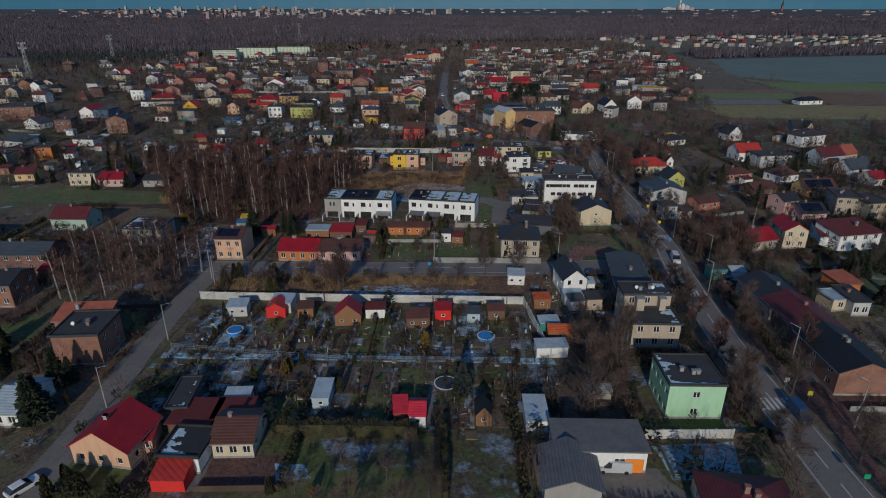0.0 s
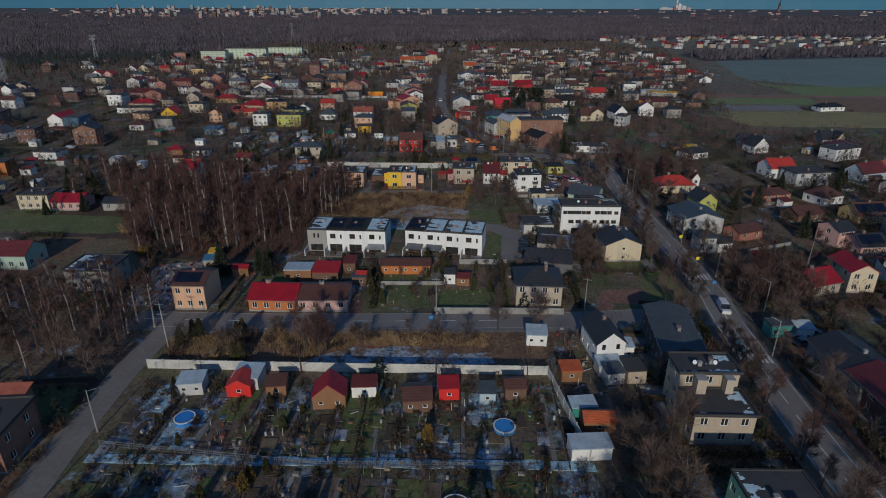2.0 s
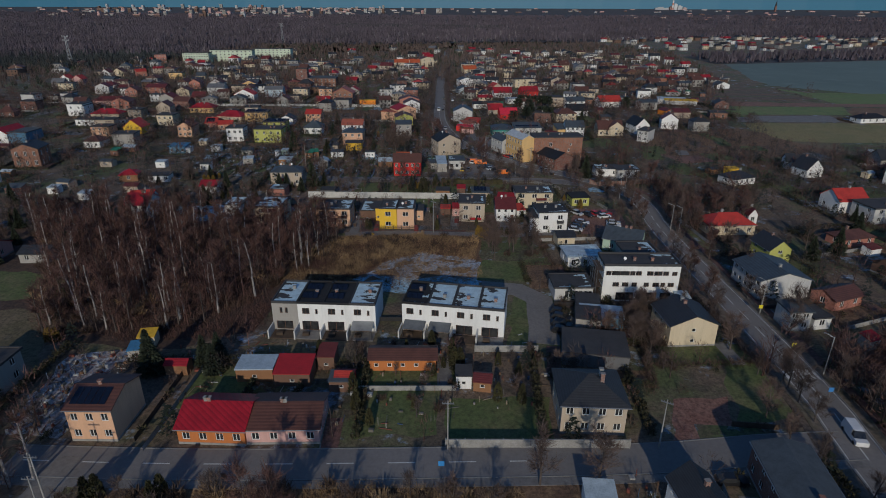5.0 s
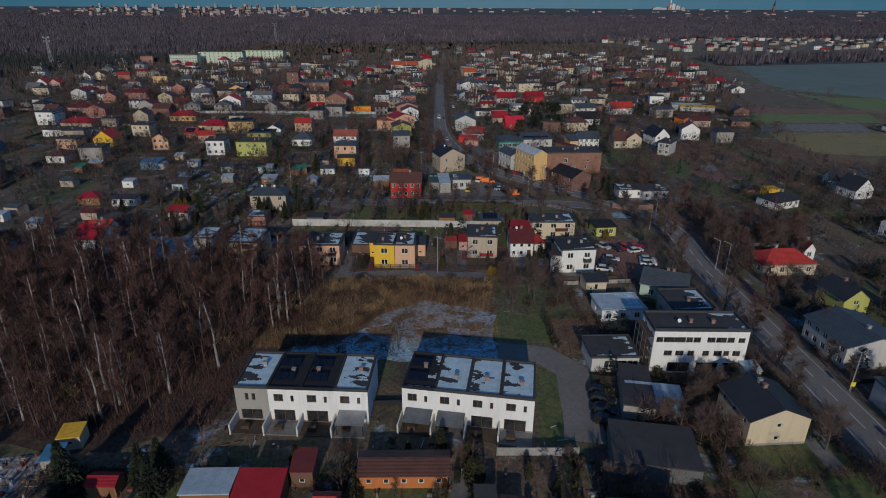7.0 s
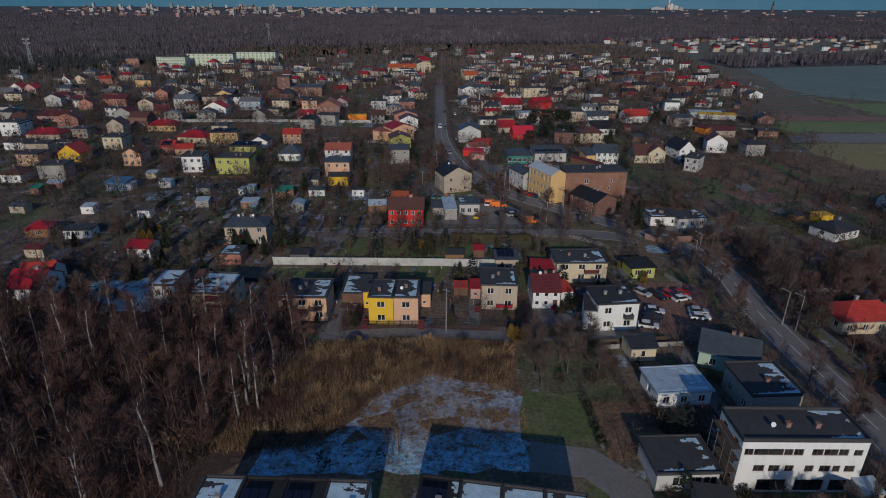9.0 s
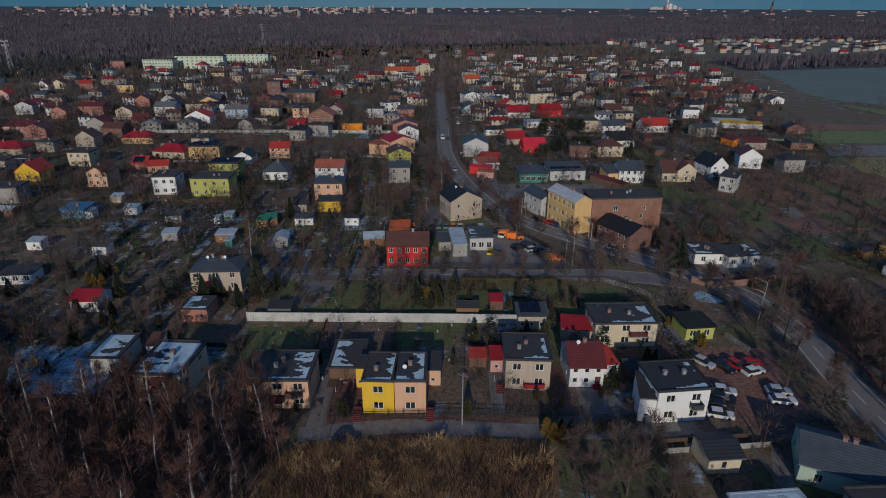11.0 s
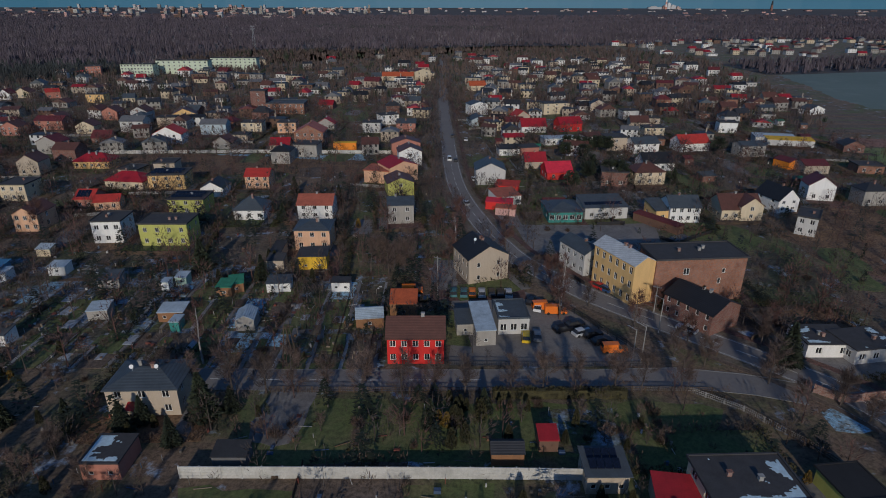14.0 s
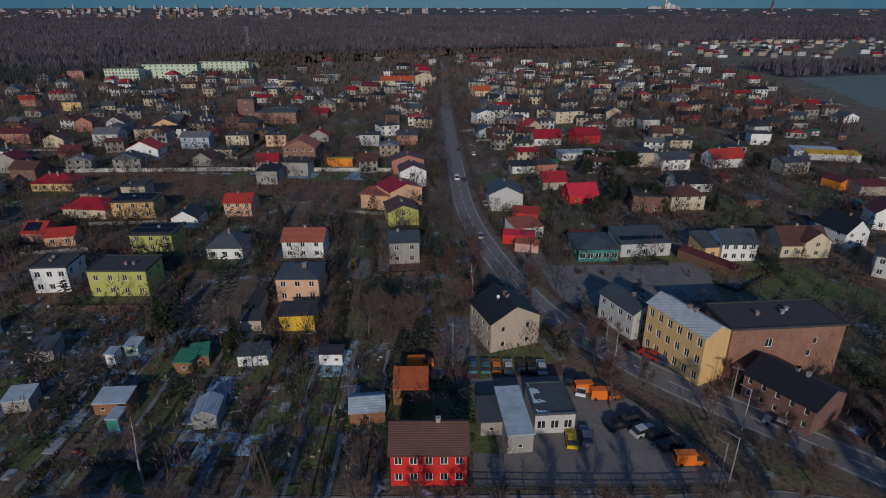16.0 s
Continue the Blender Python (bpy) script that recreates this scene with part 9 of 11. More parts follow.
stuff_twigs("dry_reeds", "dense dry straw-coloured reeds round the frozen marsh", REED_AREA, 8000, 0.6, 1.7, 0.06, REED, 16, 0.35, 4, 0.8)
stuff_twigs("marsh_brush", "reddish brown brushwood round the frozen marsh", REED_AREA, 9000, 0.4, 1.5, 0.06, TWIG_RED, 26, 0.6, 4, 1.0)
stuff_twigs("marsh_grass", "frosted tufts of dry grass on the marsh", [(-25.3, 211.9), (-15.6, 216.8), (-3.6, 212.4), (0.3, 207.8), (-0.2, 197.2), (-11.5, 196.3), (-32.0, 196.1), (-26.2, 204.3)], 3600, 0.15, 0.6, 0.07, REED, 27, 0.8, 3, 0.7)
stuff_twigs("rough_grass", "tangled reddish grass and brush at the edge of the wood", [(-98.7, 189.6), (-67.7, 190.0), (-53.7, 203.2), (-48.4, 190.5), (-46.0, 174.3), (-50.8, 170.2), (-73.9, 168.6), (-88.4, 173.7)], 5200, 0.3, 1.2, 0.07, TWIG_RED, 28, 0.7, 3, 0.8)
stuff_twigs("brushwood", "tangled brown undergrowth below the bare trees", WOOD_AREA, 9000, 0.4, 1.6, 0.08, TWIG_BUSH, 17, 0.6, 3)
stuff_twigs("dry_grass", "tall dry grass on the waste ground", WASTE_AREA, 5000, 0.3, 1.1, 0.07, REED, 18, 0.5, 3)
scatter(ROAD_WOOD, 42, ["tree", "red_tree", "tree", "bush"], 0.6, 0.95, 19, 1.0, 2.5)
scatter(EAST_WOOD, 34, ["tree", "red_tree", "bush"], 0.5, 0.85, 20, 1.0, 2.5)

# trees along the main road, planted in uneven rows
rng = random.Random(21)
s = 4.0
while s < 640:
    q = along(MAIN, s)
    if q is None:
        break
    for side in (-1, 1, -1, 1):
        if rng.random() < 0.55:
            off = side * rng.uniform(4.2, 5.2) if rng.random() < 0.6 else side * rng.uniform(7.2, 13.0)
            x, y = q[0].x + math.sin(q[1]) * off, q[0].y - math.cos(q[1]) * off
            if is_free(x, y, -1.2):
                if y > 330:
                    FAR_TREES.append((x, y, round(rng.uniform(0.6, 1.0), 2), "tree"))
                else:
                    plant("tree" if rng.random() < 0.8 else "red_tree", x, y, round(rng.uniform(0.5, 0.95), 2))
    s += 5.5
s = 4.0
while s < 95:
    q = along(STREET, s)
    if q is None:
        break
    x, y = q[0].x + rng.uniform(-1, 1), q[0].y - 4.0
    plant("tree", x, y, round(rng.uniform(0.75, 1.05), 2))
    s += 6.0

# allotment plots: fences and hedges between them, beds, and small clutter
PLOTS = [([(-57.1, 113.3)][0], [(14.5, 114.6)][0], 20.0, 9), ([(-55.5, 94.0)][0], [(16.3, 94.2)][0], -22.0, 9), ([(-115.1, 325.6)][0], [(-35.3, 321.6)][0], -34.0, 12)]
BED_COLS = [surf("bed_soil", (0.10, 0.07, 0.05), 0.4), surf("bed_frost", (0.38, 0.41, 0.45), 0.35, 1.2, 4.0), LAWN, surf("bed_straw", (0.20, 0.15, 0.09), 0.4)]
rng = random.Random(31)
for (xa, ya), (xb, yb), depth, n in PLOTS:
    for k in range(n + 1):
        x, y = xa + (xb - xa) * k / n, ya + (yb - ya) * k / n
        y0, y1 = sorted((y + (1.5 if depth > 0 else -1.5), y + (-depth if depth > 0 else depth)))
        if k % 2:
            fence([(x, y0), (x + rng.uniform(-.5, .5), y1)], 0.9, WOOD, "low weathered fence between garden plots", 4.2, (0.3, 0.8))
        if k < n:
            for j in range(5):
                bx, by = x + rng.uniform(0.8, 1.6) + (j % 2) * 3.0, y0 + (y1 - y0) * (0.08 + 0.17 * j) + rng.uniform(-0.6, 0.6)
                w, L = rng.uniform(1.2, 2.6), rng.uniform(2.0, 4.2)
                if is_free(bx, by, 1.2) and is_free(bx + w, by + L, 1.0):
                    bed = Geo()
                    bed.hull([(0, 0, 0), (w, 0, 0), (w, L, 0), (0, L, 0)], [(0.06, 0.06, 0.2), (w - 0.06, 0.06, 0.2), (w - 0.06, L - 0.06, 0.2), (0.06, L - 0.06, 0.2)])
                    tagged(put("garden_bed", bed.mesh("garden_bed", [rng.choice(BED_COLS)]), None, (bx, by, 0), rng.uniform(-.06, .06)), "low garden bed of winter soil and frost", "garden bed", "garden beds")


# each allotment has its own ground: lawn, frost in the shade, dug soil, and a path beside it
rng = random.Random(33)
PLOT_GROUND = [(LAWN, "winter lawn of an allotment"), (LAWN, "winter lawn of an allotment"), (FROST_THIN, "thinly frosted allotment"), (SOIL, "dug soil of an allotment"), (FROST, "frosted beds of an allotment")]
for xa, xb, y0, y1, n in ((-55.5, 13.0, 96.5, 112.5, 10), (-46.0, 17.0, 76.0, 92.0, 9), (-118.0, -34.0, 305.0, 327.0, 13), (-108.0, -33.0, 290.5, 303.0, 12)):
    for k in range(n):
        a, b = xa + (xb - xa) * k / n + 0.5, xa + (xb - xa) * (k + 1) / n - 0.9
        cut = y0 + (y1 - y0) * rng.uniform(0.35, 0.65)
        for c0, c1 in ((y0, cut), (cut + 0.3, y1)):
            if rng.random() < 0.85:
                mat, lab = rng.choice(PLOT_GROUND)
                area("plot_ground", [(a, c0), (b, c0), (b, c1), (a, c1)], 0.012, mat, lab, 0.35, 2.5)
        area("garden_path", [(b + 0.15, y0), (b + 0.85, y0), (b + 0.85, y1), (b + 0.15, y1)], 0.012, PAVING if k % 2 else CONCRETE, "narrow paved path between allotments", 0.08)
area("garden_path", [(-56.8, 93.5), (18.3, 94.7), (18.3, 96.5), (-56.9, 95.3)], 0.012, FROST, "frosted path across the allotments", 0.15)


def clutter(name, label, poly, n, seed):
    """Countless small garden things as one object: boards, barrels, pots, posts, sheets."""
    rng = random.Random(seed)
    cols = [(0.36, 0.35, 0.33), (0.50, 0.50, 0.48), (0.16, 0.09, 0.05), (0.12, 0.08, 0.05), (0.06, 0.10, 0.18), (0.20, 0.06, 0.04), (0.22, 0.20, 0.18), (0.10, 0.09, 0.08), (0.26, 0.21, 0.15), (0.14, 0.13, 0.11)]
    mats = [paint(c, "clutter") for c in cols]
    g = Geo()
    xs, ys = [p[0] for p in poly], [p[1] for p in poly]
    done = tries = 0
    while done < n and tries < n * 8:
        tries += 1
        x, y = rng.uniform(min(xs), max(xs)), rng.uniform(min(ys), max(ys))
        if not inside(x, y, poly) or not is_free(x, y, 0.4):
            continue
        done += 1
        m, q = rng.randrange(len(mats)), rng.random()
        if q < 0.3:
            r = rng.uniform(0.1, 0.28)
            g.tube((x, y, 0), (x, y, rng.uniform(0.3, 0.8)), r, r * 0.95, 7, m)
        elif q < 0.6:
            a = rng.uniform(-0.4, 0.4) + rng.choice([0, 1.57])
            L = rng.uniform(0.8, 2.6)
            g.tube((x, y, 0.06), (x + math.cos(a) * L, y + math.sin(a) * L, rng.uniform(0.06, 0.3)), 0.07, 0.06, 4, m)
        elif q < 0.8:
            g.tube((x, y, 0), (x, y, rng.uniform(0.9, 1.7)), 0.06, 0.05, 4, m)
        else:
            w, d2, h = rng.uniform(0.3, 1.1), rng.uniform(0.3, 0.9), rng.uniform(0.12, 0.6)
            g.hull([(x, y, 0), (x + w, y, 0), (x + w, y + d2, 0), (x, y + d2, 0)], [(x + 0.05, y + 0.05, h), (x + w - 0.05, y, h), (x + w, y + d2 - 0.05, h * 0.9), (x, y + d2, h * 0.9)], m)
    return tagged(put(name, g.mesh(name, mats)), label, "garden clutter", "", "stuff")


clutter("garden_clutter", "boards, barrels, pots and posts lying about the allotments", [(-55.4, 96.0), (-56.2, 112.0), (13.2, 114.1), (18.1, 95.2), (17.7, 76.5), (-2.9, 74.9), (-47.5, 73.9)], 620, 32)
clutter("garden_clutter", "boards, barrels and posts lying about the far allotments", [(-137.0, 333.5), (-84.7, 342.4), (-35.4, 331.9), (-31.2, 293.3), (-109.1, 292.5)], 600, 33)
clutter("garden_clutter", "small things lying about the house gardens", [(-120.3, 280.5), (-53.4, 280.6), (17.6, 281.3), (22.1, 267.9), (-9.1, 239.2), (-93.2, 237.7)], 320, 34)
clutter("garden_clutter", "small things lying about the terrace gardens", [(-61.0, 168.4), (-24.4, 175.6), (12.7, 174.0), (10.4, 151.5), (-21.8, 142.4), (-53.2, 149.1)], 260, 35)
clutter("rubble", "frosted rubble and broken bricks on the lot", [(-79.9, 162.8), (-69.1, 165.6), (-65.6, 155.6), (-66.8, 140.9), (-75.9, 140.7), (-78.7, 150.8)], 260, 37)
clutter("garden_clutter", "small things lying about the gardens by the tenement", [(-200.7, 427.4), (-27.8, 430.8), (-25.2, 341.0), (-138.8, 335.6)], 420, 38)
clutter("garden_clutter", "small things lying about the yards beyond the road", [(-4.3, 489.0), (137.3, 499.4), (103.1, 387.5), (49.3, 378.5), (-2.3, 407.1)], 320, 39)
clutter("garden_clutter", "small things lying about the yards by the road", [(18.8, 136.7), (26.9, 133.6), (37.5, 120.2), (31.4, 111.2), (14.6, 110.7)], 110, 36)

# smaller houses and sheds between the gardens farther off
FILL = [
    ([(-317.7, 340.2), (-165.6, 342.2), (-78.8, 306.2), (-69.4, 269.4), (-114.3, 231.0), (-207.6, 215.1)], 26, 0.8),
    ([(-439.1, 462.0), (-124.6, 593.2), (-23.3, 577.6), (-22.4, 387.1), (-100.0, 390.4), (-336.9, 349.7)], 46, 0.25),
    ([(-1.6, 576.3), (201.9, 614.6), (158.3, 426.9), (126.8, 371.1), (66.5, 383.1), (1.0, 436.0)], 34, 0.3),
    ([(165.0, 217.1), (215.0, 292.1), (185.0, 212.1)], 6, 0.3),
    ([(-162.3, 146.5), (-139.7, 150.7), (-100.3, 99.1), (-109.0, 90.7)], 5, 0.2),
]
rng = random.Random(51)
WN = ["white", "beige", "grey", "darkbrick", "lightgrey", "brick", "beige", "darkbrick", "grey"]
RN = ["crimson", "brown", "dark", "maroon", "slate", "dark", "brown", "black"]
for poly, n, sheds in FILL:
    xs, ys = [p[0] for p in poly], [p[1] for p in poly]
    done = tries = 0
    while done < n and tries < 600:
        tries += 1
        x, y = rng.uniform(min(xs), max(xs)), rng.uniform(min(ys), max(ys))
        if not inside(x, y, poly) or not (is_free(x, y, 3.0) and is_free(x + 10, y, 3.0) and is_free(x + 5, y + 9, 3.0) and is_free(x, y + 9, 3.0)):
            continue
        done += 1
        wc, rc = rng.choice(WN), rng.choice(RN)
        if rng.random() < sheds:
            house(x, y, rng.uniform(3.5, 6), rng.uniform(3, 4.5), rng.uniform(-12, 8), rng.uniform(2.1, 2.6), rng.choice(["mono", "gable"]), 0.7, wc, rng.choice(["paleblue", "slate", "maroon", "green"]), "small garden hut with %s walls" % wc.replace("darkbrick", "dark brick"), floors=1, n=1, ns=0, ww=0.8, wh=0.7, chim=0, over=0.15, base=False, cat="shed", name="shed")
        else:
            two = rng.random() < 0.6
            rf = rng.choice(["gable", "gable", "hip", "flat"])
            lw = "dark brick" if wc == "darkbrick" else wc
            house(x, y, rng.uniform(7.5, 10.5), rng.uniform(6.5, 8.5), rng.uniform(-12, 8), 5.4 if two else 3.2, rf, 0.2 if rf == "flat" else rng.uniform(2.0, 3.2), wc, "felt" if rf == "flat" else rc, "%s house with %s roof among winter gardens" % (lw, "a flat felt" if rf == "flat" else "a " + rc + " tiled"), ridge=rng.choice("xy"), floors=1, n=2, ns=0, chim=1, base=False)


# ---------------- gardens round each house ----------------
SHUT = ("car_park", "yard", "frost_patch", "frozen_pond", "field", "reed_bed", "rubble_lot", "waste_grass", "wood_floor")
CLOSED = [p for n, p in AREAS if n in SHUT]
GRASSY = [p for n, p in AREAS if n == "lawn"]
PATCH = {k: Geo() for k in ("lawn", "soil", "frost", "straw", "paving", "drive")}
ROWS_GREEN, ROWS_BROWN = [], []
low_walls = Geo()
hut_spots = []
rng = random.Random(81)


def plot_at(x, y, r):
    return lambda a, b: (x + a * math.cos(r) - b * math.sin(r), y + a * math.sin(r) + b * math.cos(r))


def is_shut(x, y):
    return any(inside(x, y, p) for p in CLOSED)


count = 0
for hx, hy, w, d, r in list(FOOT):
    if w * d < 42 or w < 5.45 or not 62 < hy < 560:
        continue
    at = plot_at(hx, hy, r)
    ml, mr, mf, mb = rng.uniform(2.0, 5.5), rng.uniform(2.0, 5.5), rng.uniform(4, 8), rng.uniform(7, 15)
    for key, box in (
            (rng.choice(["lawn", "soil", "straw", "paving", "lawn"]), (-ml, -mf, w + mr, 0.5)),
            (rng.choice(["lawn", "lawn", "frost", "soil", "frost", "straw"]), (-ml, d - 0.5, w + mr, d + mb)),
            (rng.choice(["paving", "drive", "drive"]), (w + 0.2, -mf, w + 2.9, d * 0.7) if rng.random() < 0.5 else (-2.9, -mf, -0.2, d * 0.7))):
        a0, b0, a1, b1 = box
        cx, cy = at((a0 + a1) / 2, (b0 + b1) / 2)
        if is_shut(cx, cy) or not is_free(*at((a0 + a1) / 2, b0 if b0 < 0 else b1), 0.0):
            continue
        jag = 0.5 if key not in ("paving", "drive") else 0.05
        rim = []
        for (p0, q0), (p1, q1) in zip(((a0, b0), (a1, b0), (a1, b1), (a0, b1)), ((a1, b0), (a1, b1), (a0, b1), (a0, b0))):
            for k in range(4):
                rim.append(at(p0 + (p1 - p0) * k / 4 + rng.uniform(-jag, jag), q0 + (q1 - q0) * k / 4 + rng.uniform(-jag, jag)))
        z = 0.036 + 0.00003 * (count % 240)
        count += 1
        PATCH[key].hull([(*p, -0.03) for p in rim], [(*p, z) for p in rim])
    # what stands along the borders
    for (p0, q0), (p1, q1) in (((-ml, -mf), (w + mr, -mf)), ((w + mr, -mf), (w + mr, d + mb)), ((w + mr, d + mb), (-ml, d + mb)), ((-ml, d + mb), (-ml, -mf))):
        how = rng.random()
        L = math.hypot(p1 - p0, q1 - q0)
        n = int(L / 0.8)
        for k in range(n):
            x, y = at(p0 + (p1 - p0) * k / n, q0 + (q1 - q0) * k / n)
            if not is_free(x, y, 0.4) or is_shut(x, y):
                continue
            if how < 0.3:
                ROWS_GREEN.append((x, y, rng.uniform(1.0, 2.2)))
            elif how < 0.55:
                ROWS_BROWN.append((x, y, rng.uniform(0.7, 1.6)))
            elif how < 0.85:
                x1, y1 = at(p0 + (p1 - p0) * (k + 1) / n, q0 + (q1 - q0) * (k + 1) / n)
                low_walls.hull([(x, y - 0.06, 0), (x1, y1 - 0.06, 0), (x1, y1 + 0.06, 0), (x, y + 0.06, 0)], [(x, y - 0.06, 1.0), (x1, y1 - 0.06, 1.0), (x1, y1 + 0.06, 1.0), (x, y + 0.06, 1.0)], int(how * 100) % 3)
    # bushes and small trees
    for _ in range(int((w + ml + mr) * (d + mf + mb) / 16)):
        x, y = at(rng.uniform(-ml - 1, w + mr + 1), rng.uniform(-mf, d + mb))
        if not is_free(x, y, 0.9) or is_shut(x, y) or any(inside(x, y, p) for p in GRASSY):
            continue
        q = rng.random()
        if q < 0.4:
            ROWS_BROWN.append((x, y, rng.uniform(0.7, 1.9)))
        elif q < 0.6:
            ROWS_GREEN.append((x, y, rng.uniform(0.8, 2.4)))
        else:
            FAR_TREES.append((x, y, rng.uniform(0.4, 0.8), rng.choice(["tree", "fruit_tree", "fruit_tree", "red_tree", "thuja", "spruce"])))
    if hy < 330 and rng.random() < 0.5:
        hut_spots.append((*at(rng.uniform(0, w), d + mb - 4), math.degrees(r)))
for key, mat, label in (("lawn", LAWN, "winter lawns round the houses"), ("soil", SOIL, "bare garden soil round the houses"), ("frost", FROST_THIN, "thinly frosted gardens behind the houses"), ("straw", STRAW, "dry grass round the houses"), ("paving", PAVING_RED, "reddish paved front yards"), ("drive", PAVING, "grey paved drives beside the houses")):
    tagged(put("garden_" + key, PATCH[key].mesh("garden_" + key, [mat])), label, "garden ground", "", "stuff")
tagged(put("garden_borders", low_walls.mesh("garden_borders", [WOOD, CONCRETE, DARK])), "low fences and walls between house gardens", "fences", "", "stuff")
for k, (x, y, r) in enumerate(hut_spots):
    if len([1 for q in hut_spots[:k] if q]) > 46 or is_shut(x, y) or (-62 < x < 0 and 246 < y < 266) or not (is_free(x, y, 1.0) and is_free(x + 3.5, y + 2.5, 1.0)):
        continue
    wc = rng.choice(["wood", "brown", "grey", "white", "cream"])
    rc = rng.choice(["maroon", "slate", "crimson", "paleblue", "felt"])
    house(x, y, rng.uniform(2.6, 4.4), rng.uniform(2.4, 3.2), r, 2.1, rng.choice(["mono", "mono", "gable"]), 0.6, wc, rc, "small %s garden shed with a %s roof" % (wc, rc), floors=1, n=0, ns=0, chim=0, over=0.15, base=False, cat="shed", name="shed")

# loose growth between the plots
for k in range(3400):
    y = rng.uniform(62.2, 332.4)
    x = rng.uniform(-0.62 * (y + 40), 0.72 * (y + 40))
    if noise.noise((x * 0.03, y * 0.03, 4.2)) < rng.uniform(-0.55, 0.45) or not is_free(x, y, 0.8) or is_shut(x, y) or any(inside(x, y, p) for p in GRASSY):
        continue
    if inside(x, y, ALLOT_NEAR):
        continue
    q = rng.random()
    if q < 0.45:
        ROWS_BROWN.append((x, y, rng.uniform(0.6, 1.8)))
    elif q < 0.55:
        ROWS_GREEN.append((x, y, rng.uniform(0.8, 2.0)))
    else:
        FAR_TREES.append((x, y, rng.uniform(0.4, 0.85), rng.choice(["tree", "tree", "fruit_tree", "red_tree", "spruce"])))


for k in range(5200):
    y = rng.uniform(230.0, 560.9)
    x = rng.uniform(-0.62 * (y - 60), 0.62 * (y - 60))
    if noise.noise((x * 0.02, y * 0.02, 1.2)) < rng.uniform(-0.6, 0.5) or not is_free(x, y, 0.9) or is_shut(x, y) or any(inside(x, y, p) for p in GRASSY):
        continue
    q = rng.random()
    if q < 0.6:
        ROWS_BROWN.append((x, y, rng.uniform(0.8, 2.4)))
    elif q < 0.75:
        ROWS_GREEN.append((x, y, rng.uniform(1.0, 2.6)))
    else:
        FAR_TREES.append((x, y, rng.uniform(0.5, 0.9), rng.choice(["tree", "tree", "red_tree", "spruce"])))
# shrubs, canes and rows between the allotment beds
for poly, n in ((ALLOT_NEAR, 620), (ALLOT_FAR, 620)):
    xs, ys = [p[0] for p in poly], [p[1] for p in poly]
    for k in range(n):
        x, y = rng.uniform(min(xs), max(xs)), rng.uniform(min(ys), max(ys))
        if rng.random() < 0.6:
            x = round(x / 5.5) * 5.5 + rng.uniform(-0.4, 0.4)
        if inside(x, y, poly) and is_free(x, y, 0.4):
            (ROWS_GREEN if rng.random() < 0.25 else ROWS_BROWN).append((x, y, rng.uniform(0.4, 1.3)))


def low_growth(name, label, spots, mat, green, seed):
    """Hedges, shrubs and tangles below head height as one object of small sprays."""
    rng = random.Random(seed)
    tv, tf = [], []
    for x, y, h in spots:
        for _ in range(42 if y < 200 else 20):
            a, q = rng.random() * 6.283, rng.random() ** 0.5
            z = h * rng.random() ** (0.8 if green else 1.3) * 0.85
            rr = 0.75 * (1 - 0.5 * z / h) * q * (1.0 if green else 1.25) * (0.6 + 0.35 * h)
            o = Vector((x + math.cos(a) * rr, y + math.sin(a) * rr, z))
            e = o + Vector((math.cos(a) * 0.7 + rng.uniform(-.4, .4), math.sin(a) * 0.7 + rng.uniform(-.4, .4), rng.uniform(0.3, 1.2))).normalized() * (0.45 if green else 0.3 + 0.4 * h)
            w, t = (rng.uniform(0.12, 0.2) if green else rng.uniform(0.04, 0.08)), rng.random() * 6.283
            i = len(tv)
            tv += [(o.x - w * math.cos(t), o.y - w * math.sin(t), o.z), (o.x + w * math.cos(t), o.y + w * math.sin(t), o.z), tuple(e)]
            tf.append((i, i + 1, i + 2))
    return tagged(put(name, mesh_from(name, tv, tf, [mat])), label, "shrubs", "", "stuff")


low_growth("garden_shrubs", "brown leafless shrubs and tangles round the houses", ROWS_BROWN, TWIG_BUSH, False, 82)
low_growth("garden_hedges", "dull olive-green hedges and evergreen shrubs round the houses", ROWS_GREEN, HEDGE, True, 83)
# the wood's many thin trees
rng = random.Random(84)
for poly, n in ((WOOD_AREA, 330), (WOOD_NEAR, 50), (EAST_WOOD, 90), (ROAD_WOOD, 70)):
    xs, ys = [p[0] for p in poly], [p[1] for p in poly]
    done = tries = 0
    while done < n and tries < n * 12:
        tries += 1
        x, y = rng.uniform(min(xs), max(xs)), rng.uniform(min(ys), max(ys))
        if inside(x, y, poly) and is_free(x, y, 0.8) and not inside(x, y, CLEAR):
            done += 1
            FAR_TREES.append((x, y, rng.uniform(0.35, 1.0), rng.choice(["wood_tree", "red_tree", "tree"])))

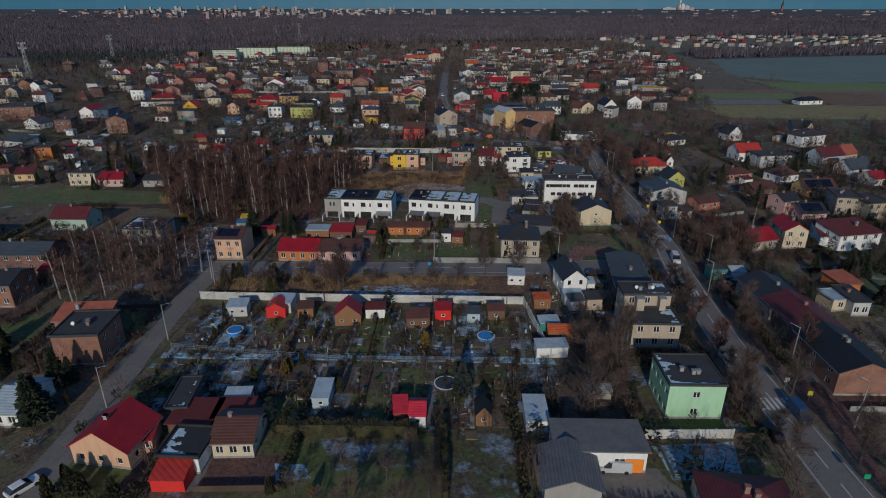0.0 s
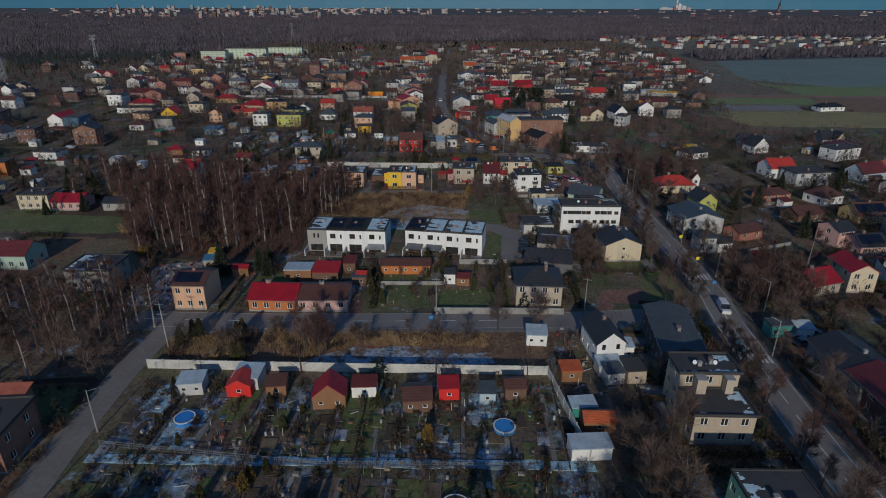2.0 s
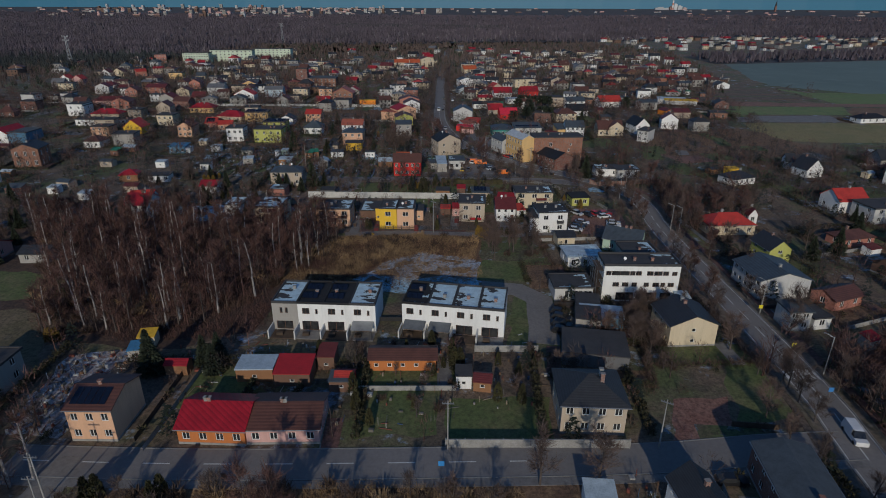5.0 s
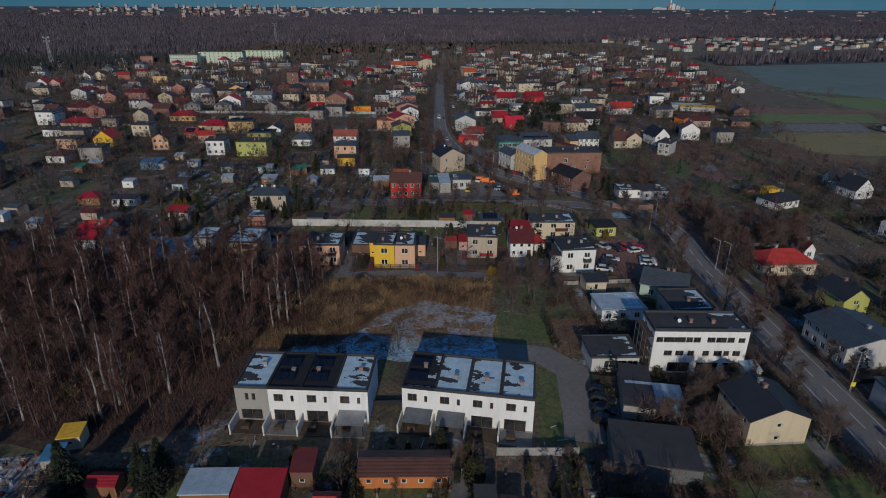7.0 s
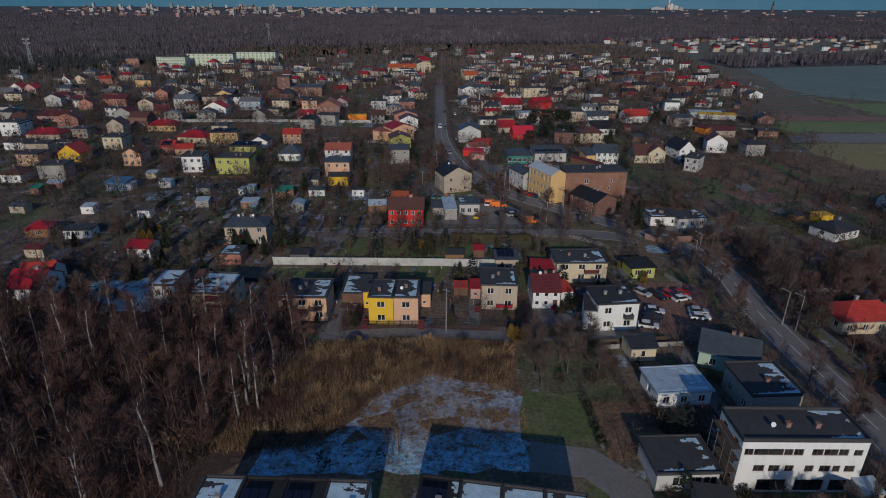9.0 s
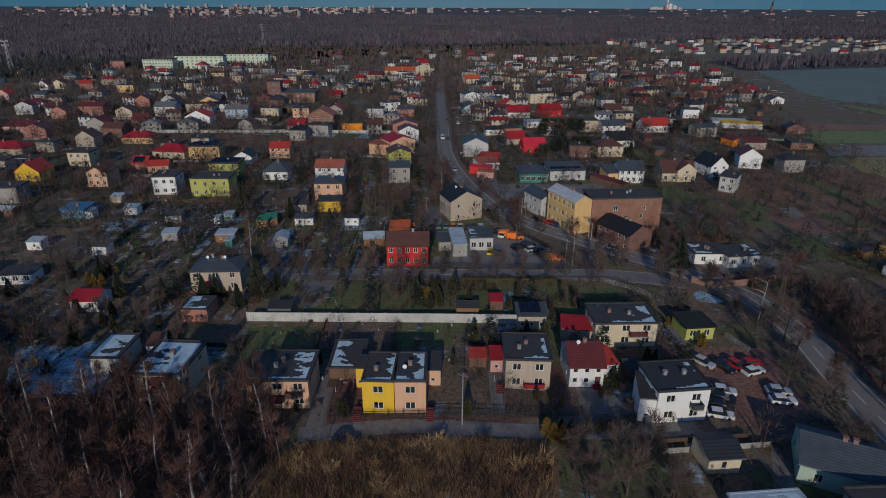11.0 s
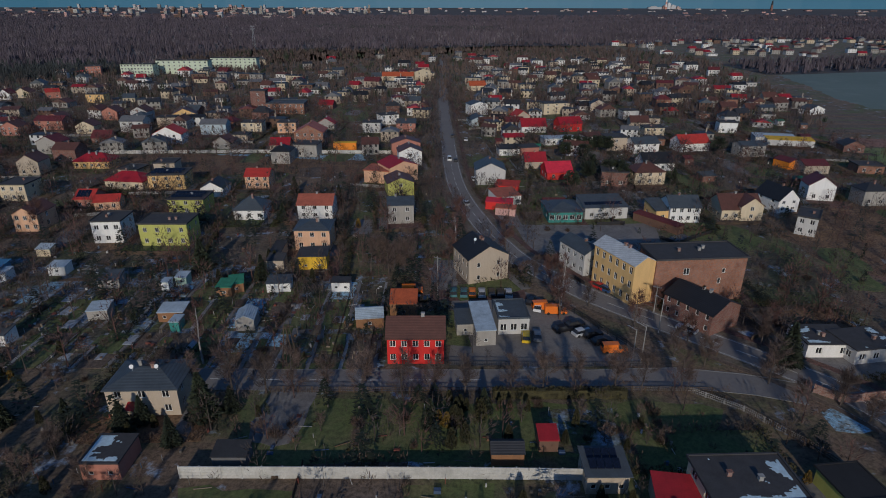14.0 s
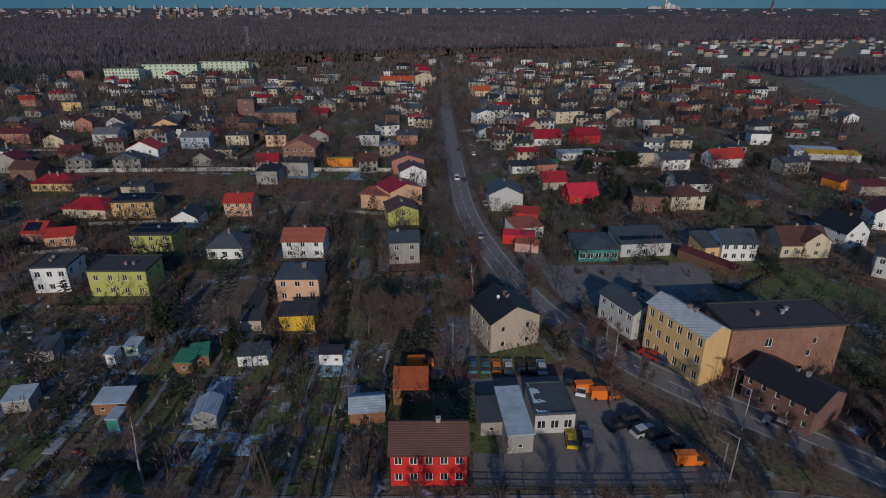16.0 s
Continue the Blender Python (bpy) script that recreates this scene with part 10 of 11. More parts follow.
# gardens: bushes, fruit trees and evergreens between the houses
GARDENS = [
    ([(-54.9, 95.0), (-56.2, 112.0), (13.2, 114.1), (18.1, 95.2), (17.7, 76.5), (-2.9, 74.9), (-29.2, 74.6)], 70, ["fruit_tree", "bush", "bush", "thuja"], 0.4, 0.8),
    ([(25.4, 117.5), (37.4, 123.3), (31.0, 85.5), (22.4, 78.1), (19.5, 79.3)], 26, ["tree", "tree", "fruit_tree", "bush"], 0.6, 1.05),
    ([(52.1, 104.1), (56.6, 104.2), (48.1, 77.6), (42.8, 76.2)], 8, ["tree", "bush"], 0.5, 0.8),
    ([(-100.5, 108.6), (-76.2, 91.6), (-65.3, 88.2), (-61.2, 64.4), (-74.0, 67.4)], 26, ["bush", "fruit_tree", "spruce", "thuja"], 0.5, 0.9),
    ([(-31.5, 169.4), (-6.1, 170.6), (21.3, 168.5), (10.4, 151.5), (-22.1, 144.3)], 34, ["thuja", "bush", "fruit_tree", "thuja"], 0.5, 1.0),
    ([(30.8, 190.4), (42.1, 194.2), (34.5, 161.0), (26.0, 161.0)], 22, ["tree", "bush", "fruit_tree"], 0.5, 0.8),
    ([(24.0, 184.2), (42.7, 184.3), (36.5, 169.3), (23.8, 169.1)], 18, ["tree", "bush"], 0.5, 0.75),
    ([(-50.2, 232.5), (11.9, 233.5), (26.3, 231.5), (30.8, 260.9), (-11.5, 260.4), (-51.8, 242.2)], 40, ["thuja", "bush", "fruit_tree", "thuja"], 0.5, 0.9),
    ([(2.7, 224.9), (22.8, 227.2), (19.0, 212.6), (1.8, 212.4)], 16, ["fruit_tree", "tree", "bush"], 0.7, 1.1),
    ([(-53.4, 280.6), (-18.9, 281.0), (17.6, 281.3), (14.0, 267.9), (-49.2, 266.1)], 40, ["fruit_tree", "bush", "thuja", "bush"], 0.5, 0.9),
    ([(-126.5, 288.5), (-67.6, 287.5), (-54.1, 251.9), (-102.8, 239.5)], 70, ["fruit_tree", "bush", "tree", "spruce", "thuja"], 0.45, 0.85),
    ([(-138.8, 335.6), (-84.7, 342.4), (-35.4, 331.9), (-31.2, 293.3), (-109.1, 292.5)], 110, ["fruit_tree", "bush", "thuja", "bush", "fruit_tree"], 0.4, 0.85),
    ([(-200.7, 427.4), (-27.8, 430.8), (-28.1, 351.9), (-47.5, 341.5), (-144.9, 342.4)], 90, ["fruit_tree", "bush", "thuja", "tree", "spruce"], 0.5, 0.9),
    ([(-12.3, 396.9), (20.6, 396.7), (16.9, 350.7), (1.3, 367.5)], 24, ["tree", "tree", "bush"], 0.6, 0.9),
    ([(-3.8, 499.5), (137.3, 499.4), (103.1, 387.5), (49.3, 378.5), (-2.3, 407.1)], 90, ["tree", "bush", "pine", "thuja", "fruit_tree"], 0.5, 0.9),
    ([(62.5, 340.4), (76.9, 348.7), (90.7, 331.7), (52.6, 299.0), (41.6, 303.9)], 36, ["tree", "red_tree", "bush", "spruce"], 0.5, 0.9),
    ([(90.4, 260.1), (191.2, 270.3), (177.3, 208.9), (123.9, 137.3), (93.4, 151.0), (83.1, 208.1)], 90, ["tree", "bush", "spruce", "fruit_tree", "thuja"], 0.5, 0.9),
    ([(-215.8, 261.6), (-117.9, 249.8), (-92.7, 206.6), (-97.5, 192.5), (-174.6, 207.4)], 60, ["tree", "spruce", "bush", "wood_tree"], 0.5, 0.9),
    ([(67.6, 136.2), (115.5, 151.3), (106.6, 114.6), (91.1, 114.2), (73.6, 113.7)], 40, ["tree", "bush", "spruce"], 0.5, 0.85),
]
for k, (poly, n, kinds, lo, hi) in enumerate(GARDENS):
    scatter(poly, n, kinds, lo, hi, 40 + k, 0.7)
for kind, label, mat in (("bush", "leafless brown garden bushes", TWIG_BUSH), ("reed", "clumps of dry straw-coloured reeds", REED)):
    tv, tf = [], []
    rng = random.Random(5)
    for x, y, size, k in BUSHES:
        if k != kind:
            continue
        for _ in range(150):
            a, b = rng.random() * 6.283, rng.random() ** 0.6
            ox, oy, oz = x + math.cos(a) * 1.0 * size * b, y + math.sin(a) * 1.0 * size * b, 1.3 * size * rng.random() ** 1.5
            w, t = rng.uniform(0.05, 0.11) * size, rng.random() * 6.283
            L = rng.uniform(0.6, 1.3) * size
            i = len(tv)
            tv += [(ox - w * math.cos(t), oy - w * math.sin(t), oz), (ox + w * math.cos(t), oy + w * math.sin(t), oz), (ox + (math.cos(a) * b * 0.6 + rng.uniform(-.4, .4)) * L, oy + (math.sin(a) * b * 0.6 + rng.uniform(-.4, .4)) * L, oz + L * rng.uniform(0.5, 1.0))]
            tf.append((i, i + 1, i + 2))
    tagged(put("bushes" if kind == "bush" else "reed_clumps", mesh_from(kind, tv, tf, [mat])), label, kind, "", "stuff")
# trees and plots between the houses farther off, past telling apart one by one
VILLAGE = [[(-439.1, 462.0), (-129.0, 614.2), (-24.5, 607.6), (-10.4, 269.4), (-69.4, 269.4), (-114.3, 231.0), (-211.0, 211.2)], [(-13.1, 606.9), (216.3, 660.2), (176.1, 454.5), (147.7, 332.8), (97.6, 282.6), (64.2, 352.3), (20.8, 363.2), (-3.3, 450.5)], [(114.3, 333.7), (282.0, 346.8), (133.1, 140.8), (107.0, 140.4), (123.2, 208.1), (111.8, 270.8)]]
rng = random.Random(61)
for poly, n in zip(VILLAGE, (3300, 1900, 900)):
    xs, ys = [p[0] for p in poly], [p[1] for p in poly]
    done = tries = 0
    while done < n and tries < n * 5:
        tries += 1
        x, y = rng.uniform(min(xs), max(xs)), rng.uniform(min(ys), max(ys))
        if inside(x, y, poly) and is_free(x, y, 0.8):
            done += 1
            FAR_TREES.append((x, y, rng.uniform(0.4, 1.0), rng.choice(["tree", "tree", "fruit_tree", "red_tree", "bush", "thuja", "spruce", "bush"])))


def far_trees(name, label, kinds, mat, green):
    """Small trees, past counting, as one object: stems and fans of twigs, or sprays for evergreens."""
    rng = random.Random(62)
    tv, tf, ti = [], [], []
    for x, y, size, kind in FAR_TREES:
        if kind not in kinds:
            continue
        h = {"tree": 9.0, "red_tree": 9.5, "wood_tree": 11.0, "birch": 12.0, "fruit_tree": 4.5, "bush": 2.6, "thuja": 4.0, "golden_thuja": 3.0, "spruce": 8.0, "pine": 8.5}[kind] * size
        big = 1.0 if y < 300 else 1.3 if y < 420 else 1.9
        if not green:
            i = len(tv)
            tv += [(x + 0.018 * h * math.cos(a), y + 0.018 * h * math.sin(a), 0) for a in (0, 2.1, 4.2)] + [(x, y, h * 0.85)]
            tf += [(i, i + 1, i + 3), (i + 1, i + 2, i + 3), (i + 2, i, i + 3)]
            for _ in range(96 if y < 250 else 76 if y < 420 else 58):
                a, z = rng.random() * 6.283, h * rng.uniform(0.25, 0.9)
                q = h * 0.26 * rng.random() ** 0.6 * (1.2 - abs(z / h - 0.55))
                o = Vector((x + math.cos(a) * q, y + math.sin(a) * q, z))
                e = o + Vector((math.cos(a) * 0.7 + rng.uniform(-.5, .5), math.sin(a) * 0.7 + rng.uniform(-.5, .5), rng.uniform(0.2, 1.3))).normalized() * h * rng.uniform(0.1, 0.2)
                w, t = (0.008 if y < 250 else 0.011) * h * big, rng.random() * 6.283
                i = len(tv)
                tv += [(o.x - w * math.cos(t), o.y - w * math.sin(t), o.z), (o.x + w * math.cos(t), o.y + w * math.sin(t), o.z), tuple(e)]
                tf.append((i, i + 1, i + 2))
        else:
            wide = 0.2 if "thuja" in kind else 0.28
            for _ in range(90 if y < 420 else 60):
                a, q = rng.random() * 6.283, rng.random() ** 1.2
                r = h * wide * (1 - q ** (2.0 if "thuja" in kind else 1.1)) * (0.7 + 0.4 * rng.random())
                o = Vector((x + math.cos(a) * r, y + math.sin(a) * r, h * (0.03 + 0.9 * q)))
                e = o + Vector((math.cos(a), math.sin(a), 0.9 if "thuja" in kind else -0.1)).normalized() * h * 0.13
                w, t = 0.045 * h, a + 1.57
                i = len(tv)
                tv += [(o.x - w * math.cos(t), o.y - w * math.sin(t), o.z), (o.x + w * math.cos(t), o.y + w * math.sin(t), o.z), tuple(e)]
                tf.append((i, i + 1, i + 2))
    return tagged(put(name, mesh_from(name, tv, tf, [mat])), label, "trees", "", "stuff")


thick = random.Random(417)
for zone, n in (([(-330, 640), (-70, 640), (-45, 330), (-120, 290), (-230, 300)], 620), ([(-40, 640), (150, 620), (110, 430), (70, 340), (40, 330)], 130)):
    xs, ys = [q[0] for q in zone], [q[1] for q in zone]
    for _ in range(n):
        x, y = thick.uniform(min(xs), max(xs)), thick.uniform(min(ys), max(ys))
        if inside(x, y, zone) and is_free(x, y, 1.2):
            FAR_TREES.append((x, y, thick.uniform(0.55, 1.05), thick.choice(["tree", "red_tree", "tree", "bush", "spruce", "thuja", "fruit_tree"])))

far_trees("garden_trees", "bare brown trees and bushes between the farther houses", ("tree", "fruit_tree", "bush"), TWIG, False)
far_trees("garden_trees", "bare reddish trees between the farther houses", ("red_tree", "birch", "wood_tree"), TWIG_RED, False)
far_trees("garden_evergreens", "dark evergreens between the farther houses", ("thuja", "golden_thuja", "spruce", "pine"), NEEDLE, True)


def plots(name, label, n, mat, seed):
    """Uneven garden plots between the houses as one sheet-thin object."""
    rng = random.Random(seed)
    g = Geo()
    for _ in range(n):
        poly = rng.choice(VILLAGE)
        xs, ys = [p[0] for p in poly], [p[1] for p in poly]
        x, y = rng.uniform(min(xs), max(xs)), rng.uniform(min(ys), max(ys))
        if not inside(x, y, poly) or not is_free(x, y, 7.0):
            continue
        w, d2, a = rng.uniform(5, 14), rng.uniform(6, 22), rng.uniform(-0.2, 0.15)
        pts = []
        for k in range(14):
            q = 6.2832 * k / 14
            c, s2 = math.cos(q), math.sin(q)
            m2 = rng.uniform(0.8, 1.0) / max(abs(c), abs(s2))
            px, py = c * m2 * w / 2, s2 * m2 * d2 / 2
            pts.append((x + px * math.cos(a) - py * math.sin(a), y + px * math.sin(a) + py * math.cos(a)))
        z = 0.036 + 0.00003 * len(g.f) + seed * 0.0001
        g.hull([(*p, -0.03) for p in pts], [(*p, z) for p in pts])
    return tagged(put(name, g.mesh(name, [mat])), label, "garden plots", "", "stuff")


plots("paved_plots", "pale paved yards between the farther houses", 170, PAVING, 5)
plots("garden_lawns", "winter lawns between the farther houses", 330, LAWN, 1)
plots("frosted_plots", "frosted plots between the farther houses", 90, FROST_THIN, 2)
plots("bare_plots", "bare soil plots between the farther houses", 110, SOIL, 3)
plots("dry_plots", "plots of dry grass between the farther houses", 90, STRAW, 4)
hedge([(-27.9, 73.4), (-14.4, 73.8), (-5.9, 73.8)], 2.6, 0.9, HEDGE, "tall olive-brown clipped hedge across the gardens", 3)
hedge([(-1.9, 74.3), (-1.0, 60.2)], 3.0, 0.5, HEDGE, "narrow dark hedge between two gardens", 4)
hedge([(-12.0, 282.2), (11.1, 282.4)], 2.0, 0.6, HEDGE, "clipped hedge along the street", 5)
hedge([(-83.1, 335.3), (-87.3, 359.0)], 1.8, 0.6, HEDGE, "long clipped hedge beside a garden", 6)

# ---------------- distance ----------------


def far_houses(name, label, polys, n, seed, size=1.0, single=False):
    """Houses far off with walls, roofs and dark windows: joined into one object, or single ones."""
    rng = random.Random(seed)
    walls = ["white", "cream", "beige", "grey", "brown", "lightgrey", "grey", "white"]
    roofs = ["crimson", "maroon", "brown", "dark", "brown", "grey", "slate", "black"]
    mats = [paint(tuple(0.85 * v for v in WALLC[c])) for c in walls] + [roofing(ROOFC[c], "tile") for c in roofs] + [PANE]
    g = Geo()
    done = tries = 0
    while done < n and tries < n * 20:
        tries += 1
        poly = polys[rng.randrange(len(polys))]
        xs, ys = [p[0] for p in poly], [p[1] for p in poly]
        x, y = rng.uniform(min(xs), max(xs)), rng.uniform(min(ys), max(ys))
        if not inside(x, y, poly) or not (is_free(x, y, 2.5) and is_free(x + 9, y + 6, 2.5)):
            continue
        done += 1
        FOOT.append((x, y, 9.0, 7.0, 0.0))
        w, d, h, ri = rng.uniform(8, 13) * size, rng.uniform(7, 10) * size, rng.choice([3.2, 5.6, 5.6]) * size, rng.uniform(1.5, 3.4) * size
        a = rng.uniform(-0.3, 0.3)
        wm, rm = rng.randrange(8), 8 + rng.randrange(8)
        T = lambda p: (x + p[0] * math.cos(a) - p[1] * math.sin(a), y + p[0] * math.sin(a) + p[1] * math.cos(a), p[2])
        n0 = len(g.v)
        g.box(0, 0, 0, w, d, h, wm)
        rg = Geo() if single else g
        if rng.random() < 0.3:
            rm = 8 + 3
            rg.box(-0.2, -0.2, h, w + 0.2, d + 0.2, h + 0.3, rm)
        elif rng.random() < 0.6:
            rg.hull([(-0.4, -0.4, h), (w + 0.4, -0.4, h), (w + 0.4, d + 0.4, h), (-0.4, d + 0.4, h)], [(-0.2, d / 2 - 0.05, h + ri), (w + 0.2, d / 2 - 0.05, h + ri), (w + 0.2, d / 2 + 0.05, h + ri), (-0.2, d / 2 + 0.05, h + ri)], rm)
        else:
            rg.hull([(-0.4, -0.4, h), (w + 0.4, -0.4, h), (w + 0.4, d + 0.4, h), (-0.4, d + 0.4, h)], [(w / 2 - 0.05, -0.2, h + ri), (w / 2 + 0.05, -0.2, h + ri), (w / 2 + 0.05, d + 0.2, h + ri), (w / 2 - 0.05, d + 0.2, h + ri)], rm)
        cx = w * rng.uniform(0.25, 0.7)
        rg.box(cx, d * 0.5, h, cx + 0.6, d * 0.5 + 0.6, h + ri + 0.7, 2)
        for k in range(3):
            for z in ([1.0] if h < 4 else [0.9, 3.6]):
                q = w * (k + 0.5) / 3
                g.poly([(q - 0.5, -0.03, z), (q + 0.5, -0.03, z), (q + 0.5, -0.03, z + 1.3), (q - 0.5, -0.03, z + 1.3)], 16)
        if single:
            ob = put(name, g.mesh(name, mats), None, (x, y, 0), a)
            tagged(ob, "distant %s house with a %s roof" % (walls[wm], roofs[rm - 8]), "house")
            put("roof", rg.mesh("roof", mats), ob)
            g = Geo()
            continue
        g.v[n0:] = [T(p) for p in g.v[n0:]]
    return None if single else tagged(put(name, g.mesh(name, mats)), label, name.replace("_", " "), "", "stuff")


def far_wood(name, label, polys, n, seed, h0, h1, mat, thin=1.0):
    """A bare wood far off: each tree a bunch of upright pointed sprays on a thin stem."""
    rng = random.Random(seed)
    tv, tf = [], []
    area_of = [abs(sum(a[0] * b[1] - a[1] * b[0] for a, b in zip(p, p[1:] + p[:1]))) for p in polys]
    share = [ar / (sum(q[1] for q in p) / len(p)) ** 1.6 for p, ar in zip(polys, area_of)]
    for poly, ar in zip(polys, area_of):
        xs, ys = [p[0] for p in poly], [p[1] for p in poly]
        m = int(n * share[polys.index(poly)] / sum(share))
        done = tries = 0
        while done < m and tries < m * 8:
            tries += 1
            x, y = rng.uniform(min(xs), max(xs)), rng.uniform(min(ys), max(ys))
            if not inside(x, y, poly):
                continue
            done += 1
            h = rng.uniform(h0, h1)
            sc = 1 + y / 1600
            for k in range(5 if y > 800 else 9):
                a = rng.random() * 6.283
                q = rng.random() * 1.6 * sc
                bx, by = x + math.cos(a) * q, y + math.sin(a) * q
                z0, z1 = h * rng.uniform(0.05, 0.35), h * rng.uniform(0.7, 1.0)
                w = rng.uniform(0.5, 1.1) * sc * (0.4 if y < 800 else 0.8) * thin
                i = len(tv)
                t = rng.random() * 6.283
                b0 = rise_at(bx, by)
                tv += [(bx + w * math.cos(t + j * 2.094), by + w * math.sin(t + j * 2.094), b0 + z0) for j in range(3)]
                tv.append((bx + rng.uniform(-.8, .8), by + rng.uniform(-.8, .8), b0 + z1))
                tf += [(i, i + 1, i + 3), (i + 1, i + 2, i + 3), (i + 2, i, i + 3)]
    return tagged(put(name, mesh_from(name, tv, tf, [mat])), label, "wood", "", "stuff")


# the land rises gently towards the skyline
RISE0, RISE1, RISE_H = 2300.0, 4700.0, 47.0


def rise_at(x, y):
    r = math.hypot(x, y)
    return RISE_H * max(0.0, min(1.0, (r - RISE0) / (RISE1 - RISE0))) ** 1.4


g = Geo()
rings, spokes = 14, 40
pts = []
for k in range(rings + 1):
    r = RISE0 + (RISE1 - RISE0) * k / rings
    pts.append([(r * math.sin(radians(-47 + 94 * q / spokes)), r * math.cos(radians(-47 + 94 * q / spokes))) for q in range(spokes + 1)])
for k in range(rings):
    for q in range(spokes):
        quad = [pts[k][q], pts[k][q + 1], pts[k + 1][q + 1], pts[k + 1][q]]
        g.poly([(x, y, rise_at(x, y) + 0.02) for x, y in quad][::-1])
FAR_FLOOR = patchy("far_plain", [(0.078, 0.066, 0.068), (0.060, 0.058, 0.060), (0.105, 0.090, 0.082)], [0.004, 0.02], [(0.42, 0.6), (0.55, 0.7)], 0.98, 0.0, 0.7)
tagged(put("distant_rise", g.mesh("distant_rise", [FAR_FLOOR])), "wooded plain rising gently to the skyline", "ground", "", "structure")
WOODS = [
    [(-1514.5, 1558.6), (-646.8, 1405.3), (-393.6, 846.7), (-519.9, 776.6), (-752.8, 763.1), (-1000, 900)],
    [(-620, 1000), (-330, 830), (-330, 1110), (-131, 1125), (82, 1230), (232, 1230), (420, 1300), (560, 1560), (-200, 1700), (-900, 1500)],
    [(-1419.9, 3110.3), (1517.8, 1971.6), (1115.8, 1500), (420, 1420), (-889.0, 1600)],
    [(-2300, 2300), (-1130.6, 2472.3), (-646.8, 1405.3), (-1704.2, 1592.2)],
    [(297, 790), (430, 826), (640, 890), (1000, 1000), (1000, 1090), (640, 1010), (430, 930), (300, 900)],
    [(560, 1560), (1500, 1700), (1800, 1500), (1250, 1400), (700, 1480)],
    [(-3000, 3000), (-600, 3300), (1400, 3300), (2600, 2300), (1600, 1900), (-700, 2300), (-1900, 2200)],
]
for k, p in enumerate(WOODS[:6]):
    area("wood_floor", p, 0.03 + 0.012 * k, FAR_FLOOR, "dark leaf litter under the distant wood", 2.0, 40.0)
far_wood("distant_wood", "wide grey-brown leafless wood on the plain", WOODS, 36000, 71, 8, 13, FAR_TWIG_HAZED)
far_wood("distant_birches", "pale thin birch stems in the distant wood", WOODS[:6], 2600, 79, 9, 14, surf("far_birch", (0.30, 0.27, 0.27), 0.3, 0.02, 0.2, relief=0), 0.16)
far_wood("pine_stand", "dark stand of pines at the edge of the wood", [[(-640, 850), (-420, 900), (-330, 800), (-400, 690), (-470, 640)], [(-466.1, 2263.6), (140.8, 2073.0), (126.9, 1862.5), (-403.8, 1958.6)]], 2600, 76, 6, 9, surf("far_pines", (0.040, 0.046, 0.046), 0.3, 0.01, 0.15, relief=0))
far_houses("distant_village", "distant small houses with red and dark roofs", [
    [(-371.5, 798.0), (-41.0, 1008.0), (232.0, 921.5), (255.6, 704.3), (196.5, 564.1), (-14.8, 677.5), (-136.1, 648.4), (-376.3, 509.2), (-439.1, 460.0), (-480.6, 637.6)],
    [(240, 1240), (330, 1390), (1150, 1440), (1050, 1120), (640, 1060), (430, 1000), (300, 980)]], 320, 72)
far_houses("outer_house", "", [
    [(-467.5, 768.4), (-243.5, 798.4), (-34.8, 814.8), (-27.9, 455.0), (-111.2, 453.7), (-218.4, 452.0)], [(17.5, 860.2), (160.2, 864.8), (236.6, 612.7), (92.4, 456.9), (-5.3, 455.4)]], 170, 77, 0.85, True)
far_houses("shop", "low pale shops along the main road", [[(6.5, 806.0), (38.6, 807.0), (9.4, 455.6), (-5.7, 455.4)], [(-72.4, 803.6), (-34.6, 804.8), (-26.0, 494.9), (-49.6, 494.5)]], 34, 78, 0.85, True)
VILLAGE_TREES = [(-371.5, 798.0), (-330, 1080), (-41.0, 1120.0), (232.0, 1180), (300, 960), (255.6, 704.3), (196.5, 521.1), (-14.8, 600), (-136.1, 600), (-376.3, 509.2), (-439.1, 460.0), (-560.6, 637.6)]
far_wood("village_trees", "bare trees between the distant houses", [VILLAGE_TREES], 5200, 73, 4, 9, surf("far_brown_twigs", (0.125, 0.088, 0.074), 0.4, 0.02, 0.15, relief=0), 0.55)
far_wood("village_evergreens", "dark evergreens between the distant houses", [VILLAGE_TREES], 700, 80, 4, 8, NEEDLE, 0.8)


def far_blocks(name, label, rows, seed):
    """Tower blocks and sheds on the skyline, joined into one object, with bands of windows."""
    rng = random.Random(seed)
    mats = [paint(WALLC[c]) for c in ("lightgrey", "grey", "brown", "grey", "pink")] + [PANE]
    g = Geo()
    for x, y, w, h in rows:
        m = rng.randrange(5)
        b = rise_at(x, y) - 1.0
        g.box(x, y, b, x + w, y + 16, b + h, m)
        k = 0
        while 3 + k * 3 < h - 1:
            g.box(x + 1, y - 0.05, b + 1.6 + k * 3, x + w - 1, y - 0.01, b + 2.6 + k * 3, 5)
            k += 1
        g.box(x - 0.5, y - 0.5, b + h, x + w + 0.5, y + 16.5, b + h + 0.8, 4)
    return tagged(put(name, g.mesh(name, mats)), label, name.replace("_", " "), "", "stuff")


def skyline_at(bearing, r):
    return r * math.sin(radians(bearing)), r * math.cos(radians(bearing))


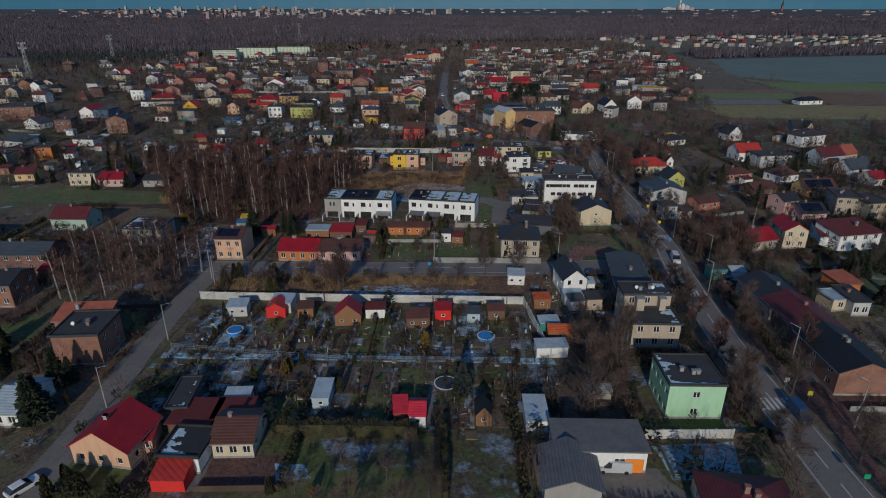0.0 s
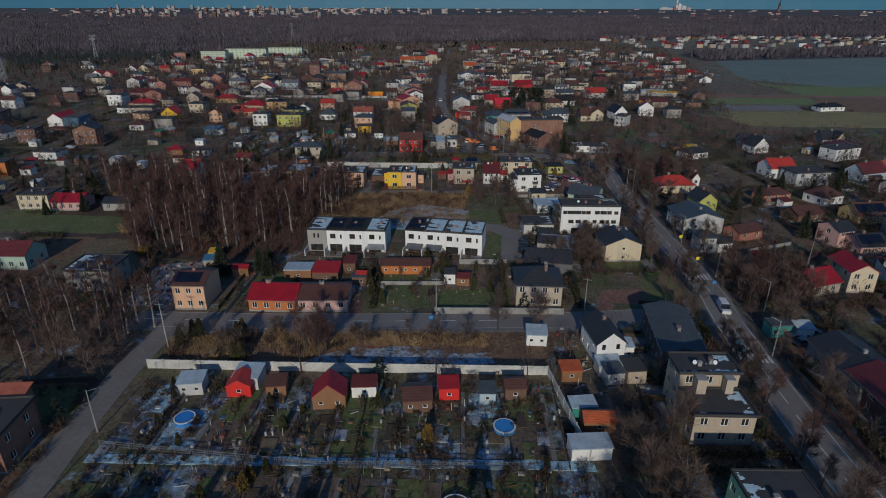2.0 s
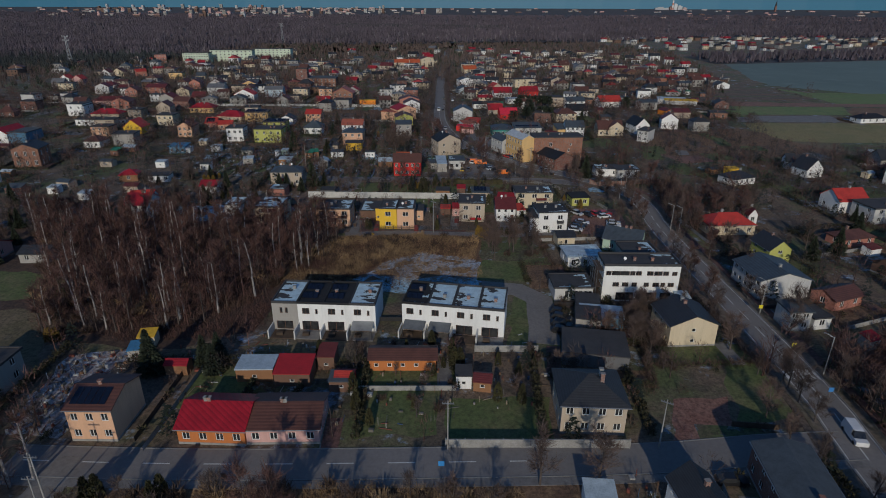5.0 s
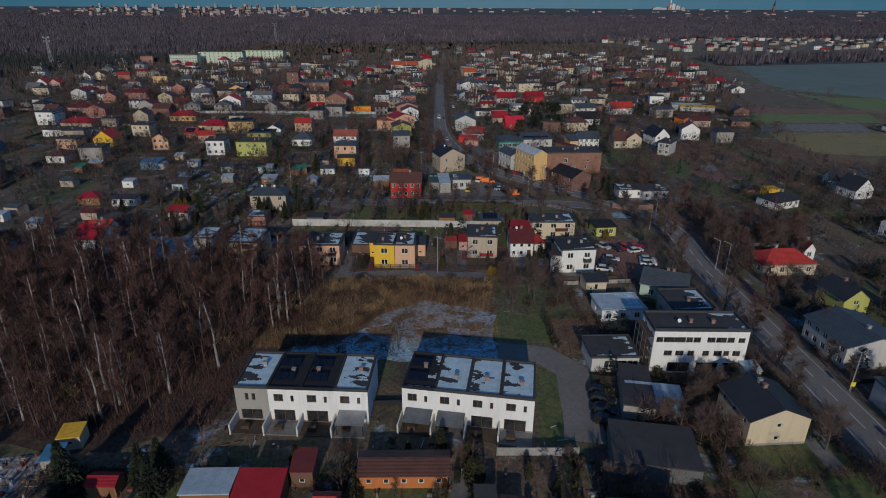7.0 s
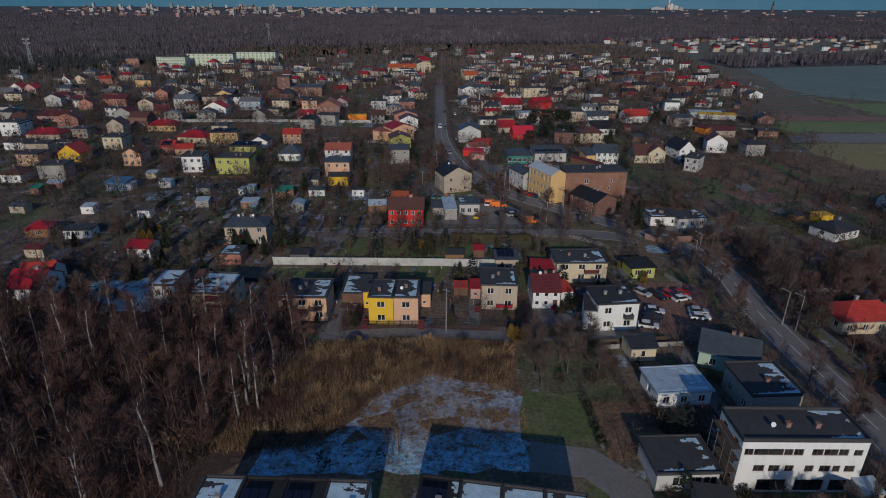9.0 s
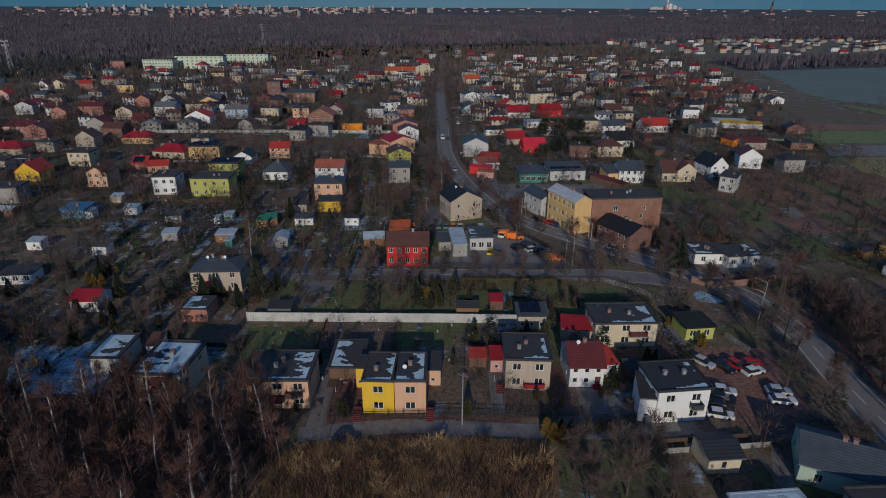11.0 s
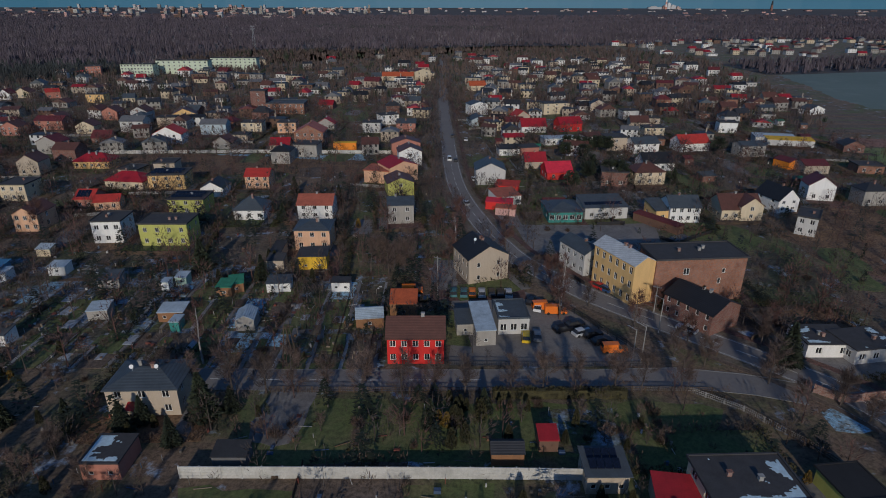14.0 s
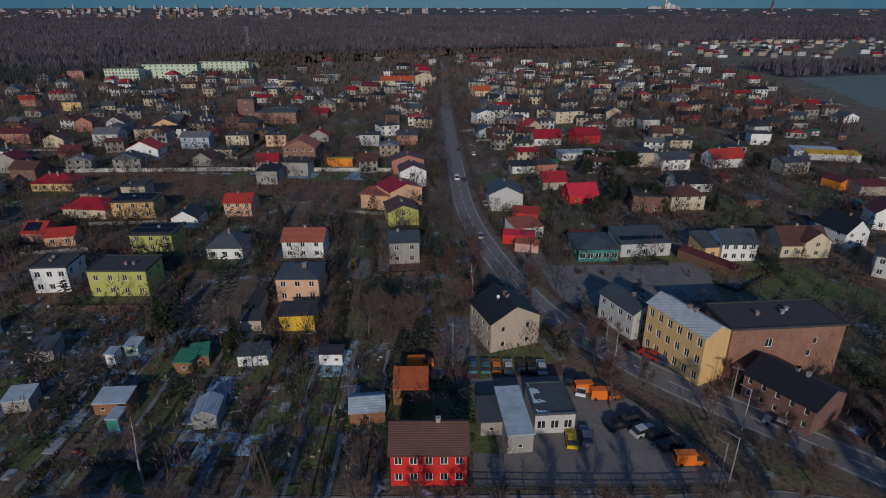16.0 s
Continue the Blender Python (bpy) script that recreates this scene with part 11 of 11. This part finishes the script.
# clusters of the city: bearing from, to, count, nearest, farthest, heights
rng = random.Random(74)
rows = []
for a0, a1, n, r0, r1, hs in ((-37, -30, 26, 3300, 4500, (8, 12, 10)), (-30, -24, 46, 3100, 4550, (10, 16, 34, 30, 10)), (-24, -13, 110, 2900, 4550, (9, 12, 26, 38, 34, 14, 10)), (-13, -8, 44, 3300, 4600, (8, 10, 12, 20)), (-9, -1, 26, 3500, 4600, (8, 12, 34, 38)), (-1, 14, 22, 3700, 4600, (7, 9, 12)), (14, 33, 46, 3000, 4600, (7, 8, 10))):
    for _ in range(n):
        x, y = skyline_at(rng.uniform(a0, a1), rng.uniform(r0, r1))
        h = rng.choice(hs) * rng.uniform(0.55, 0.8)
        rows.append((x, y, rng.uniform(10, 18) if h > 12 else rng.uniform(10, 34), h))
far_blocks("distant_city", "pale tower blocks and halls on the skyline", rows, 75)


def power_plant(bearing, r):
    """The works on the skyline: a banded chimney, boiler houses and cooling blocks."""
    x, y = skyline_at(bearing, r)
    root = thing("power_plant", x, y, 0, "distant power works with a red and white chimney", "power plant", z=rise_at(x, y) - 1.0)
    for k in range(4):
        c = Geo()
        c.tube((0, 0, 15 * k), (0, 0, 15 * k + 15), 6.5 - 0.5 * k, 6.0 - 0.5 * k, 14)
        put("chimney_band", c.mesh("chimney_band", [paint((0.62, 0.30, 0.22) if k % 2 == 0 else (0.7, 0.68, 0.66))]), root)
    for a, b, h, col in ((14, 22, 36, (0.55, 0.55, 0.55)), (40, 30, 24, (0.45, 0.45, 0.45)), (-110, 90, 14, (0.38, 0.38, 0.38)), (76, 26, 14, (0.4, 0.3, 0.27)), (-12, 24, 20, (0.4, 0.24, 0.2))):
        c = Geo()
        c.box(a, 12, 0, a + b, 40, h)
        c.box(a + b * 0.2, 14, h, a + b * 0.6, 30, h + 5)
        put("boiler_house", c.mesh("boiler_house", [paint(col)]), root)
    return root


power_plant(18.3, 4560)


def spire(bearing, r):
    x, y = skyline_at(bearing, r)
    root = thing("church_spire", x, y, 0, "thin dark church spire on the skyline", "church", z=rise_at(x, y) - 1.0)
    c = Geo()
    c.box(-5, -5, 0, 5, 5, 34)
    put("tower", c.mesh("tower", [wall_mat("darkbrick")]), root)
    c = Geo()
    c.tube((0, 0, 34), (0, 0, 68), 6.5, 0.3, 8)
    put("spire_roof", c.mesh("spire_roof", [roofing(ROOFC["dark"], "felt")]), root)
    return root


spire(26.0, 4300)


def pylon(x, y, h):
    """A lattice mast: four legs, braces at each stage and short arms near the top."""
    root = thing("lattice_mast", x, y, 20, "grey steel lattice mast standing over the wood", "mast", "masts")
    w = h * 0.07
    legs = [(-1, -1), (1, -1), (1, 1), (-1, 1)]
    at = lambda a, b, t: (a * w * (1 - 0.8 * t), b * w * (1 - 0.8 * t), h * t)
    for a, b in legs:
        c = Geo()
        c.tube(at(a, b, 0), at(a, b, 1), 0.22, 0.14, 5)
        put("leg", c.mesh("leg", [METAL]), root)
    n = 7
    for k in range(n):
        c = Geo()
        for (a, b), (a2, b2) in zip(legs, legs[1:] + legs[:1]):
            c.tube(at(a, b, k / n), at(a2, b2, (k + 1) / n), 0.1, 0.1, 4)
            c.tube(at(a2, b2, k / n), at(a, b, (k + 1) / n), 0.1, 0.1, 4)
        put("bracing", c.mesh("bracing", [METAL]), root)
    for t in (0.97, 0.84):
        c = Geo()
        c.tube((-h * 0.1, 0, h * t), (h * 0.1, 0, h * t), 0.2, 0.2, 5)
        for q in (-0.09, -0.05, 0.05, 0.09):
            c.box(h * q - 0.25, -0.2, h * t - 0.2, h * q + 0.25, 0.2, h * t + 1.6)
        put("cross_arm", c.mesh("cross_arm", [METAL]), root)
    return root


pylon(-404, 540, 32)
pylon(-438, 735, 30)
pylon(-326, 1180, 32)

# a self-lit teal backdrop stands in for the sky's haze along the skyline
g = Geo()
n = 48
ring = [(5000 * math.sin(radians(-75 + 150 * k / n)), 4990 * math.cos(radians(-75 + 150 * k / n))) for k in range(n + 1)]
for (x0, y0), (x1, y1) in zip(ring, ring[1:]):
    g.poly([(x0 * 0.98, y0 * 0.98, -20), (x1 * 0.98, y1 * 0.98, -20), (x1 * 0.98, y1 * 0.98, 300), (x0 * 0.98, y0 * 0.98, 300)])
# the haze's brightness is emission of the sheet itself
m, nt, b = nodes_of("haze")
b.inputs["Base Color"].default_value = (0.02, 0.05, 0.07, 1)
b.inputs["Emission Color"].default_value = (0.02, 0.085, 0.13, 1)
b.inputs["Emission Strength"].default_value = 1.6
tagged(put("backdrop", g.mesh("backdrop", [m])), "dull teal glowing backdrop in place of hazy sky at the horizon", "sky", "", "structure")
